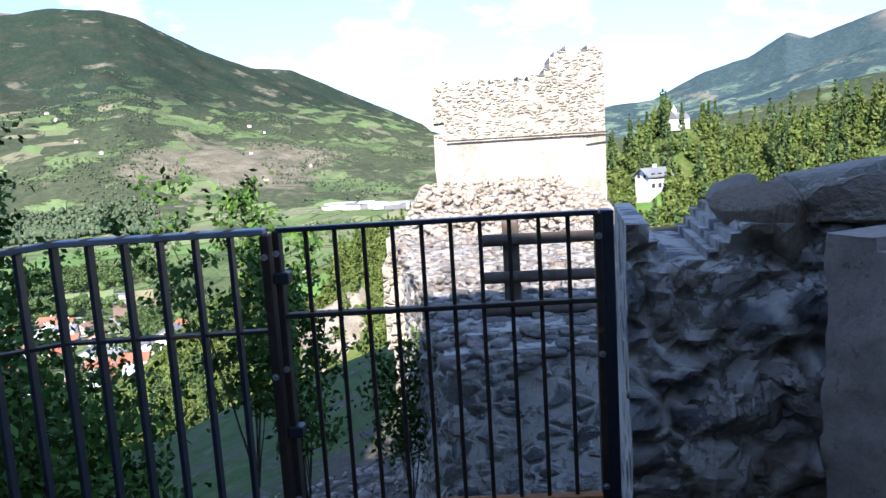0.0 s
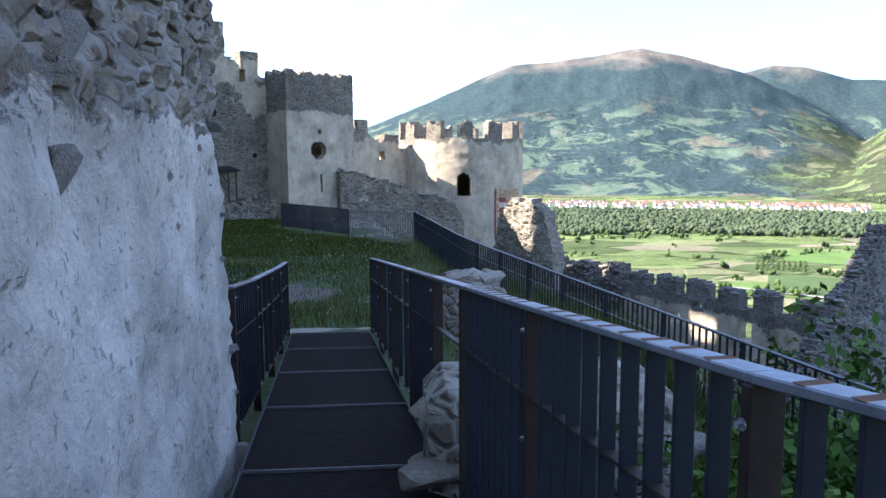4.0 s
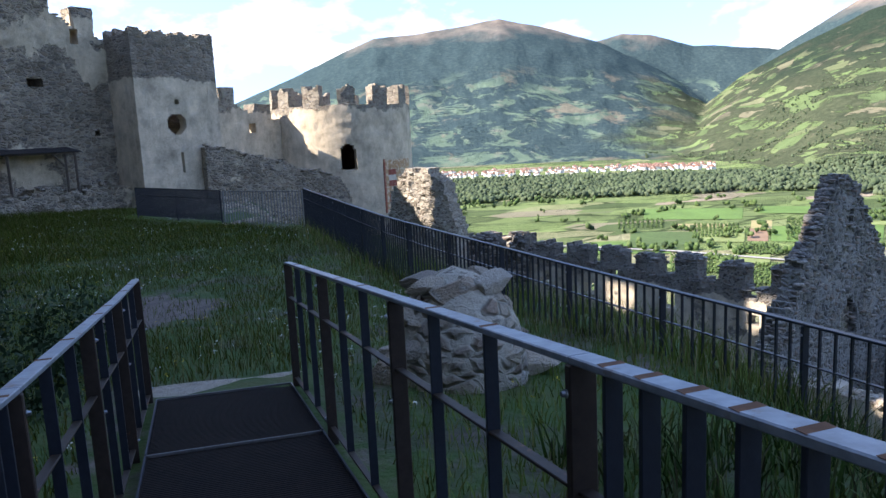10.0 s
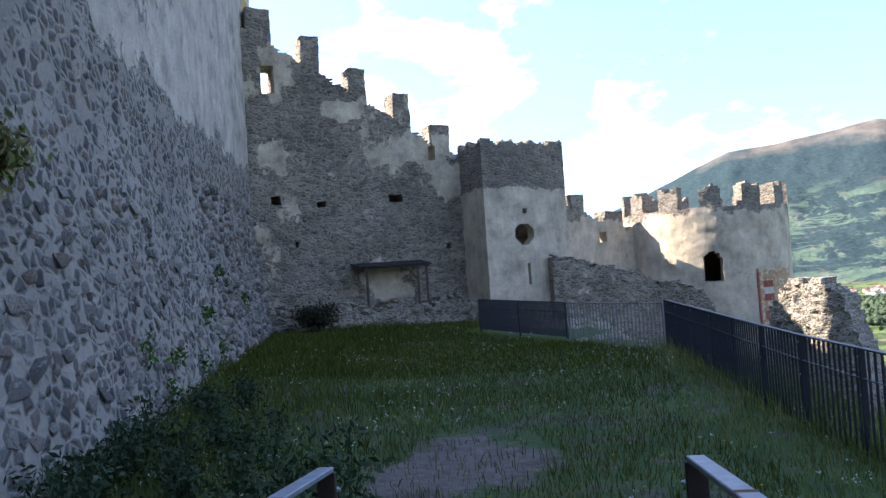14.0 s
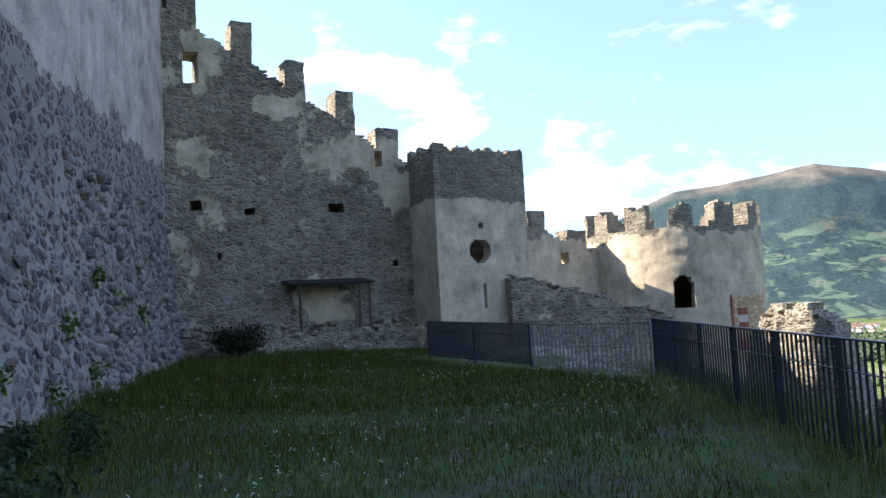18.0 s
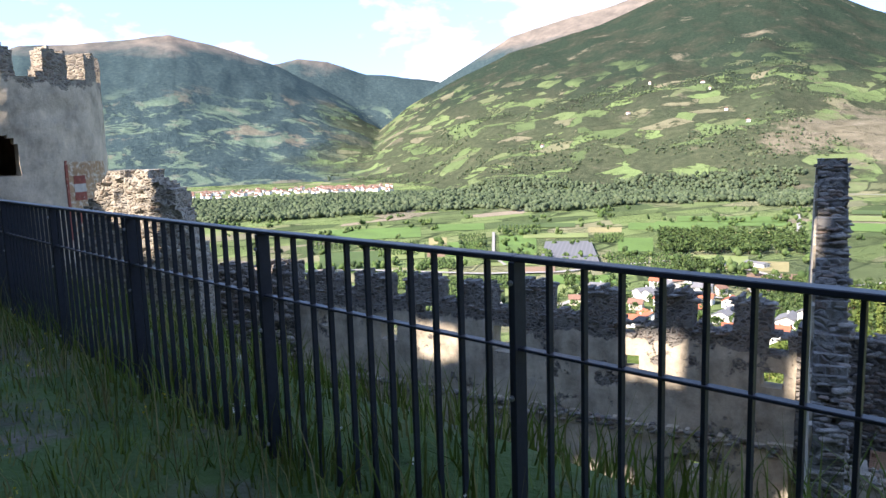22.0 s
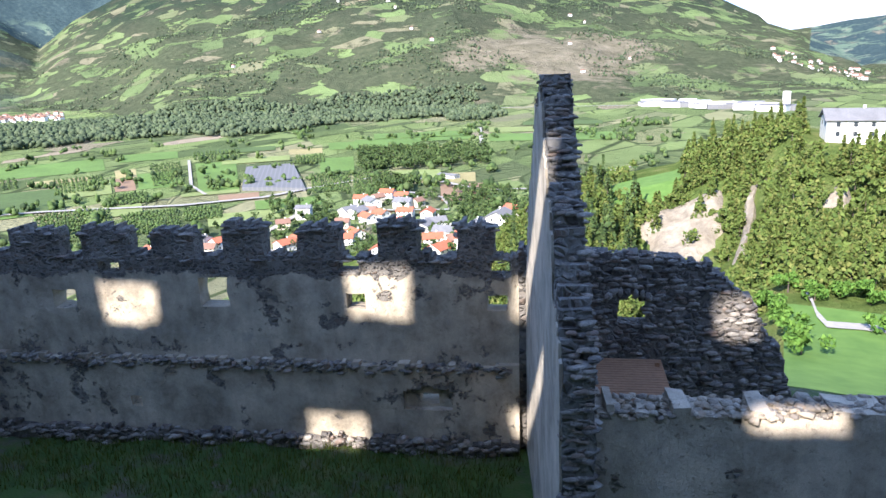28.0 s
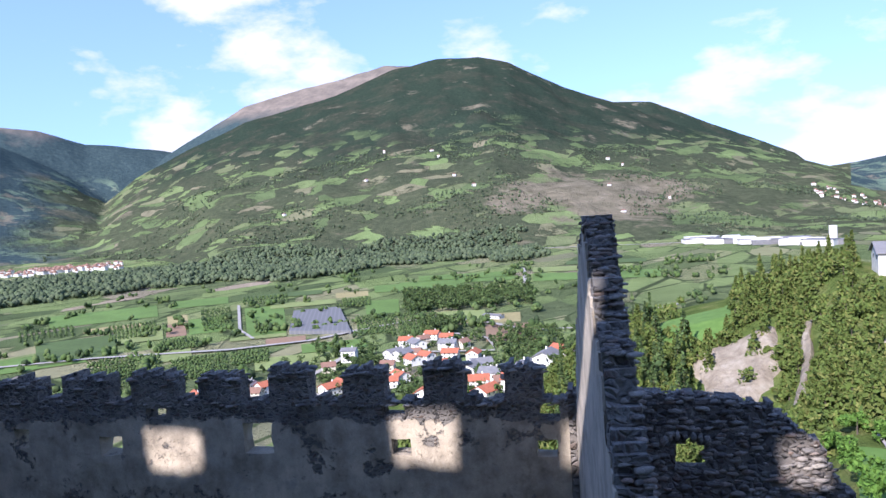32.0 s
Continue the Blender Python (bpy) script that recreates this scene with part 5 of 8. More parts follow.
for x0, x1 in zip(xs, xs[1:]):
    yl0, yl1 = (-0.20 + (x0 + 11.4) * 0.078), (-0.20 + (x1 + 11.4) * 0.078)
    yr0, yr1 = rail_y(x0) - 0.04, rail_y(x1) - 0.04
    z0, z1 = deck_z(x0), deck_z(x1) if x1 < -1.6 else 0.035
    g = 0.008
    v = [(x0 + g, yl0, z0), (x1 - g, yl1, z1), (x1 - g, yr1, z1), (x0 + g, yr0, z0)]
    pan = mesh_ob("grating", v + [(a, b, c - 0.03) for a, b, c in v], [(0, 1, 2, 3), (7, 6, 5, 4), (0, 4, 5, 1), (1, 5, 6, 2), (2, 6, 7, 3), (3, 7, 4, 0)], M_GRID, footbridge)
    for (ax, ay, az_), (bx, by, bz) in ((v[0], v[3]), (v[0], v[1]), (v[3], v[2])):
        bm = bmesh.new()
        beam(bm, (ax, ay, az_ + 0.004), (bx, by, bz + 0.004), 0.012, 0.03)
        part("edge_strip", bm, M_SEAM if ax == bx else M_STEEL, pan, "bright worn edge strip" if ax == bx else "")
    bm = bmesh.new()
    beam(bm, (v[0][0], v[0][1] + 0.1, z0 - 0.1), (v[1][0], v[1][1] + 0.1, z1 - 0.1), 0.06, 0.12)
    beam(bm, (v[3][0], v[3][1] - 0.1, z0 - 0.1), (v[2][0], v[2][1] - 0.1, z1 - 0.1), 0.06, 0.12)
    part("girder", bm, M_STEEL, pan)
for x0, x1, y0, y1 in ((-1.58, -0.3, -2.1, 0.2), (-1.58, -0.3, 0.22, 1.72), (-0.28, 0.6, -2.1, 0.2), (-0.28, 0.6, 0.22, 1.8)):
    bm = bmesh.new()
    box(bm, (x0, y0, 0.0), (x1, y1, 0.04), 0.004)
    part("grating", bm, M_GRID, footbridge)
# stone threshold at the lower end
threshold = wall("threshold", (-12.0, -0.5), (-11.95, 1.2), -1.4, lambda u, z: True, 0.5, M_STONE, 0.12, 0.3, 0.03, seed=131)
tagged(threshold, "pale stone threshold at the lower end of the bridge", "threshold", kind="structure")


# ---- stones ----
def rock(seed, sub=2, flat=0.7, knob=0.28):
    rng = random.Random(seed)
    bm = bmesh.new()
    bmesh.ops.create_icosphere(bm, subdivisions=sub, radius=0.5)
    o = Vector((rng.uniform(-9, 9), rng.uniform(-9, 9), rng.uniform(-9, 9)))
    cuts = []
    for _ in range(11):
        nv = Vector((rng.gauss(0, 1), rng.gauss(0, 1), rng.gauss(0, 1))).normalized()
        cuts.append((nv, rng.uniform(0.30, 0.46)))
    for v in bm.verts:
        p = v.co.copy()
        # squared-off lump
        q = Vector([math.copysign(abs(c) ** 0.72, c) for c in p])
        v.co = q * (1 + knob * noise.noise(p * 2.2 + o) + 0.6 * knob * noise.noise(p * 5 + o) + 0.35 * knob * noise.noise(p * 11 + o))
        for nv, lim in cuts:
            over = v.co.dot(nv) - lim
            if over > 0:
                v.co -= nv * over * 0.9
        v.co.z *= flat
    return bm


def rock_mesh(seed, mat, sub=2, flat=0.7, soft=False):
    bm = rock(seed, sub, flat)
    me = bpy.data.meshes.new("stone")
    bm.to_mesh(me)
    bm.free()
    me.materials.append(mat)
    me.polygons.foreach_set("use_smooth", [soft] * len(me.polygons))
    if soft:
        me.set_sharp_from_angle(angle=radians(32))
    return me


ROCKS = {m.name: [rock_mesh(i, m, 3, 0.55 + 0.08 * (i % 5)) for i in range(7)] for m in (M_STONE, M_DSTONE, M_WSTONE, M_PSTONE)}
PILE = [rock_mesh(60 + i, M_STONE, 3, 0.6 + 0.08 * (i % 4), True) for i in range(6)]
SMALL = {m.name: [rock_mesh(40 + i, m, 1, 0.6 + 0.08 * (i % 5)) for i in range(7)] for m in (M_STONE, M_DSTONE, M_WSTONE, M_PSTONE)}


def rock_soup(name, rows, mat, parent, label="", sub=1, kind="stuff"):
    """Many stones in one mesh. rows: place, size (3), turn about z, tilt."""
    base = []
    for i in range(6):
        bm = rock(80 + i, sub, 0.8)
        bm.verts.ensure_lookup_table()
        base.append((np.array([v.co[:] for v in bm.verts]), np.array([[v.index for v in f.verts] for f in bm.faces])))
        bm.free()
    vs, fs, n = [], [], 0
    for i, (p, s, rz, rx) in enumerate(rows):
        v, f = base[i % 6]
        m = np.array(Euler((rx, rx * 0.7, rz)).to_matrix())
        vs.append((v * np.array(s)) @ m.T + np.array(p))
        fs.append(f + n)
        n += len(v)
    V3, F3 = np.concatenate(vs), np.concatenate(fs)
    me = bpy.data.meshes.new(name)
    me.vertices.add(len(V3))
    me.vertices.foreach_set("co", V3.astype(np.float32).ravel())
    me.loops.add(F3.size)
    me.loops.foreach_set("vertex_index", F3.astype(np.int32).ravel())
    me.polygons.add(len(F3))
    me.polygons.foreach_set("loop_start", np.arange(0, F3.size, 3, dtype=np.int32))
    me.materials.append(mat)
    me.update(calc_edges=True)
    ob = new(name, me)
    if parent:
        ob.parent = parent
    return tagged(ob, label, kind=kind)


rnd = random.Random(7)
# dry-laid stone pier left standing beside the bridge
pile = thing("stone_pier", "broken stub of a mortared stone wall beside the footbridge", "stone wall", Matrix.Translation((-11.15, 2.3, -1.25)) @ Matrix.Diagonal((1.12, 1.12, 1.0, 1)))
for lay in range(5):
    w = 0.92 - 0.13 * lay
    d = 0.66 - 0.08 * lay
    ring = []
    nn = 9 if lay < 4 else 6
    for i in range(nn):
        a = i / nn * 2 * math.pi + lay * 0.5
        ring.append((w * 0.72 * math.cos(a), d * 0.8 * math.sin(a)))
    if lay == 4:
        ring.append((0, 0))
    for (x, y) in ring:
        s = rnd.uniform(0.30, 0.50) * (1 if lay < 3 else 0.8)
        m = Matrix.Translation((x * rnd.uniform(0.75, 1.05), y * rnd.uniform(0.75, 1.05), 0.06 + lay * 0.235 + rnd.uniform(-0.02, 0.02))) @ Euler((rnd.uniform(-0.15, 0.15), rnd.uniform(-0.15, 0.15), rnd.uniform(0, 6.28))).to_matrix().to_4x4() @ Matrix.Diagonal((s * 1.15, s * 0.85, s * 0.72, 1))
        shared("stone", rnd.choice(PILE), pile, m)
bm = bmesh.new()
bmesh.ops.create_icosphere(bm, subdivisions=3, radius=1.0, matrix=Matrix.Translation((0, 0, 0.3)) @ Matrix.Diagonal((0.68, 0.5, 0.82, 1)))
part("mortar_core", bm, M_BROKEN, pile)
# low wall stub that pokes through the railing gap
stub = thing("wall_stub", "low stub of mortared rubble under the bridge railing", "stone wall", Matrix.Translation((-4.98, 1.60, -1.28)))
for lay in range(7):
    for i in range(5):
        s = rnd.uniform(0.22, 0.36)
        m = Matrix.Translation((rnd.uniform(-0.34, 0.34), -0.28 + i * 0.3 + rnd.uniform(-0.06, 0.06), lay * 0.22)) @ Euler((0, 0, rnd.uniform(0, 6.28))).to_matrix().to_4x4() @ Matrix.Diagonal((s * 1.5, s * 1.1, s * 0.8, 1))
        shared("stone", rnd.choice(ROCKS[M_STONE.name]), stub, m)
bm = bmesh.new()
box(bm, (-0.35, -0.3, -0.6), (0.35, 1.0, 1.5), 0.1)
part("mortar_core", bm, M_BROKEN, stub)
# mass of rubble under the upper railing
wall_under = wall("wall_under_bridge", (-2.0, 1.95), (-5.2, 1.80), -4.5, lambda u, z: z < float(np.interp(u, [0, 1.0, 2.0, 3.2], [-0.3, -0.12, -0.1, -0.05])) + 0.09 * math.sin(u * 8), 0.36, M_RUIN, 0.1, 5.2, 0.07, seed=141)
tagged(wall_under, "rubble wall carrying the upper end of the footbridge", "wall", kind="structure")


def face_stones(parent, a, b, z0, z1, count, meshes, size, out=0.0, lean=None, seed=1, u_lim=None, gap=0.8):
    """Stones standing proud of a wall face, each an object of its own, laid without overlap."""
    rg = random.Random(seed)
    a, b = Vector(a), Vector(b)
    L = (b - a).length
    d = (b - a) / L
    n2 = Vector((-d.y, d.x))
    lo, hi = u_lim or (0, L)
    placed = []
    tries = 0
    while len(placed) < count and tries < count * 30:
        tries += 1
        u, z = rg.uniform(lo, hi), rg.uniform(z0, z1)
        s = rg.uniform(*size)
        if any(abs(u - q[0]) < (s + q[2]) * 0.62 * gap and abs(z - q[1]) < (s + q[2]) * 0.42 * gap for q in placed):
            continue
        placed.append((u, z, s))
        off = out + (lean(z) if lean else 0.0) - 0.06 * s
        p = a + d * u + n2 * off
        ang = math.atan2(d.y, d.x) + rg.uniform(-0.12, 0.12)
        m = Matrix.Translation((p.x, p.y, z)) @ Matrix.Rotation(ang, 4, "Z") @ Matrix.Rotation(rg.uniform(-0.25, 0.25), 4, "Y") @ Matrix.Diagonal((s * rg.uniform(1.0, 1.4), s * 0.5, s * rg.uniform(0.75, 1.05), 1))
        shared("stone", rg.choice(meshes), parent, m)
    return placed


def keep_lean(z):
    return 0.75 * max(0.0, 1 - (z + 2.2) / 5.4) ** 1.3


kd = (KP_B - KP_A).normalized()
u0 = (Vector((-25.0, -8.6)) - KP_A).dot(kd)
u1 = (Vector((-13.5, -4.7)) - KP_A).dot(kd)
face_stones(wall_keep, KP_A, KP_B, -1.5, 2.2, 300, SMALL[M_DSTONE.name], (0.16, 0.42), lean=keep_lean, seed=3, u_lim=(u0, u1))
rows = []
rg = random.Random(12)
for _ in range(1500):
    u = rg.uniform(0.5, u0) if rg.random() < 0.75 else rg.uniform(u1, (KP_B - KP_A).length)
    z = -1.8 + 5.2 * rg.random() ** 1.5
    q = KP_A + kd * u + Vector((-kd.y, kd.x)) * (keep_lean(z) - 0.03)
    s = rg.uniform(0.14, 0.36)
    rows.append(((q.x, q.y, z), (s * 1.2, s * 0.6, s), rg.uniform(0, 6.28), rg.uniform(-0.3, 0.3)))
rock_soup("rubble_facing", rows, M_DSTONE_J, wall_keep)
face_stones(wall_white, (-5.9, 0.06), (-2.1, 0.26), 1.5, 3.6, 300, ROCKS[M_PSTONE.name], (0.06, 0.19), seed=5, gap=0.62, out=-0.02)
face_stones(wall_white, (-5.9, 0.06), (-2.1, 0.26), -0.6, 1.4, 26, ROCKS[M_PSTONE.name], (0.08, 0.2), seed=6, out=-0.02)
face_stones(wall_white, (-5.9, -0.84), (-5.88, 0.10), -1.2, 3.4, 190, ROCKS[M_PSTONE.name], (0.06, 0.16), seed=7, gap=0.62, out=-0.02)
face_stones(wall_white, (-5.9, 0.06), (-4.9, 0.11), -1.0, 1.6, 80, ROCKS[M_PSTONE.name], (0.05, 0.13), seed=17, gap=0.8, out=-0.02)
face_stones(wall_gate, (2.6, 1.70), (-0.06, 1.98), -0.6, 0.9, 90, ROCKS[M_STONE.name], (0.04, 0.12), seed=8, out=-0.03, gap=1.0)
face_stones(wall_ridge, RIDGE_A, RIDGE_B, -2.8, -0.4, 90, ROCKS[M_DSTONE.name], (0.08, 0.26), seed=9, u_lim=(0, 7), out=-0.03)
face_stones(wall_ridge, (1.55, 5.78), RIDGE_A, -2.8, -0.4, 200, ROCKS[M_DSTONE.name], (0.06, 0.30), seed=19, out=-0.02)


def top_stones(parent, a, b, top, thick, count, mat, size, seed, kind_mesh=None):
    rg = random.Random(seed)
    a, b = Vector(a), Vector(b)
    L = (b - a).length
    d = (b - a) / L
    n2 = Vector((-d.y, d.x))
    rows = []
    for _ in range(count):
        u, w = rg.uniform(0, L), rg.uniform(0, thick)
        p = a + d * u - n2 * w
        s = rg.uniform(*size)
        rows.append(((p.x, p.y, top(u) + rg.uniform(-0.05, 0.03)), (s * 1.3, s, s * 0.6), rg.uniform(0, 6.28), rg.uniform(-0.3, 0.3)))
    return rock_soup("cap_stones", rows, mat, parent)


top_stones(wall_ridge, RIDGE_A, RIDGE_B, lambda u: ridge_top(u), 2.5, 3200, M_DSTONE_J, (0.04, 0.2), 15)
top_stones(wall_gate, (2.6, 1.70), (0.5, 1.92), lambda u: 1.0 + 0.7 * max(0, 0.95 - u), 0.8, 300, M_DSTONE_J, (0.05, 0.16), 16)
rg = random.Random(61)
for u, up, wide, high in ((2.26, 0.02, 0.16, 0.20), (1.95, 0.06, 0.36, 0.17), (1.62, 0.03, 0.20, 0.20), (1.38, 0.05, 0.28, 0.18), (1.1, 0.06, 0.26, 0.18), (0.80, 0.2, 0.30, 0.24), (0.45, 0.4, 0.3, 0.24)):
    for w in (0.12, 0.5):
        p = Vector((2.6, 1.70)) + Vector((-0.9945, 0.1047)) * u + Vector((0.1047, 0.9945)) * w
        m = Matrix.Translation((p.x, p.y, 1.02 + up)) @ Euler((rg.uniform(-0.1, 0.1), rg.uniform(-0.1, 0.1), rg.uniform(-0.3, 0.3))).to_matrix().to_4x4() @ Matrix.Diagonal((wide * 1.2, 0.3, high / 0.62, 1))
        shared("capstone", rg.choice(ROCKS[M_STONE.name]), wall_gate, m)
# loose stones along the tops of the ruined walls
top_stones(ledge_wall, (-41.3, -3.0), (-34.4, -11.2), lambda u: -0.62 + 0.16 * math.sin(u * 2.7), 0.9, 420, M_STONE_J, (0.08, 0.26), 31)
top_stones(wall_curtain, CW_A, CW_B, lambda u: cw_top(u) + 0.02, 1.1, 520, M_STONE_J, (0.08, 0.22), 32)
top_stones(wall_foot, (-42.95, 5.75), (-40.5, -1.1), lambda u: float(np.interp(u, [0, 0.5, 1.1, 1.9, 3.0, 3.4, 4.6, 5.8, 7.3], [-2.2, -1.2, -0.8, -0.6, -0.45, -0.1, 0.2, 0.55, 0.95])), 0.7, 260, M_STONE_J, (0.08, 0.24), 33)
top_stones(wall_curtain_low, C2_A, C2_B, lambda u: c2_top(u), 0.8, 220, M_STONE_J, (0.07, 0.2), 34)
# fallen stones on the bank below the broken wall
rows = []
for _ in range(900):
    x, y = rg.uniform(-40.0, -30.5), rg.uniform(-2.5, 4.5)
    if y < -0.1 - (x + 31.4) * 0.95 + 0.3 and x > -34.9:
        continue
    s = rg.uniform(0.08, 0.34)
    rows.append(((x, y, gz(x, y) + 0.02 * s), (s * 1.2, s, s * 0.7), rg.uniform(0, 6.28), rg.uniform(-0.3, 0.3)))
rock_soup("fallen_stones", rows, M_STONE_J, None, "fallen grey rubble on the bank behind the fence")
# limed boulders of a fallen wall along the bank below the fence
rg = random.Random(77)
for i in range(46):
    x = -25.0 + 17.5 * (i / 45) + rg.uniform(-0.25, 0.25)
    y = 5.15 + 0.02 * (x + 22) + rg.uniform(-0.3, 0.5) + (0.5 if x > -14 else 0.0)
    s_ = rg.uniform(0.4, 0.85) if x < -19 else rg.uniform(0.25, 0.6)
    boulder = thing("boulder", "pale limed boulder lying on the grassy bank", "boulder", Matrix.Translation((x, y, gz(x, y) + 0.12 * s_)), "bank boulders")
    shared("rock", rg.choice(ROCKS[M_PSTONE.name]), boulder, Euler((rg.uniform(-0.3, 0.3), rg.uniform(-0.3, 0.3), rg.uniform(0, 6.28))).to_matrix().to_4x4() @ Matrix.Diagonal((s_ * 1.3, s_, s_ * 1.15, 1)))
rows = []
for _ in range(2600):
    x, y = rg.uniform(-6.5, -0.9), rg.uniform(3.2, 15.0)
    s_ = 0.05 + 0.26 * rg.random() ** 2.2
    rows.append(((x, y, gz(x, y) + 0.02 * s_), (s_ * 1.2, s_, s_ * 0.7), rg.uniform(0, 6.28), rg.uniform(-0.3, 0.3)))
rock_soup("slope_rubble", rows, M_DSTONE_J, None, "dark rubble strewn over the shaded slope")
# rubble spill below the pale tower
rows = []
for _ in range(1500):
    y = rg.uniform(11.5, 18.0)
    x = rg.uniform(-2.3, 1.8)
    s = rg.uniform(0.06, 0.22)
    rows.append(((x, y, -0.52 + 0.13 * (y - 11.5) * (1 if x < 1 else 0.6) + rg.uniform(-0.05, 0.05)), (s * 1.2, s, s * 0.7), rg.uniform(0, 6.28), rg.uniform(-0.4, 0.4)))
rock_soup("rubble_heap", rows, M_WSTONE_J, None, "heap of pale fallen stones below the tower wall")
bm = bmesh.new()
vv = [bm.verts.new(v) for v in ((-2.4, 11.4, -0.6), (1.9, 11.4, -0.6), (1.9, 18.1, 0.05), (-2.4, 18.1, 0.3), (-2.4, 11.4, -2), (1.9, 11.4, -2), (1.9, 18.1, -2), (-2.4, 18.1, -2))]
for f in ((0, 1, 2, 3), (0, 4, 5, 1), (1, 5, 6, 2), (3, 7, 4, 0)):
    bm.faces.new([vv[i] for i in f])
me = bpy.data.meshes.new("rubble_bank")
bm.to_mesh(me)
me.materials.append(M_BROKEN)
tagged(new("rubble_bank", me), "sloping bank of mortar and rubble", "bank", kind="structure")
# merlon and ledge stones of the lower court
rows = []
for a, b, top in MERS:
    for _ in range(56):
        s = rg.uniform(0.12, 0.32)
        p = lw(rg.uniform(a, b), -rg.uniform(0.0, 0.45))
        rows.append(((p.x, p.y, lz(top - 0.04) - abs(rg.gauss(0, 0.13))), (s * 1.5, s, s * 0.45), rg.uniform(0.1, 0.6), rg.uniform(-0.08, 0.08)))
for _ in range(900):
    u = rg.uniform(-13.0, 0)
    s = rg.uniform(0.07, 0.22)
    p = lw(u, 0.14 + rg.uniform(-0.14, 0.06))
    rows.append(((p.x, p.y, lz(-6.34) + rg.uniform(-0.22, 0.05)), (s * 1.3, s, s * 0.7), rg.uniform(-0.2, 0.9), rg.uniform(-0.2, 0.2)))
for _ in range(700):
    u = rg.uniform(-13.0, 0)
    s = rg.uniform(0.10, 0.28)
    p = lw(u, 0.34 + rg.uniform(-0.16, 0.05))
    rows.append(((p.x, p.y, lz(-8.0) + rg.uniform(-0.5, 0.06)), (s * 1.4, s, s * 0.7), rg.uniform(-0.2, 0.9), rg.uniform(-0.2, 0.2)))
for _ in range(360):
    u = rg.uniform(-13.0, 0)
    s = rg.uniform(0.12, 0.28)
    p = lw(u, -rg.uniform(0.0, 0.45))
    rows.append(((p.x, p.y, lz(-4.06) + rg.uniform(-0.10, 0.02)), (s * 1.5, s, s * 0.45), rg.uniform(0.1, 0.6), rg.uniform(-0.1, 0.1)))
rock_soup("cap_stones", rows, M_DSTONE_J, wall_lower)
rows = []
for _ in range(1500):
    v = rg.uniform(0.1, 6.4)
    s = rg.uniform(0.10, 0.24)
    zt = gab(v)
    w = rg.uniform(0.07, 0.31)
    z = zt - rg.uniform(-0.03, 0.08)
    if v > 5.2:
        z = zt - rg.random() * 0.9
    if rg.random() < 0.35:
        w = 0.355
        z = zt - rg.random() ** 1.6 * 3.0
    p = lw(gable_u(v) + w, v)
    rows.append(((p.x, p.y, lz(z)), (s * 1.25, s, s * 0.5), rg.uniform(-0.3, 0.3) + 0.35, rg.uniform(-0.1, 0.1)))
for _ in range(420):
    s = rg.uniform(0.12, 0.28)
    v = 6.36 - rg.random() ** 2 * 0.2
    p = lw(gable_u(6.4) + rg.uniform(0.07, 0.31), v)
    rows.append(((p.x, p.y, lz(rg.uniform(-8.5, -3.4))), (s * 1.3, s, s * 0.5), rg.uniform(0.1, 0.6), rg.uniform(-0.1, 0.1)))
rock_soup("edge_stones", rows, M_DSTONE_J, wall_gable)
rows = []
for _ in range(900):
    u = rg.uniform(0.0, 6.4)
    z = rg.uniform(-9.0, end_top(u))
    s = rg.uniform(0.12, 0.42)
    p = lw(-13.08 - u, 0.12 + rg.uniform(-0.03, 0.03))
    rows.append(((p.x, p.y, lz(z)), (s * 1.3, s * 0.8, s * 0.7), rg.uniform(0.0, 0.7), rg.uniform(-0.15, 0.15)))
rock_soup("facing_stones", rows, M_DSTONE_J, wall_court_end)
rows = []
for _ in range(800):
    u = rg.uniform(0.9, 5.3)
    z = rg.uniform(-7.5, ruin_top(u))
    if 1.85 < u < 2.6 and -5.5 < z < -4.7:
        continue
    s = rg.uniform(0.10, 0.30)
    p = lw(u, rg.uniform(-0.04, 0.01))
    rows.append(((p.x, p.y, lz(z)), (s * 1.4, s * 0.8, s * 0.6), rg.uniform(0.1, 0.6), rg.uniform(-0.12, 0.12)))
for i in range(9):
    a = math.pi * (i + 0.5) / 9
    p = lw(2.23 - 0.42 * math.cos(a), 0.02)
    rows.append(((p.x, p.y, lz(-4.83 + 0.13 * math.sin(a))), (0.16, 0.2, 0.34), 0.34, 0.0))
rock_soup("facing_stones", rows, M_DSTONE_J, wall_ruin)
top_stones(wall_cross, lw(7.0, 6.0), lw(1.2, 6.0), lambda u: lz(-4.05 - 0.03 * u / LK), 0.6, 700, M_STONE_J, (0.06, 0.2), 19)
top_stones(wall_ruin, lw(5.7), lw(0.1), lambda u: lz(ruin_top(5.6 - u / LK)), 0.5, 260, M_DSTONE_J, (0.07, 0.18), 20)

# wooden platform in the ruined room
platform = thing("wooden_platform", "low square larch decking platform inside the ruined room", "platform", Matrix.Translation((0, 0, 0)))
P0 = lw(1.44, 1.95)
pd, pn = U, -V
for i in range(18):
    a = P0 + pn * (0.132 * i)
    bm = bmesh.new()
    beam(bm, (a.x, a.y, -7.56), (a.x + U.x * 1.78, a.y + U.y * 1.78, -7.56), 0.115, 0.028, bevel=0.003)
    part("board", bm, M_DECKING, platform)
for i in range(15):
    a = P0 + U * (0.065 + 0.118 * i) - pn * 0.085
    bm = bmesh.new()
    beam(bm, (a.x, a.y, -7.56), (a.x, a.y, -7.86), 0.10, 0.02, up=(U.x, U.y, 0))
    part("skirt_board", bm, M_DECKING, platform)
bm = bmesh.new()
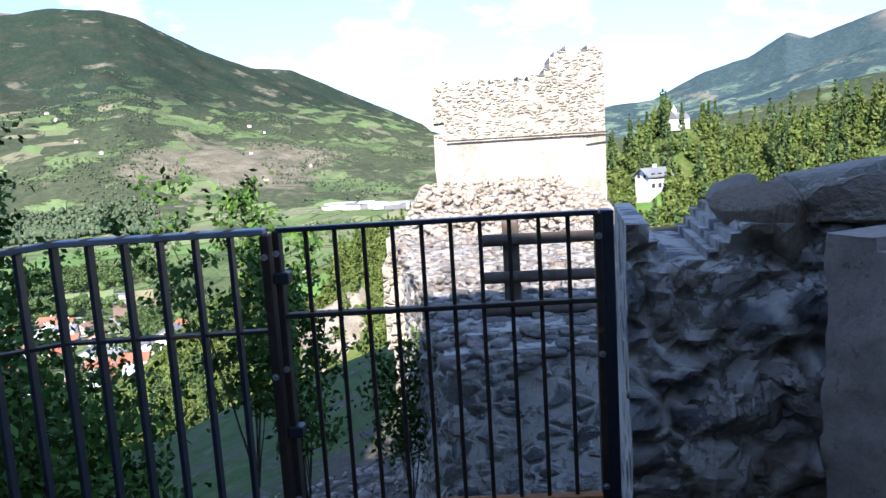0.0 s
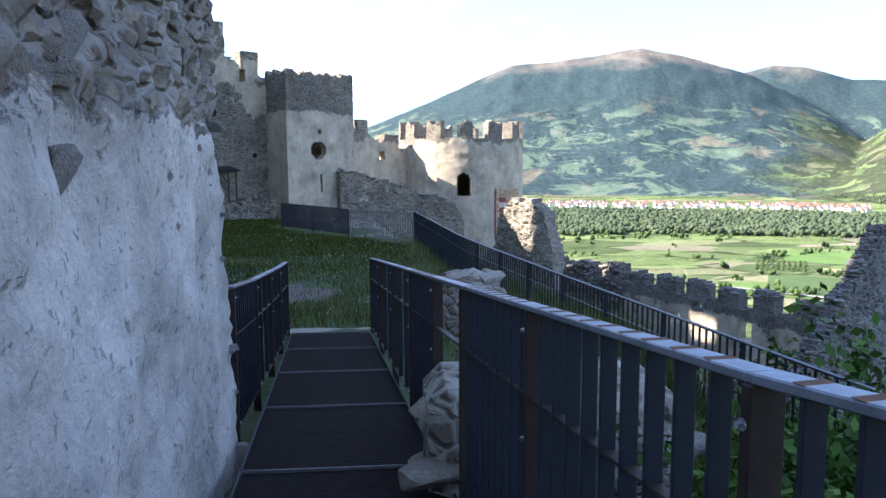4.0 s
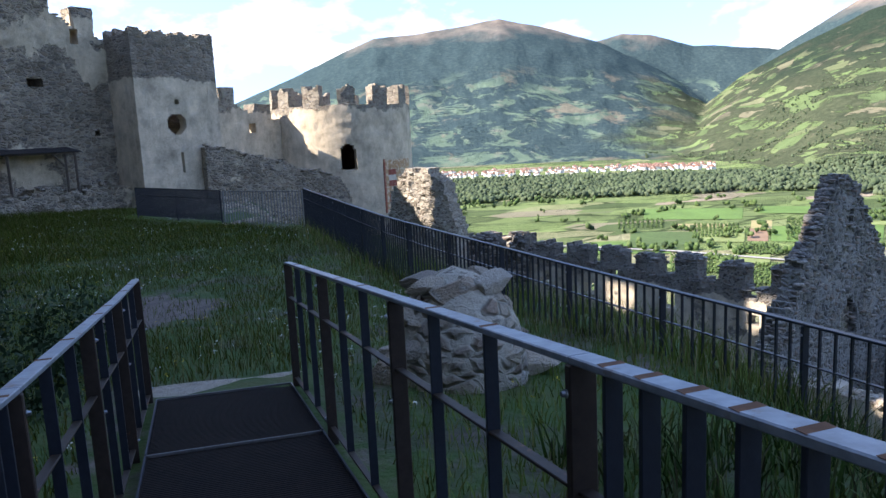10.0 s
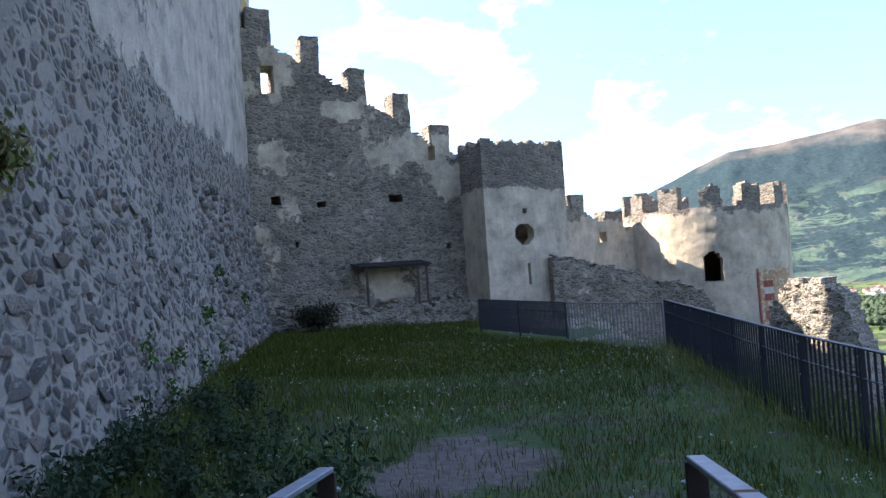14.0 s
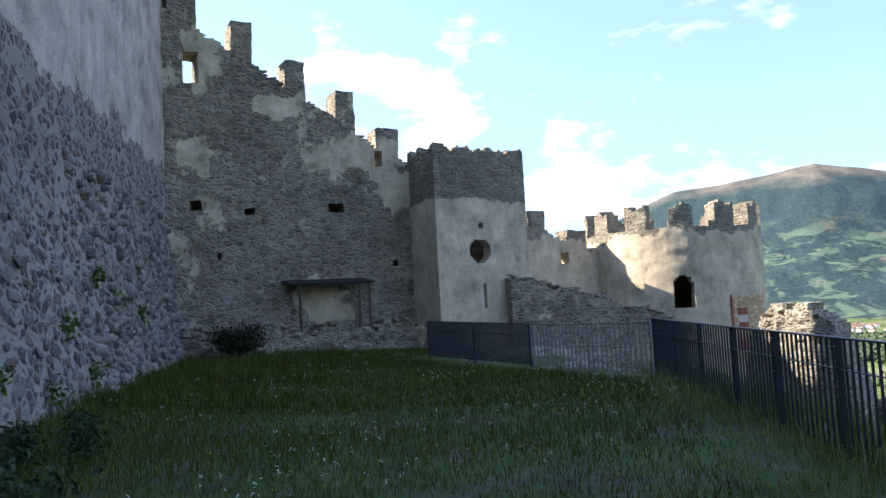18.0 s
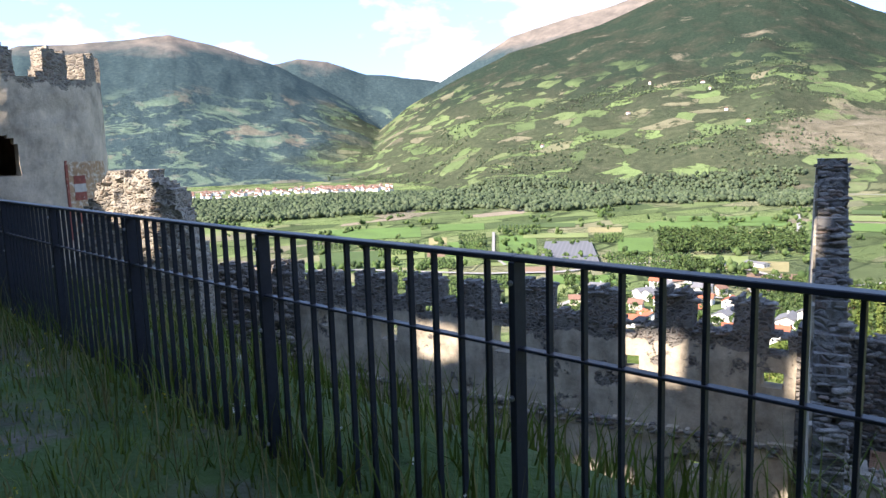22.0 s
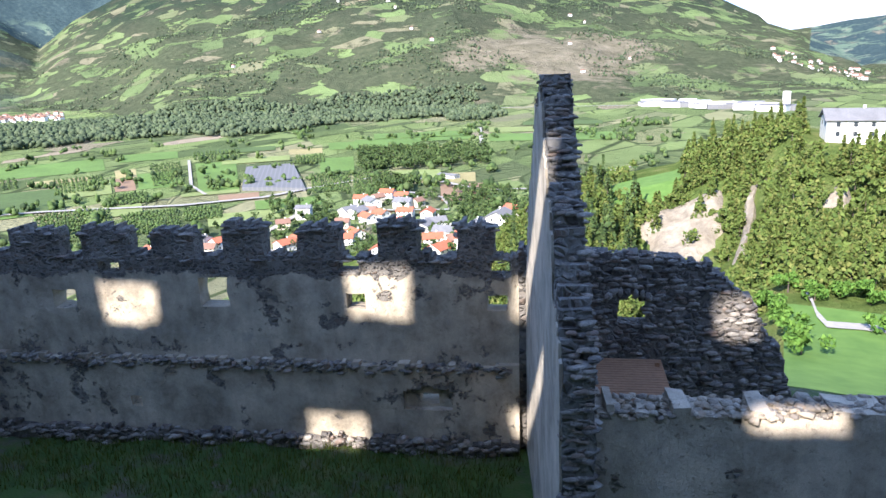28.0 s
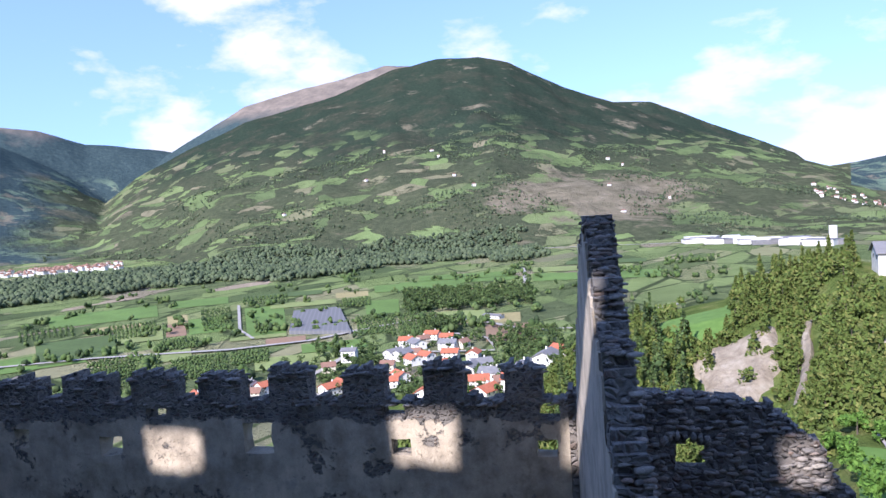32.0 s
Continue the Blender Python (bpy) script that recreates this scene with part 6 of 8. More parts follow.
for uu in (0.1, 1.65):
    for vv2 in (0.1, 1.9):
        a = P0 + U * uu + pn * vv2
        beam(bm, (a.x, a.y, -7.45), (a.x, a.y, -10.7), 0.1, 0.1, up=(1, 0, 0))
part("underframe", bm, M_DECKING, platform)

# lean-to against the curtain wall
shed = thing("lean_to", "small dark plank lean-to roof on posts against the curtain wall", "shelter", Matrix.Translation((-38.1, -7.3, -0.9)))
sd = Vector((-0.6, 0.8, 0))
sn = Vector((0.8, 0.6, 0))
M_TAR = plain("tarred_boards", (0.035, 0.03, 0.03), 0.9)
for i in range(12):
    bm = bmesh.new()
    c = sd * (-1.5 + i * 0.262)
    beam(bm, c + Vector((0, 0, 2.02 + 0.008 * (i % 3))) - sn * 1.0, c + sn * 0.35 + Vector((0, 0, 1.82)), 0.255, 0.035)
    part("roof_board", bm, M_TAR, shed)
for c in (-1.3, 0.9, 1.3):
    bm = bmesh.new()
    p = sd * c + sn * 0.2
    beam(bm, p + Vector((0, 0, 0.0)), p + Vector((0, 0, 1.85)), 0.09, 0.09, up=(1, 0, 0), bevel=0.01)
    part("post", bm, M_TIMBER, shed)
bm = bmesh.new()
beam(bm, sd * 0.9 + sn * 0.2 + Vector((0, 0, 1.2)), sd * 0.4 + sn * 0.2 + Vector((0, 0, 1.8)), 0.06, 0.06)
part("brace", bm, M_TIMBER, shed)
bm = bmesh.new()
beam(bm, sd * -1.45 + sn * 0.2 + Vector((0, 0, 1.8)), sd * 1.45 + sn * 0.2 + Vector((0, 0, 1.8)), 0.08, 0.1)
part("plate", bm, M_TIMBER, shed)

# post and rails on the ruined wall
rail_fence = thing("post_and_rail", "weathered round-pole railing on the ruined wall", "railing", Matrix.Translation((-0.36, 6.4, -0.2)))
bm = bmesh.new()
box(bm, (-0.075, -0.07, -0.1), (0.075, 0.07, 0.78), 0.012)
part("post", bm, M_TIMBER, rail_fence)
for zz, ln in ((0.62, 2.6), (0.28, 2.3), (-0.02, 2.0)):
    bm = bmesh.new()
    bmesh.ops.create_cone(bm, cap_ends=True, segments=10, radius1=0.055, radius2=0.045, depth=ln, matrix=Matrix.Translation((ln / 2 - 0.25, -0.10, zz)) @ Matrix.Rotation(math.pi / 2, 4, "Y"))
    part("rail", bm, M_TIMBER, rail_fence, smooth=True)
bm = bmesh.new()
box(bm, (1.9, -0.07, -0.5), (2.02, 0.05, 0.72), 0.012)
part("post", bm, M_TIMBER, rail_fence)
# iron ties across the pale tower wall
for i, (z0, x0, x1) in enumerate(((1.36, -1.7, 2.25), (1.25, 1.7, 2.3), (-0.3, -1.6, 2.25), (-0.4, 1.7, 2.3), (-1.3, 0.6, 2.2), (-1.75, 1.5, 2.2))):
    rod = thing("iron_tie", "thin rusty iron tie bar across the pale tower wall", "tie bar", Matrix.Translation((x0, 18.06 - 0.10 + 0.06 * (x0 + 2) / 4, z0)), "tower tie bars")
    bm = bmesh.new()
    beam(bm, (0, 0, 0), (x1 - x0, 0.06 * (x1 - x0), 0.05 * (i % 2)), 0.03, 0.035)
    part("bar", bm, M_RUST, rod)

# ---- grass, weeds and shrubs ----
# darker than the yard grass: the slope's shade is put into these colours
M_SHADEGRASS = leafy("shaded_weeds", [(0.03, 0.06, 0.014), (0.045, 0.085, 0.018), (0.06, 0.10, 0.025), (0.07, 0.065, 0.035)])
M_DARKLEAF = leafy("dark_bush_leaves", [(0.035, 0.04, 0.025), (0.05, 0.055, 0.03), (0.06, 0.045, 0.03)])
def blades(name, pts, heights, widths, mat, label, lean=0.35, seed=2):
    """Upright tapering blades, two triangles each."""
    r = np.random.RandomState(seed)
    n = len(pts)
    a = r.uniform(0, 2 * np.pi, n)
    side = np.stack([np.cos(a), np.sin(a), 0 * a], -1) * widths[:, None]
    tip = r.normal(0, lean, (n, 2)) * heights[:, None]
    mid = np.concatenate([pts[:, :2] + tip * 0.35, (pts[:, 2] + heights * 0.6)[:, None]], 1)
    top = np.concatenate([pts[:, :2] + tip, (pts[:, 2] + heights)[:, None]], 1)
    V3 = np.stack([pts - side, pts + side, mid + side * 0.6, mid - side * 0.6, top], 1).reshape(-1, 3)
    i = np.arange(n)[:, None] * 5
    quads = i + np.array([[0, 1, 2, 3]])
    tris = i + np.array([[3, 2, 4]])
    me = bpy.data.meshes.new(name)
    me.vertices.add(len(V3))
    me.vertices.foreach_set("co", V3.astype(np.float32).ravel())
    loops = np.concatenate([quads, tris], 1).ravel()
    me.loops.add(len(loops))
    me.loops.foreach_set("vertex_index", loops.astype(np.int32))
    me.polygons.add(2 * n)
    st = np.stack([np.arange(n) * 7, np.arange(n) * 7 + 4], 1).ravel()
    me.polygons.foreach_set("loop_start", st.astype(np.int32))
    me.materials.append(mat)
    me.update(calc_edges=True)
    return tagged(new(name, me), label, "grass", kind="stuff")


def leaf_cloud(name, centres, size, mat, parent=None, label="", seed=4, long=1.7):
    """Loose single leaves, a bent pair of triangles each."""
    r = np.random.RandomState(seed)
    n = len(centres)
    d = r.normal(0, 1, (n, 3))
    d /= np.linalg.norm(d, axis=1)[:, None]
    e = np.cross(d, r.normal(0, 1, (n, 3)))
    e /= np.linalg.norm(e, axis=1)[:, None] + 1e-9
    s = (size * r.uniform(0.6, 1.3, n))[:, None]
    V3 = np.stack([centres, centres + d * s * 0.5 * long + e * s * 0.5, centres + d * s * long, centres + d * s * 0.5 * long - e * s * 0.5], 1).reshape(-1, 3)
    q = np.arange(n)[:, None] * 4 + np.array([[0, 1, 2, 3]])
    me = bpy.data.meshes.new(name)
    me.vertices.add(len(V3))
    me.vertices.foreach_set("co", V3.astype(np.float32).ravel())
    me.loops.add(q.size)
    me.loops.foreach_set("vertex_index", q.astype(np.int32).ravel())
    me.polygons.add(n)
    me.polygons.foreach_set("loop_start", np.arange(0, q.size, 4, dtype=np.int32))
    me.materials.append(mat)
    me.update(calc_edges=True)
    ob = new(name, me)
    if parent:
        ob.parent = parent
    return tagged(ob, label) if label else ob


def yard_edge(x):
    return np.interp(-x, [-8, 5.2, 16.9, 27.7, 34.7], [5.5, 5.1, 3.12, 2.25, -3.4])


def keep_line(x):
    return -12.5 + (x + 36.4) * 0.3421


r8 = np.random.RandomState(8)


def scatter(n, x0, x1, y0, y1, keep_fn):
    x, y = r8.uniform(x0, x1, n), r8.uniform(y0, y1, n)
    ok = keep_fn(x, y)
    x, y = x[ok], y[ok]
    return np.stack([x, y, ground_height(x, y) - 0.01], -1)


def on_yard(x, y):
    bare = bare_patch(x, y) & (r8.uniform(0, 1, len(x)) > 0.16)
    bridge = (x > -12.0) & (y > -0.6 + (x + 11.4) * 0.078) & (y < 1.15 + (x + 11.4) * 0.078)
    return (y > keep_line(x) + 0.5) & (y < yard_edge(x) + 0.1) & ~bare & ~bridge & (x < -6.2) & (y < -3.1 - (x + 34.5) * 0.9 + 40)


p = scatter(230000, -40, -6, -13, 5.5, on_yard)
near = (p[:, 0] > -24)
h = r8.uniform(0.05, 0.16, len(p)) * (1 + 0.5 * wobble(p[:, 0], p[:, 1], 1.3, 3)) * (1.0 + 0.9 * smooth_step(-2.5, -5.5, p[:, 1] - 0.1 * p[:, 0] - 1.5))
# strip by the fence given the lighter blades, as if under more sky
skylit = p[:, 1] > yard_edge(p[:, 0]) - np.interp(p[:, 0], [-27, -17, -10, -6], [0.5, 1.2, 2.9, 3.4]) + 0.5 * wobble(p[:, 0], p[:, 1], 0.9, 27)
blades("fresh_grass", p[skylit], h[skylit] * 0.9, r8.uniform(0.003, 0.007, skylit.sum()), M_BANKGRASS, "yellow-green grass beside the fence", seed=12)
p, h, near = p[~skylit], h[~skylit], near[~skylit]
blades("grass", p, h, r8.uniform(0.003, 0.007, len(p)) * np.where(near, 1.0, 1.7), M_GRASS, "short green meadow grass over the yard")
p = scatter(9000, -30, -8, -1.5, 6.0, lambda x, y: np.abs(y - yard_edge(x) + 0.15) < 0.45)
blades("tall_grass", p, r8.uniform(0.15, 0.55, len(p)), r8.uniform(0.003, 0.006, len(p)), M_DRY, "tall dry grass along the fence", 0.22, 5)
p = scatter(7000, -26, -8, -1.0, 4.0, lambda x, y: (wobble(x, y, 0.9, 61) > 0.18) & on_yard(x, y))
blades("dry_grass", p, r8.uniform(0.08, 0.25, len(p)), r8.uniform(0.003, 0.005, len(p)), M_DRY, "straw-coloured grass among the green", 0.3, 6)
# steep bank outside the fence and under the bridge
p = scatter(60000, -34, -3, 0.5, 11, lambda x, y: (y > yard_edge(x) - 0.2 - 3.4 * (x > -6.5)) & (y < yard_edge(x) + 4.5) & (y > 2.2 + 0.0 * x))
blades("bank_grass", p, r8.uniform(0.10, 0.42, len(p)), r8.uniform(0.004, 0.009, len(p)), M_BANKGRASS, "rough grass on the steep bank", 0.3, 9)
p = scatter(30000, -36, -23, 8, 20, lambda x, y: (y > 16.0 + (x + 23.6) * 0.352 + 0.9 * wobble(x, y, 0.7, 17)) & (y < 18.8 + (x + 23.6) * 0.352))
blades("court_grass", p, r8.uniform(0.08, 0.3, len(p)), r8.uniform(0.006, 0.012, len(p)), M_GRASS, "grass along the foot of the court wall", 0.3, 10)
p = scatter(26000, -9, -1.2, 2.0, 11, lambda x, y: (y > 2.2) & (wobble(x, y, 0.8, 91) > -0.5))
blades("slope_weeds", p, r8.uniform(0.08, 0.35, len(p)), r8.uniform(0.005, 0.012, len(p)), M_SHADEGRASS, "weeds coloured dark for the shade on the slope below the bridge", 0.4, 19)
# flowers
p = scatter(2600, -36, -8, -9, 4, on_yard)
pick = wobble(p[:, 0], p[:, 1], 1.1, 71) > 0.12
c = np.repeat(p[pick], 5, 0) + r8.normal(0, 0.012, (pick.sum() * 5, 3)) + np.array([0, 0, 0.18])
leaf_cloud("white_flowers", c, 0.016, M_PETAL, label="small white yarrow flowers in the grass", seed=3, long=1.0)["kind"] = "stuff"
p = scatter(900, -30, -8, -8, 3, on_yard)
c = np.repeat(p, 4, 0) + r8.normal(0, 0.01, (len(p) * 4, 3)) + np.array([0, 0, 0.12])
leaf_cloud("yellow_flowers", c, 0.013, M_YELLOW, label="small yellow flowers in the grass", seed=5, long=1.0)["kind"] = "stuff"
# grey-green mugwort at the foot of the keep
r9 = np.random.RandomState(9)
for i in range(34):
    x = r9.uniform(-20.5, -9.5)
    y = min(keep_line(x) + r9.uniform(0.9, 2.9 + 1.2 * (x > -15)), -1.1)
    zz = gz(x, y)
    hh = r9.uniform(0.35, 0.8)
    weed = thing("mugwort", "grey-green mugwort plant at the foot of the keep", "weed", Matrix.Translation((x, y, zz)), "mugwort plants")
    for s_ in range(6):
        bm = bmesh.new()
        a = r9.uniform(0, 6.28)
        tip = Vector((math.cos(a) * 0.22 * hh, math.sin(a) * 0.22 * hh, hh * r9.uniform(0.7, 1.0)))
        beam(bm, (0, 0, -0.03), tip, 0.006, 0.006)
        part("stem", bm, M_WEED, weed)
    c = np.stack([r9.normal(0, 0.11 * hh / 0.5, 260), r9.normal(0, 0.11 * hh / 0.5, 260), r9.uniform(0.04, hh, 260)], -1)
    leaf_cloud("leaves", c, 0.035, M_WEED, weed, seed=100 + i, long=2.4)


def shrub(x, y, z, height, spread, stems, nleaf, leaf, seed, name="shrub", label="slender leafy shrub on the slope below the railing", trunk=0.016, mat=None):
    rg = random.Random(seed)
    sh = thing(name, label, "shrub", Matrix.Translation((x, y, z)))
    pts = []
    for s_ in range(stems):
        bm = bmesh.new()
        a = rg.uniform(0, 6.28)
        q = Vector((0, 0, -0.1))
        dirn = Vector((math.cos(a) * spread * 0.5, math.sin(a) * spread * 0.5, height)).normalized()
        w = trunk * rg.uniform(0.7, 1.2)
        L = height * rg.uniform(0.65, 1.0)
        steps = 9
        for k2 in range(steps):
            nd = (dirn + Vector((rg.uniform(-0.12, 0.12), rg.uniform(-0.12, 0.12), 0.03))).normalized()
            q2 = q + nd * L / steps
            beam(bm, q, q2, w, w)
            if k2 > 1:
                for _ in range(3):
                    b = rg.uniform(0, 6.28)
                    tw = q2 + Vector((math.cos(b), math.sin(b), rg.uniform(0.1, 0.9))) * rg.uniform(0.15, 0.5) * spread * (1.1 - 0.06 * k2)
                    beam(bm, q2, tw, w * 0.35, w * 0.35)
                    for _ in range(max(3, nleaf // (stems * steps * 3))):
                        f = rg.uniform(0.25, 1.1)
                        pts.append(q2.lerp(tw, f) + Vector((rg.gauss(0, 0.06), rg.gauss(0, 0.06), rg.gauss(0, 0.06))))
            q, dirn, w = q2, nd, w * 0.88
        part("stem", bm, M_BARK, sh)
    leaf_cloud("leaves", np.array([p[:] for p in pts]), leaf, mat or M_LEAF, sh, seed=seed)
    return sh


shrub(-3.3, 7.4, -2.3, 3.5, 1.3, 7, 5200, 0.053, 1)
shrub(-2.5, 6.6, -2.2, 2.9, 1.0, 5, 3000, 0.046, 2)
shrub(-5.1, 5.6, -1.9, 3.9, 1.4, 6, 4800, 0.053, 3)
shrub(-4.2, 4.4, -1.9, 2.5, 1.3, 6, 4400, 0.046, 4)
shrub(-3.2, 3.7, -1.6, 2.0, 1.3, 6, 4800, 0.043, 5)
shrub(-6.0, 6.8, -2.6, 3.3, 1.4, 6, 3600, 0.053, 6)
shrub(-1.7, 8.3, -3.0, 2.2, 1.1, 5, 2600, 0.046, 8)
shrub(-7.0, 7.3, -2.6, 1.9, 1.3, 6, 3200, 0.050, 9)
shrub(-4.6, 3.0, -1.5, 1.5, 1.5, 9, 5200, 0.045, 31)
shrub(-3.0, 2.9, -1.5, 1.3, 1.4, 9, 5200, 0.045, 32)
shrub(-5.8, 3.6, -1.9, 1.7, 1.6, 9, 4600, 0.045, 33)
shrub(-3.9, 5.4, -2.3, 2.2, 1.6, 9, 4600, 0.048, 35)
shrub(-7.2, 5.0, -2.2, 1.8, 1.6, 8, 3600, 0.048, 36)
for i, (x, y, hh) in enumerate(((-4.0, 3.6, 1.8), (-2.1, 5.6, 1.8))):
    shrub(x, y, gz(x, y), hh, 1.5, 9, 5200, 0.045, 50 + i)
shrub(-34.6, -9.4, -1.25, 1.0, 1.7, 16, 5200, 0.06, 10, "dark_bush", "dark dense bush at the foot of the curtain wall", mat=M_DARKLEAF)
# tufts growing out of the keep wall
for i, (u, z) in enumerate(((22.2, 2.1), (11.0, 0.9), (9.6, 0.5), (13.4, 0.0), (16.6, -0.6), (18.3, -0.3), (12.2, -0.9), (17.4, -1.1), (14.6, -1.0), (7.3, 0.2))):
    q = KP_A + kd * u + Vector((-kd.y, kd.x)) * (keep_lean(z) + 0.04)
    tuft = thing("wall_tuft", "dry tuft of weeds growing out of the keep wall" if i == 0 else "small green plant rooted in the keep wall", "weed", Matrix.Translation((q.x, q.y, z)), "wall plants")
    s_ = 0.15 if i == 0 else 0.11
    c = r9.normal(0, s_, (900 if i == 0 else 90, 3))
    leaf_cloud("leaves", c, 0.05, M_DRY if i == 0 else M_LEAF, tuft, seed=300 + i, long=2.6)

# ---- the country beyond ----
def polar(az, r):
    return CX - r * math.sin(radians(az)), CY + r * math.cos(radians(az))


def crowns(name, pts, sizes, tall, mat, label, seed=1, cone=False, clumps=4):
    """Woods seen from afar: each tree a few uneven clumps, or a spire of tiers."""
    r = np.random.RandomState(seed)
    bm = bmesh.new()
    bmesh.ops.create_icosphere(bm, subdivisions=1, radius=1.0)
    bm.verts.ensure_lookup_table()
    bv = np.array([v.co[:] for v in bm.verts])
    bf = np.array([[v.index for v in f.verts] for f in bm.faces])
    bm.free()
    if cone:
        nseg = 6
        a = np.arange(nseg) / nseg * 2 * np.pi
        bv = np.concatenate([np.stack([np.cos(a), np.sin(a), 0 * a - 0.5], -1), [[0, 0, 0.7]]])
        bf = np.array([[i, (i + 1) % nseg, nseg] for i in range(nseg)])
    n = len(pts)
    k2 = clumps
    P = np.repeat(np.asarray(pts), k2, 0)
    S = np.repeat(np.asarray(sizes), k2)
    T = np.repeat(np.asarray(tall), k2)
    lay = np.tile(np.arange(k2), n)
    if cone:
        f = (lay + 0.5) / k2
        cen = P + np.stack([0 * S, 0 * S, T * (0.15 + 0.8 * f)], -1)
        rad = S * (1.05 - 0.85 * f) * r.uniform(0.8, 1.2, len(P))
        sc = np.stack([rad, rad, T / k2 * 1.3], -1)
    else:
        cen = P + np.stack([r.normal(0, 0.42, len(P)) * S, r.normal(0, 0.42, len(P)) * S, T * (0.38 + 0.5 * r.uniform(0, 1, len(P)))], -1)
        rad = S * r.uniform(0.42, 0.75, len(P))
        sc = np.stack([rad, rad, rad * r.uniform(0.8, 1.3, len(P)) * np.maximum(1, T / S * 0.45)], -1)
    jit = 1 + r.normal(0, 0.16, (len(P), len(bv), 1))
    ang = r.uniform(0, 6.28, len(P))
    ca, sa2 = np.cos(ang)[:, None], np.sin(ang)[:, None]
    vx = bv[None, :, 0] * ca - bv[None, :, 1] * sa2
    vy = bv[None, :, 0] * sa2 + bv[None, :, 1] * ca
    V3 = np.stack([vx, vy, np.broadcast_to(bv[None, :, 2], vx.shape)], -1) * jit * sc[:, None, :] + cen[:, None, :]
    F3 = bf[None] + (np.arange(len(P)) * len(bv))[:, None, None]
    V3, F3 = V3.reshape(-1, 3), F3.reshape(-1, 3)
    me = bpy.data.meshes.new(name)
    me.vertices.add(len(V3))
    me.vertices.foreach_set("co", V3.astype(np.float32).ravel())
    me.loops.add(F3.size)
    me.loops.foreach_set("vertex_index", F3.astype(np.int32).ravel())
    me.polygons.add(len(F3))
    me.polygons.foreach_set("loop_start", np.arange(0, F3.size, 3, dtype=np.int32))
    me.materials.append(mat)
    me.update(calc_edges=True)
    return tagged(new(name, me), label, "trees", kind="stuff")


def foliage(name, pts, sizes, tall, mat, label, seed=1, cone=False, per=160, leaf=0.6):
    """Nearer woods: each tree a loose crown of small sprays round its limbs, ragged, with gaps."""
    r = np.random.RandomState(seed)
    n = len(pts)
    P, S, T = np.repeat(np.asarray(pts), per, 0), np.repeat(np.asarray(sizes), per), np.repeat(np.asarray(tall), per)
    if cone:
        f = r.uniform(0, 1, n * per) ** 1.3
        lay = np.round(f * 11) / 11 + r.normal(0, 0.02, n * per)
        a = r.randint(0, 7, n * per) * 0.9 + lay * 9 + r.normal(0, 0.22, n * per)
        rad = S * (1.02 - lay) * np.sqrt(r.uniform(0.02, 1, n * per)) * np.repeat(r.uniform(0.75, 1.25, n), per)
        cen = P + np.stack([rad * np.cos(a), rad * np.sin(a), T * (0.10 + 0.9 * lay) - 0.22 * rad], -1)
    else:
        k2 = 7
        lob = r.randint(0, k2, n * per)
        lc = np.stack([r.normal(0, 0.45, (n, k2)), r.normal(0, 0.45, (n, k2)), r.uniform(0.35, 0.85, (n, k2))], -1)
        c = lc[np.repeat(np.arange(n), per), lob]
        d = r.normal(0, 1, (n * per, 3))
        d *= (r.uniform(0.4, 1, n * per) ** 0.5 / np.linalg.norm(d, axis=1))[:, None]
        cen = P + np.stack([c[:, 0] * S, c[:, 1] * S, c[:, 2] * T], -1) + d * np.stack([S * 0.45, S * 0.45, np.minimum(S, T) * 0.38], -1)
    d = r.normal(0, 1, (n * per, 3)) + np.array([0, 0, -0.3])
    d /= np.linalg.norm(d, axis=1)[:, None]
    e = np.cross(d, r.normal(0, 1, (n * per, 3)))
    e /= np.linalg.norm(e, axis=1)[:, None] + 1e-9
    s2 = (leaf * r.uniform(0.55, 1.35, n * per))[:, None]
    V3 = np.stack([cen - d * s2, cen + e * s2 * 0.62, cen + d * s2, cen - e * s2 * 0.55], 1).reshape(-1, 3)
    # trunks
    tw = np.asarray(sizes)[:, None] * 0.06
    B = np.asarray(pts)
    H = B + np.stack([0 * B[:, 0], 0 * B[:, 0], np.asarray(tall) * 0.8], -1)
    ex = np.array([[1.0, 0, 0]]) * tw
    ey = np.array([[0, 1.0, 0]]) * tw
    V4 = np.concatenate([np.stack([B - ex, B + ex, H + ex * 0.3, H - ex * 0.3], 1), np.stack([B - ey, B + ey, H + ey * 0.3, H - ey * 0.3], 1)]).reshape(-1, 3)
    V3 = np.concatenate([V3, V4])
    q = np.arange(len(V3))
    me = bpy.data.meshes.new(name)
    me.vertices.add(len(V3))
    me.vertices.foreach_set("co", V3.astype(np.float32).ravel())
    me.loops.add(len(q))
    me.loops.foreach_set("vertex_index", q.astype(np.int32))
    me.polygons.add(len(q) // 4)
    me.polygons.foreach_set("loop_start", np.arange(0, len(q), 4, dtype=np.int32))
    me.materials.append(mat)
    me.materials.append(M_BARK)
    mi = np.zeros(len(q) // 4, np.int32)
    mi[n * per:] = 1
    me.polygons.foreach_set("material_index", mi)
    me.update(calc_edges=True)
    return tagged(new(name, me), label, "trees", kind="stuff")


def ring_points(n, az0, az1, r0, r1, keep_fn=None, seed=1):
    r = np.random.RandomState(seed)
    az = r.uniform(az0, az1, n)
    rr2 = np.sqrt(r.uniform(r0 * r0, r1 * r1, n))
    x, y = CX - rr2 * np.sin(np.radians(az)), CY + rr2 * np.cos(np.radians(az))
    if keep_fn is not None:
        ok = keep_fn(x, y, az, rr2)
        x, y = x[ok], y[ok]
    return np.stack([x, y, land(x, y) - 0.5], -1)


rt = np.random.RandomState(21)
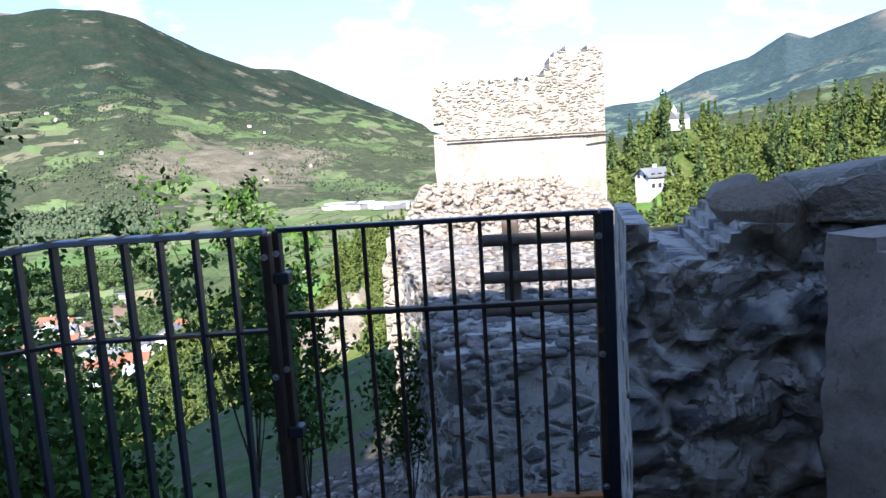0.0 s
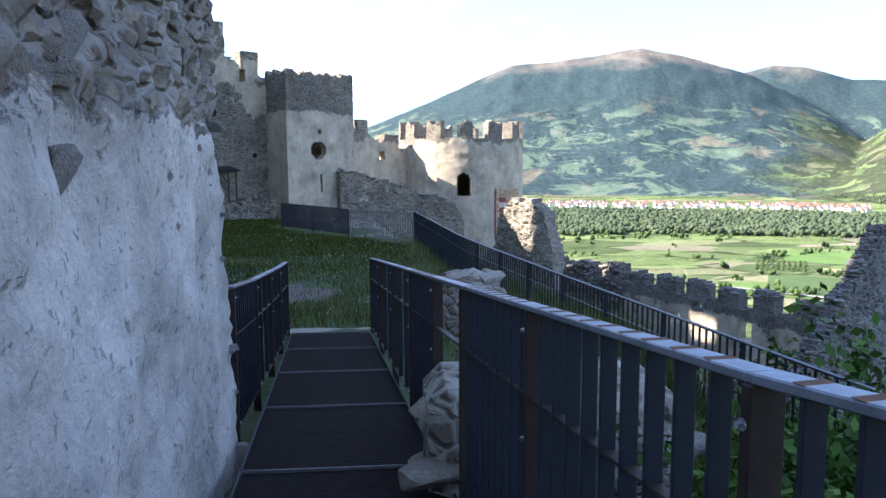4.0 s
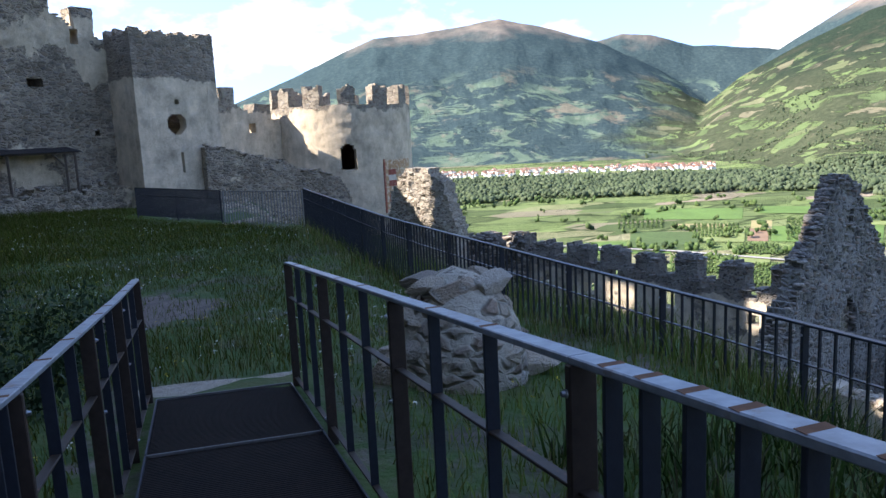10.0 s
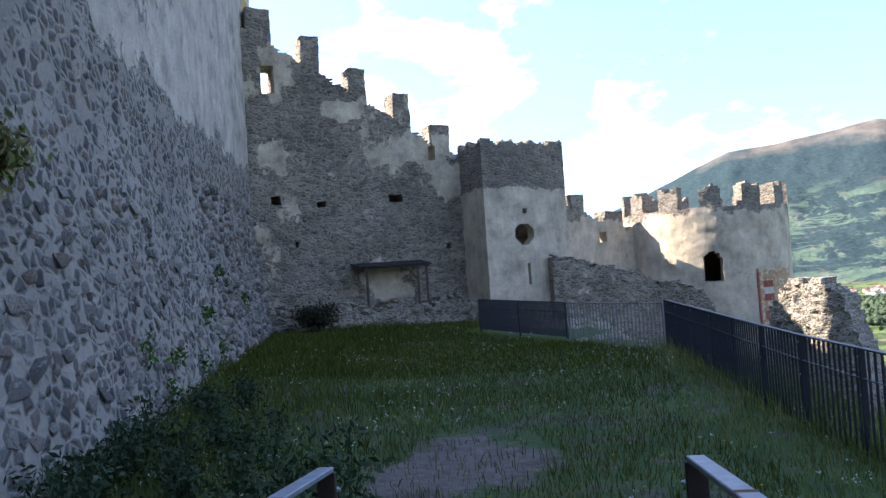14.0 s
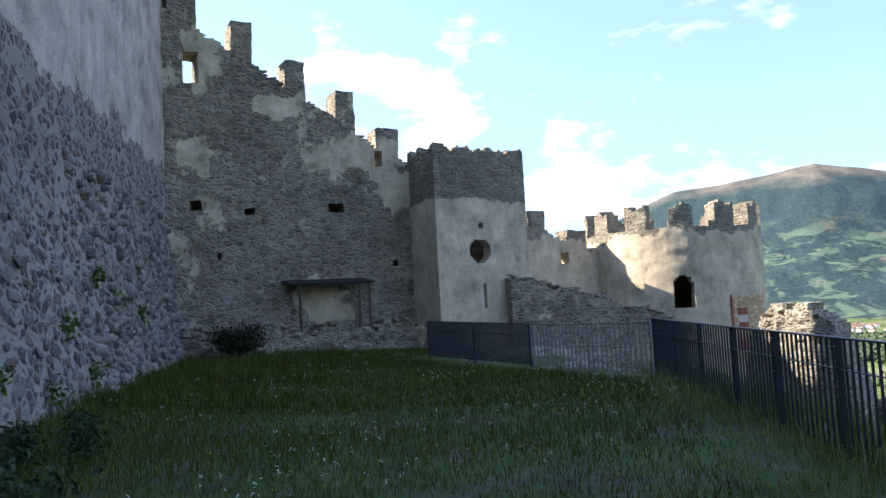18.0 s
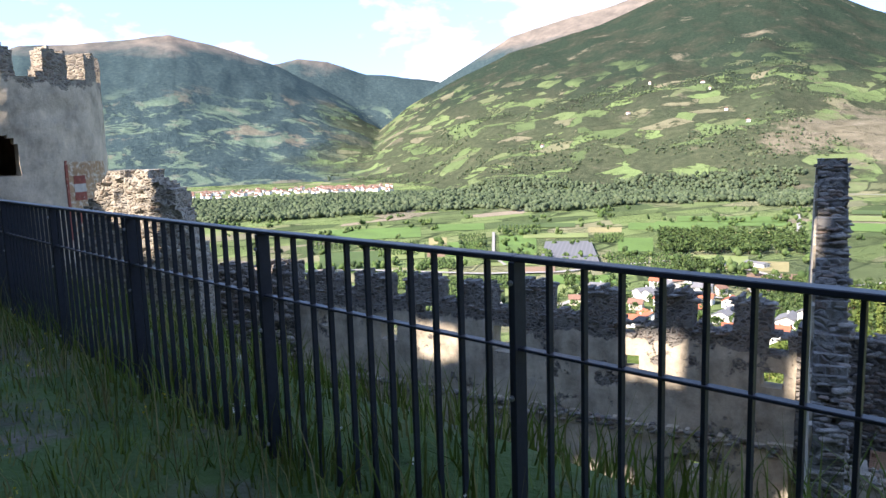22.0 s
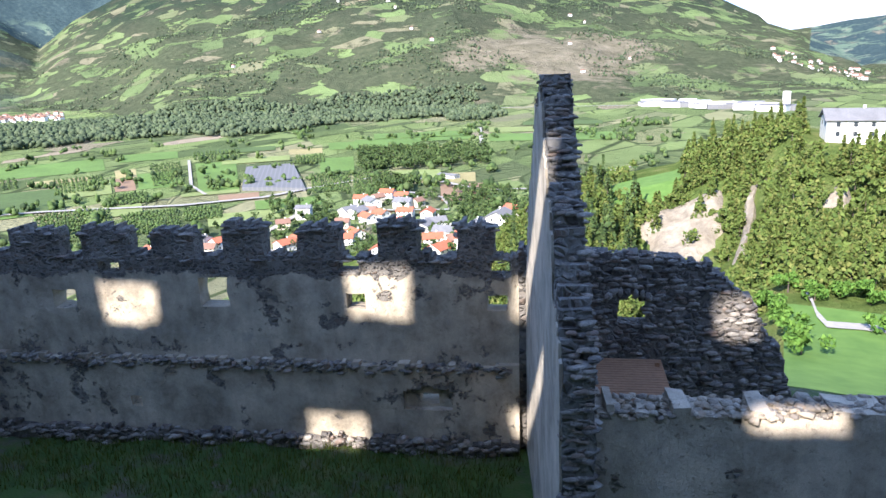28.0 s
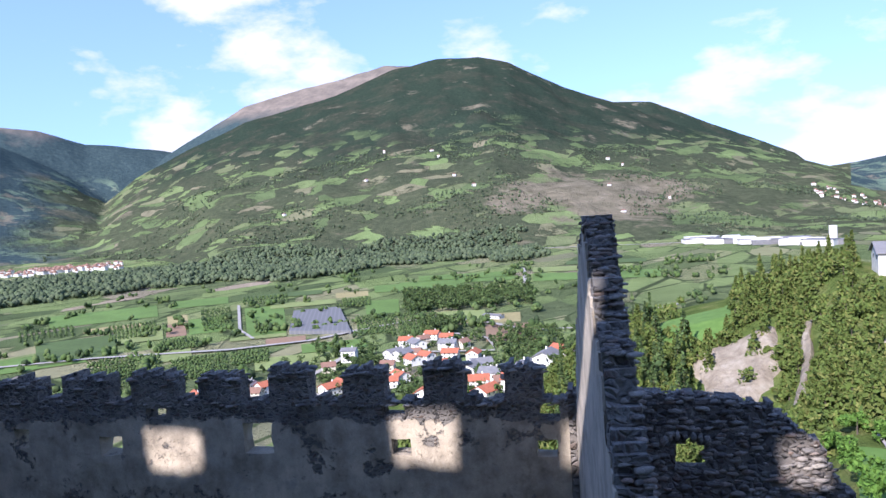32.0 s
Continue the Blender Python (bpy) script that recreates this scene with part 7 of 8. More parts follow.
# riverside woods across the valley
p = ring_points(15000, 8, 85, 1050, 1750, lambda x, y, az, r: (1.25 * wobble(x, y, 0.005, 50) + 0.62 * np.sin((r - 1000) / 760 * 3.1416) > 0.36 + 0.3 * (az < 22)), 2)
crowns("riverside_woods", p, rt.uniform(4, 8.5, len(p)), rt.uniform(6, 13, len(p)), M_RIVERWOOD, "dark broadleaved woods along the valley river", 2, clumps=2)
# hedges and lone trees among the fields
p = ring_points(7000, 10, 88, 420, 1250, lambda x, y, az, r: (np.abs(wobble(x, y, 0.011, 52)) < 0.028) | (np.abs(wobble(x, y, 0.017, 56)) < 0.016) | (wobble(x, y, 0.05, 53) > 0.88), 3)
p = p[p[:, 2] < FLOOR + 4]
crowns("hedgerow_trees", p, rt.uniform(2.2, 5, len(p)), rt.uniform(4, 10, len(p)), M_CROWN, "hedgerow trees and copses between the fields", 3, clumps=4)
# copse behind the village and garden trees
def off_houses(x, y):
    d = np.full(len(x), 1e9)
    for q in VILLAGE:
        px, py = polar(*q)
        d = np.minimum(d, np.hypot(x - px, y - py))
    return d > 9.5


VILLAGE = [(34.9, 607), (34.1, 590), (33.6, 609), (32.8, 626), (31.7, 610), (31.6, 581), (30.5, 583), (31.5, 545), (29.7, 537), (35.3, 553), (34.3, 558), (34.5, 531), (33.4, 541), (35.9, 558), (36.5, 519), (35.6, 474),
           (36.5, 462), (29.2, 488), (41.1, 533), (41.1, 469), (40.2, 476), (47.2, 502), (46.8, 480), (45.9, 493), (51.0, 489), (30.1, 470), (27.6, 375), (32.4, 500), (22.9, 384), (25.8, 382), (32.4, 382), (29.0, 359),
           (29.5, 408), (24.1, 372), (31.2, 395), (26.7, 352), (33.8, 405), (28.4, 430)]
p = np.concatenate([ring_points(420, 24.7, 34.8, 770, 930, lambda x, y, az, r: r > 790 - (az - 24.7) * 2, 4), ring_points(60, 31.0, 33.5, 640, 700, None, 61)])
foliage("copse", p, rt.uniform(3, 5.5, len(p)), rt.uniform(8, 14, len(p)), M_CROWN, "dense grey-green copse between the fields", 4, per=70, leaf=1.3)
p = np.concatenate([ring_points(230, 24, 42, 340, 640, lambda x, y, az, r: off_houses(x, y), 5), ring_points(420, 15, 27, 330, 640, lambda x, y, az, r: off_houses(x, y), 6), ring_points(120, 36, 60, 420, 560, lambda x, y, az, r: off_houses(x, y) & (r > 440 + np.abs(az - 42) * 5), 66)])
foliage("village_trees", p, rt.uniform(2.2, 4.2, len(p)), rt.uniform(5, 11, len(p)), M_CROWN, "garden and field trees round the village", 44, per=90, leaf=0.9)
# the wooded spur: larches and broadleaves, leaving the pale cliffs and the dirt slide bare
def on_cliff(az, r):
    return ((az > 7.6) & (az < 14.2) & (r > 160) & (r < 228 - (az - 8) * 3)) | ((az > 3.6 + (232 - r) * 0.03) & (az < 5.4 + (232 - r) * 0.03) & (r > 165) & (r < 234)) | ((np.abs(az - 0.2) < 1.0) & (np.abs(r - 196) < 12))


def spur_ok(x, y, az, r):
    return ~(on_cliff(az, r) & (np.random.RandomState(3).uniform(0, 1, len(x)) > 0.12)) & ~((az < 3.0) & (r < 134)) & ~((az > 10.4) & (az < 16) & (r > 226) & (r < 270)) & ~((az > -3.2) & (az < 2.6) & (r > 222) & (r < 270)) & ~((az > -17.8) & (az < -16.2) & (r > 226) & (r < 270)) & ~((az > -16.8) & (az < -14.2) & (r > 190) & (r < 212))


p = ring_points(1050, -30, 25, 135, 264, lambda x, y, az, r: spur_ok(x, y, az, r) & (wobble(x, y, 0.05, 54) > -0.35), 7)
foliage("larch_wood", p, rt.uniform(1.9, 3.2, len(p)), rt.uniform(6, 11, len(p)), M_LARCH, "light green larch wood on the steep spur", 5, cone=True, per=260, leaf=0.62)
p = ring_points(1350, -30, 27, 128, 262, lambda x, y, az, r: spur_ok(x, y, az, r), 8)
foliage("spur_broadleaves", p, rt.uniform(1.4, 3.0, len(p)), rt.uniform(2.5, 7, len(p)), M_LARCH, "broadleaved trees and scrub on the spur", 6, per=130, leaf=0.6)
p = ring_points(360, -40, 24, 140, 264, lambda x, y, az, r: spur_ok(x, y, az, r) & ((az < -6) | (az > 14)), 18)
foliage("dark_spruces", p, rt.uniform(1.8, 2.8, len(p)), rt.uniform(9, 16, len(p)), M_CROWN, "dark spruces among the lighter wood", 7, cone=True, per=240, leaf=0.6)
p = np.array([(*polar(a, r), 0) for a, r in ((4.2, 128), (3.0, 134), (1.2, 131), (-0.6, 134), (-2.4, 132), (2.6, 108), (2.0, 100), (-3.6, 118), (3.6, 118))])
p[:, 2] = land(p[:, 0], p[:, 1]) - 0.3
foliage("meadow_trees", p, np.full(len(p), 2.3), np.linspace(3.6, 5.4, len(p)), M_LEAFTREE, "round green trees beside the meadow", 27, per=420, leaf=0.4)
# slope trees round the castle foot
p = ring_points(700, 14, 100, 130, 330, None, 9)
foliage("slope_trees", p, rt.uniform(1.6, 3.2, len(p)), rt.uniform(3, 6, len(p)), M_LARCH, "scrub on the castle slope", 8, per=60, leaf=0.8)
# woods on the far mountain, giving it grain
p = ring_points(14000, -4, 60, 1680, 2900, lambda x, y, az, r: (wobble(x, y, 0.012, 58) > 0.1) & (land(x, y) > FLOOR + 4), 10)
crowns("mountain_woods", p, rt.uniform(3, 5.5, len(p)), rt.uniform(4, 8, len(p)), M_RIVERWOOD, "scattered woods on the mountain slopes", 9, clumps=1)

# bare pale cliffs on the spur
k = Nodes("pale_cliff")
k.color(k.ramp(k.noise(0.25, 8, 0.7, co=k.scaled((1, 1, 0.3))), (0.3, (0.16, 0.13, 0.095)), (0.5, (0.27, 0.23, 0.175)), (0.7, (0.38, 0.34, 0.275)))).bump(k.noise(0.6, 8, 0.7), 0.9, 1.2)
M_CLIFF = k.m
for i, (a0, a1, r0, r1) in enumerate(((8.0, 13.8, 176, 226), (4.0, 6.6, 176, 232), (-0.8, 1.2, 186, 208))):
    na, nr = 26, 16
    aa, rr3 = np.meshgrid(np.radians(np.linspace(a0, a1, na)), np.linspace(r0, r1, nr), indexing="ij")
    wob = np.radians(1.0) * wobble(rr3, aa * 50, 0.09, 80 + i)
    if i == 1:
        aa = aa * 0.35 + np.radians(4.4) * 0.65 + np.radians((232 - rr3) * 0.03)
    X, Y = CX - rr3 * np.sin(aa + wob), CY + rr3 * np.cos(aa + wob)
    edge2 = np.minimum(np.minimum(np.linspace(0, 1, na)[:, None], 1 - np.linspace(0, 1, na)[:, None]) * 4, np.minimum(np.linspace(0, 1, nr)[None], 1 - np.linspace(0, 1, nr)[None]) * 4)
    Z = land(X, Y) - 1.6 + np.clip(edge2 + 0.9 * wobble(X, Y, 0.12, 83 + i), 0, 1) * 3.6 + 1.2 * wobble(X, Y, 0.25, 85)
    tagged(grid_mesh("cliff", X, Y, Z, [M_CLIFF]), "bare pale earth cliff on the wooded spur", "cliff", kind="structure")

# meadow and road below the spur
k = Nodes("mown_meadow")
k.color(k.ramp(k.noise(0.3, 6), (0.3, (0.065, 0.13, 0.025)), (0.7, (0.10, 0.18, 0.038))))
M_MEADOW = k.m
k = Nodes("pale_road")
k.color(k.ramp(k.noise(0.8, 6), (0.3, (0.24, 0.225, 0.21)), (0.7, (0.33, 0.315, 0.295))))
M_ROAD = k.m


def sheet(name, cells, lift, mat, label, category, az0, az1, r0, r1):
    aa, rr3 = np.meshgrid(np.radians(np.linspace(az0, az1, cells)), np.linspace(r0, r1, cells), indexing="ij")
    X, Y = CX - rr3 * np.sin(aa), CY + rr3 * np.cos(aa)
    return tagged(grid_mesh(name, X, Y, land(X, Y) + lift, [mat]), label, category, kind="structure")


sheet("meadow", 24, 0.35, M_MEADOW, "bright mown meadow below the castle", "meadow", -9.0, 3.2, 78, 127)
sheet("meadow", 24, 0.6, M_MEADOW, "sloping green meadow round the small house", "meadow", -16.8, -14.2, 190, 214)
sheet("meadow", 24, 0.5, M_MEADOW, "bright green hilltop meadow", "meadow", 10.6, 15.8, 228, 258)
strip = [(-14, 122), (-6, 119), (-2, 119), (0.3, 118), (1.0, 123), (1.4, 130), (2.2, 140)]
vs, fs = [], []
for i, (a, r) in enumerate(strip):
    for dr in (-1.6, 1.6):
        x, y = polar(a, r + dr)
        vs.append((x, y, float(land(np.array([x]), np.array([y]))[0]) + 0.55))
    if i:
        fs.append((2 * i - 2, 2 * i - 1, 2 * i + 1, 2 * i))
tagged(mesh_ob("road", vs, fs, M_ROAD), "pale country road below the spur", "road", kind="structure")


def floor_strip(name, pts, width, mat, label, category):
    vs, fs = [], []
    for i, (a, r) in enumerate(pts):
        x, y = polar(a, r)
        j = min(i, len(pts) - 2)
        x0, y0 = polar(*pts[j])
        x1, y1 = polar(*pts[j + 1])
        n2 = Vector((y0 - y1, x1 - x0)).normalized() * width / 2
        vs += [(x - n2.x, y - n2.y, FLOOR + 1.5), (x + n2.x, y + n2.y, FLOOR + 1.5)]
        if i:
            fs.append((2 * i - 2, 2 * i - 1, 2 * i + 1, 2 * i))
    return tagged(mesh_ob(name, vs, fs, mat), label, category, kind="structure")


floor_strip("road", [(70, 760), (57.5, 699), (48.3, 657), (42.2, 661), (38.7, 691), (32.4, 783 - 40), (28.5, 690), (25.5, 640), (21, 640), (14, 760)], 6.5, M_ROAD, "pale main road across the valley floor", "road")
floor_strip("road", [(25.2, 880), (25.2, 1000), (25.3, 1180)], 5.5, M_ROAD, "straight field track towards the mountain", "road")
floor_strip("road", [(46.5, 700), (47.4, 760), (47.3, 960)], 3.2, M_ROAD, "narrow gravel track between the orchards", "road")
floor_strip("road", [(39.4, 585), (42.5, 520), (43.2, 480), (40.5, 440)], 5, M_ROAD, "village lane", "road")
floor_strip("road", [(34.4, 640), (31, 640), (28.4, 610), (28.0, 560), (33, 568)], 4.5, M_ROAD, "village lane between the houses", "road")
floor_strip("motorway", [(70, 1900), (52, 1720), (40, 1640), (28, 1600), (14, 1560), (5, 1600)], 9, M_ROAD, "long pale road along the mountain foot", "road")
# netted orchard, rows of trees in orchards
k = Nodes("hail_net", 1.0)
k.b.inputs["Specular IOR Level"].default_value = 0.0
st = k.math("SINE", k.math("MULTIPLY", k.sep(k.scaled((1, 1, 1), turn=(0, 0, radians(-38))))[0], 1.4))
k.color(k.ramp(st, (0.2, (0.135, 0.14, 0.15)), (0.8, (0.155, 0.16, 0.172))))
M_NET = k.m


def field_quad(az0, az1, r0, r1):
    return [polar(az0, r0), polar(az1, r0), polar(az1, r1), polar(az0, r1)]


q = [polar(43.8, 711), polar(39.1, 681), polar(39.8, 851), polar(43.3, 849)]
net = tagged(mesh_ob("netted_orchard", [(x, y, FLOOR + 3.4) for x, y in q] + [(x, y, FLOOR) for x, y in q], [(0, 1, 2, 3), (0, 4, 5, 1), (1, 5, 6, 2), (2, 6, 7, 3), (3, 7, 4, 0)], M_NET), "orchard covered by grey hail nets", "orchard")
FIELDS = [("wheat_field", (0.32, 0.28, 0.13), [(52.4, 51.0, 830, 930), (58, 54, 870, 900), (40, 37.5, 955, 1010), (31.5, 26.2, 945, 975), (33, 25.8, 690, 745)]),
          ("brown_field", (0.26, 0.17, 0.11), [(52.6, 51.2, 770, 860), (45.6, 42.6, 662, 695), (28.6, 24.4, 600, 680), (50, 48.3, 1010, 1060)]),
          ("bright_field", (0.115, 0.20, 0.045), [(51.0, 48.4, 770, 880), (46.9, 44.0, 720, 930), (37.8, 35.2, 790, 900), (60, 53, 940, 1060), (43, 38, 610, 650), (52, 48, 1000, 1080), (37, 30, 980, 1060), (24.6, 15, 1000, 1090), (64, 58, 690, 760), (33.5, 26, 1080, 1150), (35, 26, 870 + 160, 1075)]),
          ("pale_green_field", (0.21, 0.26, 0.09), [(46.6, 38.9, 560, 606), (56, 52.8, 760, 860), (55, 51, 640, 690), (48.2, 44, 650 + 50, 718), (24.6, 17, 1110, 1180), (32.3, 28.5, 700, 770), (45, 40, 900, 945)]),
          ("dark_orchard_field", (0.075, 0.12, 0.035), [(61, 56, 700, 830), (47, 41, 1010, 1060), (22, 16, 1200, 1260)])]
lift = FLOOR + 0.1
for nm, c, quads in FIELDS:
    m = plain(nm + "_soil", c, 0.95, 0, 0.25, 0.3, bump=0)
    for a0, a1, r0, r1 in quads:
        lift += 0.03
        tagged(mesh_ob(nm, [(x, y, lift) for x, y in field_quad(a0, a1, r0, r1)], [(3, 2, 1, 0)], m), nm.replace("_", " ") + " among the orchards", "field", kind="structure")
rows_p = []
for a0, a1, r0, r1, n in ((38.6, 35.6, 668, 770, 15), (35.4, 32.4, 662, 772, 15), (50.0, 47.9, 780, 950, 12), (52.5, 48.6, 560, 640, 18), (58, 53.2, 600, 680, 20), (56.4, 53.2, 790, 890, 12), (39.6, 37.4, 860, 930, 9), (48.2, 45.5, 590, 640, 12), (53.0, 50.5, 690, 745, 11), (47, 43.6, 960, 1040, 12), (62, 58.5, 860, 940, 10)):
    for i in range(n):
        for kk in range(26):
            a = a0 + (a1 - a0) * (i + 0.5) / n
            r = r0 + (r1 - r0) * kk / 25
            rows_p.append((*polar(a, r), FLOOR - 0.3))
rows_p = np.array(rows_p)
crowns("orchard_rows", rows_p, np.full(len(rows_p), 1.7), np.full(len(rows_p), 3.2), M_CROWN, "straight rows of orchard trees", 11, clumps=1)

# ---- houses ----
M_RENDER = plain("white_render", (0.74, 0.73, 0.70), 0.9, 0, 6, 0.12)
M_CREAM = plain("cream_render", (0.66, 0.60, 0.48), 0.9, 0, 6, 0.12)
M_TILE = plain("red_roof_tiles", (0.42, 0.14, 0.08), 0.85, 0, 3, 0.3)
M_BROWNT = plain("brown_roof_tiles", (0.26, 0.15, 0.11), 0.85, 0, 3, 0.3)
M_SLATE = plain("grey_roof", (0.20, 0.20, 0.21), 0.8, 0, 3, 0.3)
M_WOOD = plain("brown_gable_boards", (0.22, 0.13, 0.08), 0.85, 0, 3, 0.3)
M_PANE = plain("dark_window_pane", (0.05, 0.06, 0.07), 0.2, 0, 3, 0.2, bump=0)


def house(m, w, d, h, rise, wallm, roofm, label, group="", over=0.7, floors=2, chim=True):
    ho = thing("house", label, "house", m, group)
    bm = bmesh.new()
    v = [bm.verts.new(p) for p in ((-w / 2, -d / 2, -3), (w / 2, -d / 2, -3), (w / 2, d / 2, -3), (-w / 2, d / 2, -3), (-w / 2, -d / 2, h), (w / 2, -d / 2, h), (w / 2, d / 2, h), (-w / 2, d / 2, h), (-w / 2, 0, h + rise), (w / 2, 0, h + rise))]
    for f in ((0, 1, 5, 4), (2, 3, 7, 6), (1, 2, 6, 9, 5), (3, 0, 4, 8, 7)):
        bm.faces.new([v[i] for i in f])
    part("house_body", bm, wallm, ho)
    for s_, nm in ((-1, "roof_side"), (1, "roof_side")):
        bm = bmesh.new()
        y1, z1 = s_ * (d / 2 + over), h - rise * over / (d / 2)
        p = [(-w / 2 - over, 0, h + rise + 0.05), (w / 2 + over, 0, h + rise + 0.05), (w / 2 + over, y1, z1 + 0.05), (-w / 2 - over, y1, z1 + 0.05)]
        lo = [bm.verts.new(q) for q in p]
        hi = [bm.verts.new((a, b, c + 0.28)) for a, b, c in p]
        bm.faces.new(lo[::-1])
        bm.faces.new(hi)
        for i in range(4):
            bm.faces.new([lo[i], lo[(i + 1) % 4], hi[(i + 1) % 4], hi[i]])
        bmesh.ops.recalc_face_normals(bm, faces=bm.faces)
        part(nm, bm, roofm, ho)
    me_w = boxmesh("window", (-0.55, -0.06, -0.65), (0.55, 0.06, 0.65), M_PANE)
    for fl in range(floors):
        for kk in range(3):
            x = (kk - 1) * w * 0.3
            for s_ in (-1, 1):
                shared("window", me_w, ho, Matrix.Translation((x, s_ * d / 2, 1.6 + fl * 2.7)))
    for s_ in (-1, 1):
        for kk in (-1, 1):
            shared("window", me_w, ho, Matrix.Translation((s_ * w / 2, kk * d * 0.22, 1.6 + (floors - 1) * 2.7)) @ Matrix.Rotation(math.pi / 2, 4, "Z"))
    if chim:
        bm = bmesh.new()
        box(bm, (w * 0.2 - 0.4, 0.6, h + rise * 0.4), (w * 0.2 + 0.4, 1.4, h + rise + 1.1))
        part("chimney", bm, M_RENDER, ho)
    return ho


def on_floor(az, r):
    x, y = polar(az, r)
    return x, y, float(land(np.array([x]), np.array([y]))[0])


rh = random.Random(31)
proto = [house(pose(*polar(*VILLAGE[0]), FLOOR, 0, 0, 20), 11, 9, 5.0, 2.4, M_RENDER, M_TILE, "white house with a red tiled roof", "village houses"),
         house(pose(*polar(*VILLAGE[1]), FLOOR, 0, 0, -30), 14, 11, 5.6, 2.5, M_RENDER, M_SLATE, "white house with a grey roof", "village houses"),
         house(pose(*polar(*VILLAGE[2]), FLOOR, 0, 0, 60), 9.5, 8.5, 4.8, 2.3, M_CREAM, M_BROWNT, "cream house with a brown tiled roof", "village houses"),
         house(pose(*polar(*VILLAGE[3]), FLOOR, 0, 0, 10), 12, 9.5, 5.2, 2.4, M_RENDER, M_TILE, "broad white house with a red tiled roof", "village houses")]
for i, (a, r) in enumerate(VILLAGE[4:]):
    x, y, zz = on_floor(a, r)
    s_ = rh.uniform(0.85, 1.1)
    copy_thing(proto[i % 4], pose(x, y, zz, 0, 0, rh.choice((15, 75, -20, 40, 100)) + rh.uniform(-10, 10)))
x, y, zz = on_floor(39.4, 562)
house(pose(x, y, zz, 0, 0, 25), 11, 10, 9.0, 1.6, M_RENDER, M_SLATE, "tall white house with a yellow balcony front", "village houses", floors=3)
x, y, zz = on_floor(27.9, 715)
house(pose(x, y, zz, 0, 0, -10), 20, 9, 3.4, 1.0, M_RENDER, M_SLATE, "long shed with a dark solar roof", floors=1, chim=False)
x, y, zz = on_floor(-0.4, 246)
house(pose(x, y, zz + 1, 0, 0, 10), 15, 11, 5.6, 2.6, M_RENDER, M_SLATE, "white chalet on the wooded spur")
x, y, zz = on_floor(-15.7, 205)
house(pose(x, y, zz + 1, 0, 0, 25), 7, 6, 4.2, 1.8, M_RENDER, M_SLATE, "small white house in a green meadow on the hill")
# chapel on the hill
x, y, zz = on_floor(-17.0, 240)
chapel = thing("chapel", "small white chapel with a pointed bell turret on the hill", "church", pose(x, y, zz + 0.3, 0, 0, 40) @ Matrix.Scale(0.6, 4))
bm = bmesh.new()
box(bm, (-5, -3, -2), (5, 3, 4.2))
part("nave", bm, M_RENDER, chapel)
bm = bmesh.new()
v = [bm.verts.new(p) for p in ((-5.3, -3.4, 4.0), (5.3, -3.4, 4.0), (5.3, 3.4, 4.0), (-5.3, 3.4, 4.0), (-5.3, 0, 7.4), (5.3, 0, 7.4))]
for f in ((0, 1, 5, 4), (2, 3, 4, 5), (1, 2, 5), (3, 0, 4), (3, 2, 1, 0)):
    bm.faces.new([v[i] for i in f])
part("roof", bm, M_SLATE, chapel)
bm = bmesh.new()
box(bm, (-4.6, -0.8, 4.0), (-3.0, 0.8, 8.2))
bmesh.ops.create_cone(bm, cap_ends=True, segments=4, radius1=1.3, radius2=0.0, depth=2.8, matrix=Matrix.Translation((-3.8, 0, 9.5)) @ Matrix.Rotation(math.pi / 4, 4, "Z"))
part("bell_turret", bm, M_RENDER, chapel)

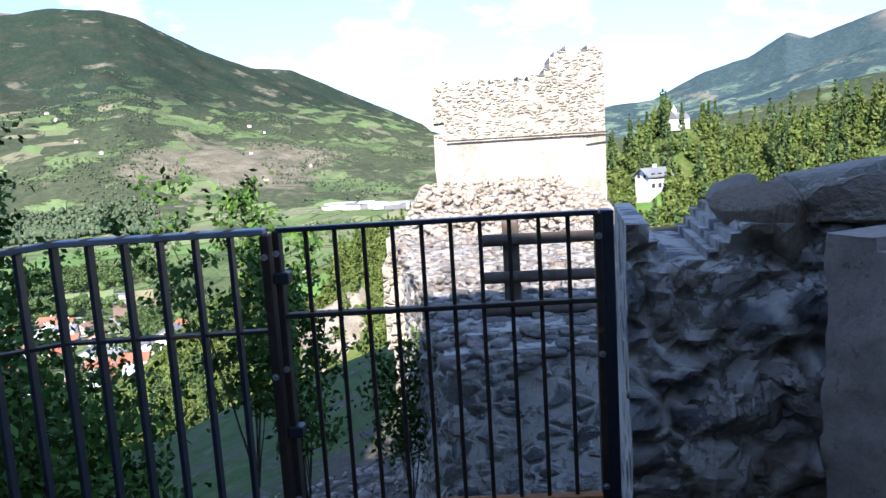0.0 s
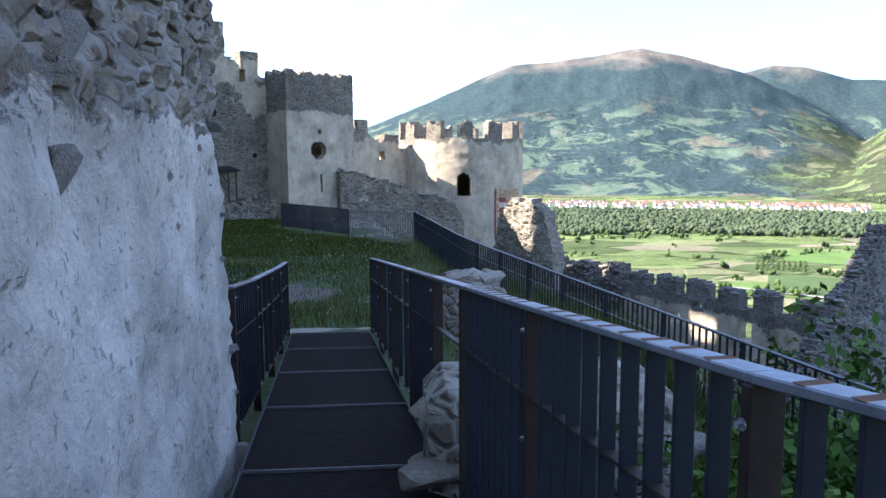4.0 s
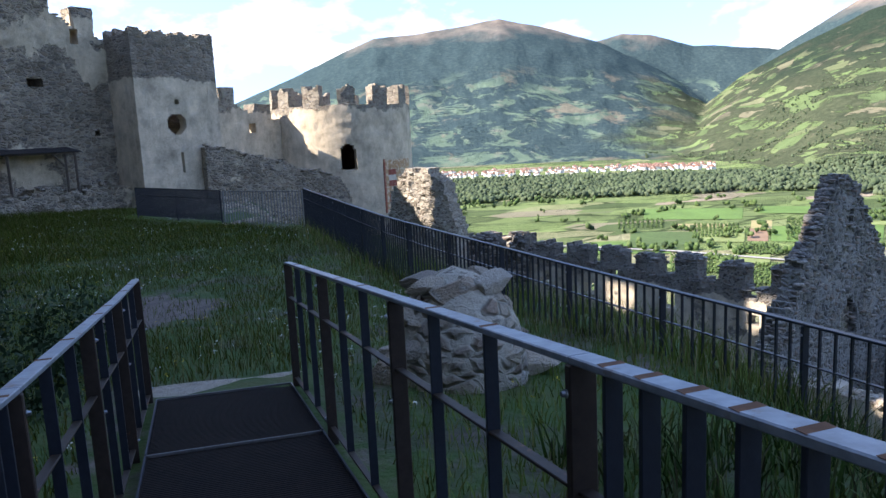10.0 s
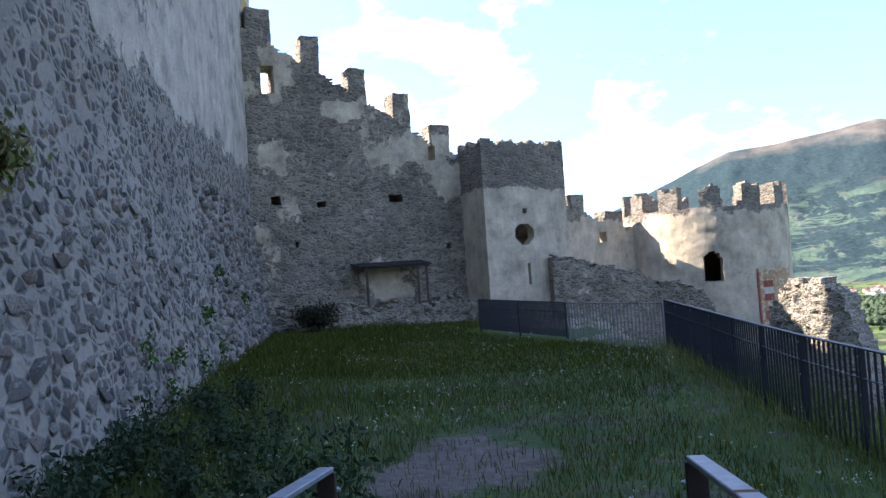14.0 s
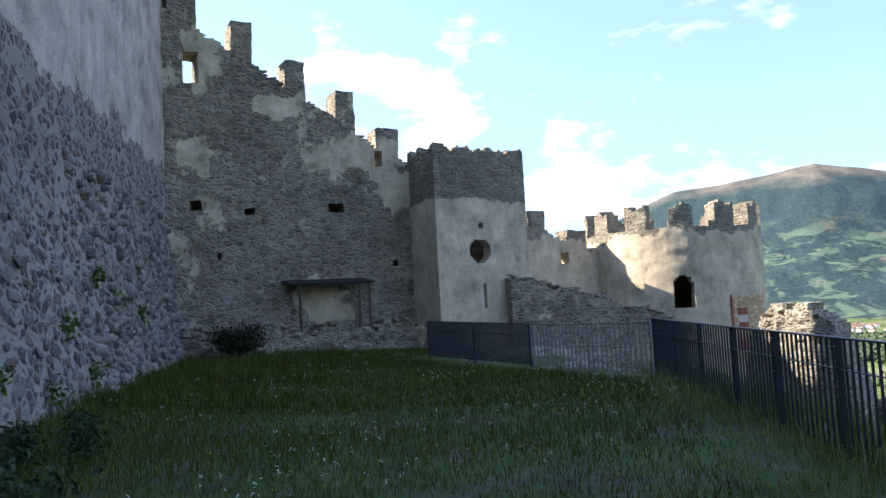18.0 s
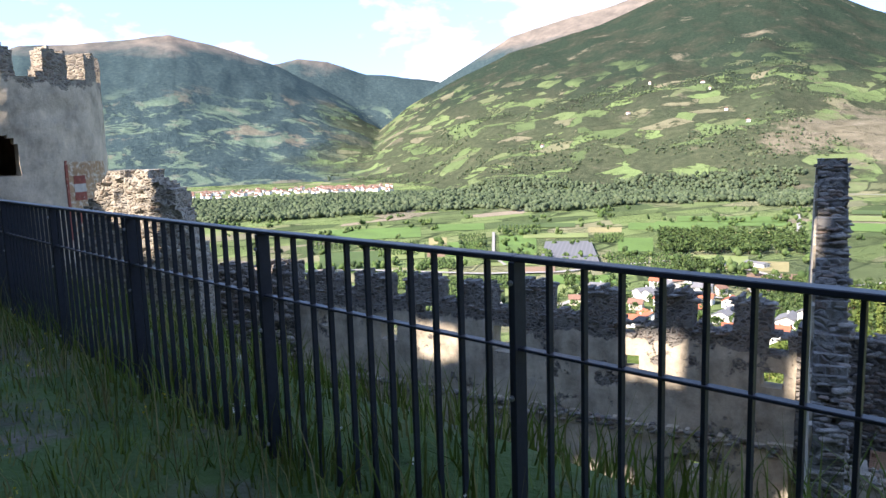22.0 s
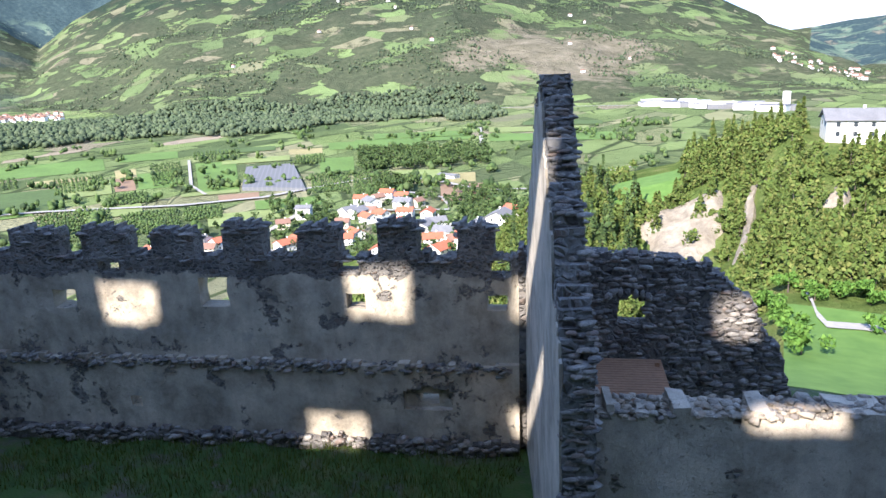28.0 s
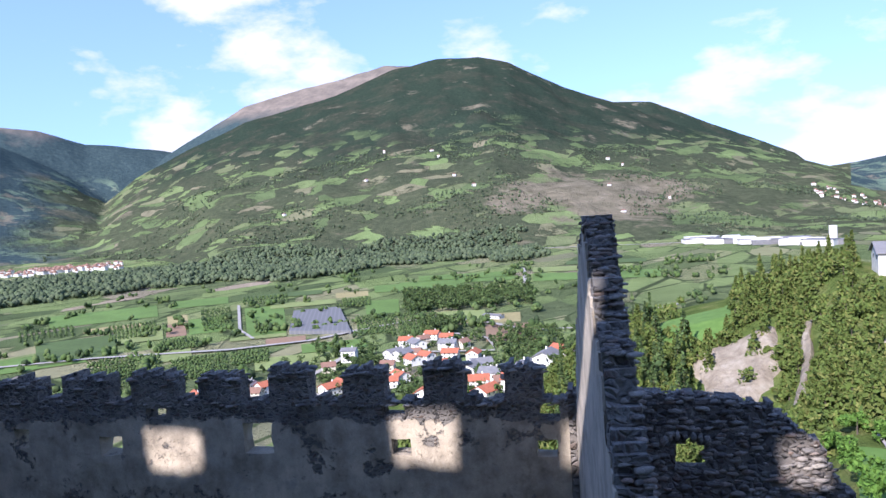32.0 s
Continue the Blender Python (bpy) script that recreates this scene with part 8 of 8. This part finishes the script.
# works halls at the mountain foot
rw = random.Random(41)
for i in range(24):
    a = 12.6 - i * 0.38 + rw.uniform(-0.1, 0.1)
    r = 1440 + (a - 3.8) * 16 + rw.uniform(-50, 50)
    x, y = polar(a, r)
    hall = thing("works_hall", rw.choice(("long white industrial hall", "low grey industrial hall", "white industrial hall with a flat roof")), "hall", pose(x, y, FLOOR, 0, 0, a + rw.uniform(-20, 20)), "works halls")
    w, d, h = rw.uniform(26, 60), rw.uniform(20, 34), rw.uniform(6, 11)
    bm = bmesh.new()
    box(bm, (-w / 2, -d / 2, -1), (w / 2, d / 2, h))
    part("hall_body", bm, rw.choice((M_RENDER, M_RENDER, M_SLATE)), hall)
    bm = bmesh.new()
    box(bm, (-w / 2 - 0.5, -d / 2 - 0.5, h + 0.05), (w / 2 + 0.5, d / 2 + 0.5, h + 0.9))
    part("roof", bm, rw.choice((M_RENDER, M_SLATE)), hall)
x, y = polar(3.4, 1500)
silo = thing("silo", "tall pale silo beside the works halls", "silo", pose(x, y, FLOOR))
bm = bmesh.new()
bmesh.ops.create_cone(bm, cap_ends=True, segments=20, radius1=7, radius2=7, depth=28, matrix=Matrix.Translation((0, 0, 14)))
part("drum", bm, M_RENDER, silo)


# the far towns: walls and roofs too small to part
def town(name, n, az0, az1, r0, r1, label, seed, clump=0.0):
    rg2 = random.Random(seed)
    bw, br = bmesh.new(), bmesh.new()
    for _ in range(n):
        a, r = rg2.gauss((az0 + az1) / 2, (az1 - az0) / 4) if clump else rg2.uniform(az0, az1), rg2.uniform(r0, r1)
        x, y, zz = on_floor(a, r)
        s_ = rg2.uniform(5, 10)
        m = Matrix.Translation((x, y, zz)) @ Matrix.Rotation(rg2.uniform(0, 3.1), 4, "Z")
        hh = rg2.uniform(5, 9)
        bmesh.ops.create_cube(bw, size=1, matrix=m @ Matrix.Translation((0, 0, hh / 2)) @ Matrix.Diagonal((s_ * 1.3, s_, hh, 1)))
        bmesh.ops.create_cone(br, cap_ends=True, segments=4, radius1=s_ * 0.95, radius2=s_ * 0.25, depth=3.4, matrix=m @ Matrix.Translation((0, 0, hh + 1.6)) @ Matrix.Rotation(math.pi / 4, 4, "Z"))
    t = thing(name, label, "town", kind="stuff")
    part("town_walls", bw, M_RENDER, t)
    part("town_roofs", br, M_BROWNT, t)


town("far_town", 260, 55, 80, 1880, 2120, "white houses of a far town at the valley edge", 51)
town("far_town", 60, 57.5, 60.5, 1950, 2100, "small castle and houses on a rise by the far town", 52, 1)
town("hill_farms", 12, 12, 50, 1900, 2650, "scattered white farms on the mountain slope", 53)
town("east_town", 60, -1.5, 4.5, 2200, 2700, "pale houses far up the valley", 54)
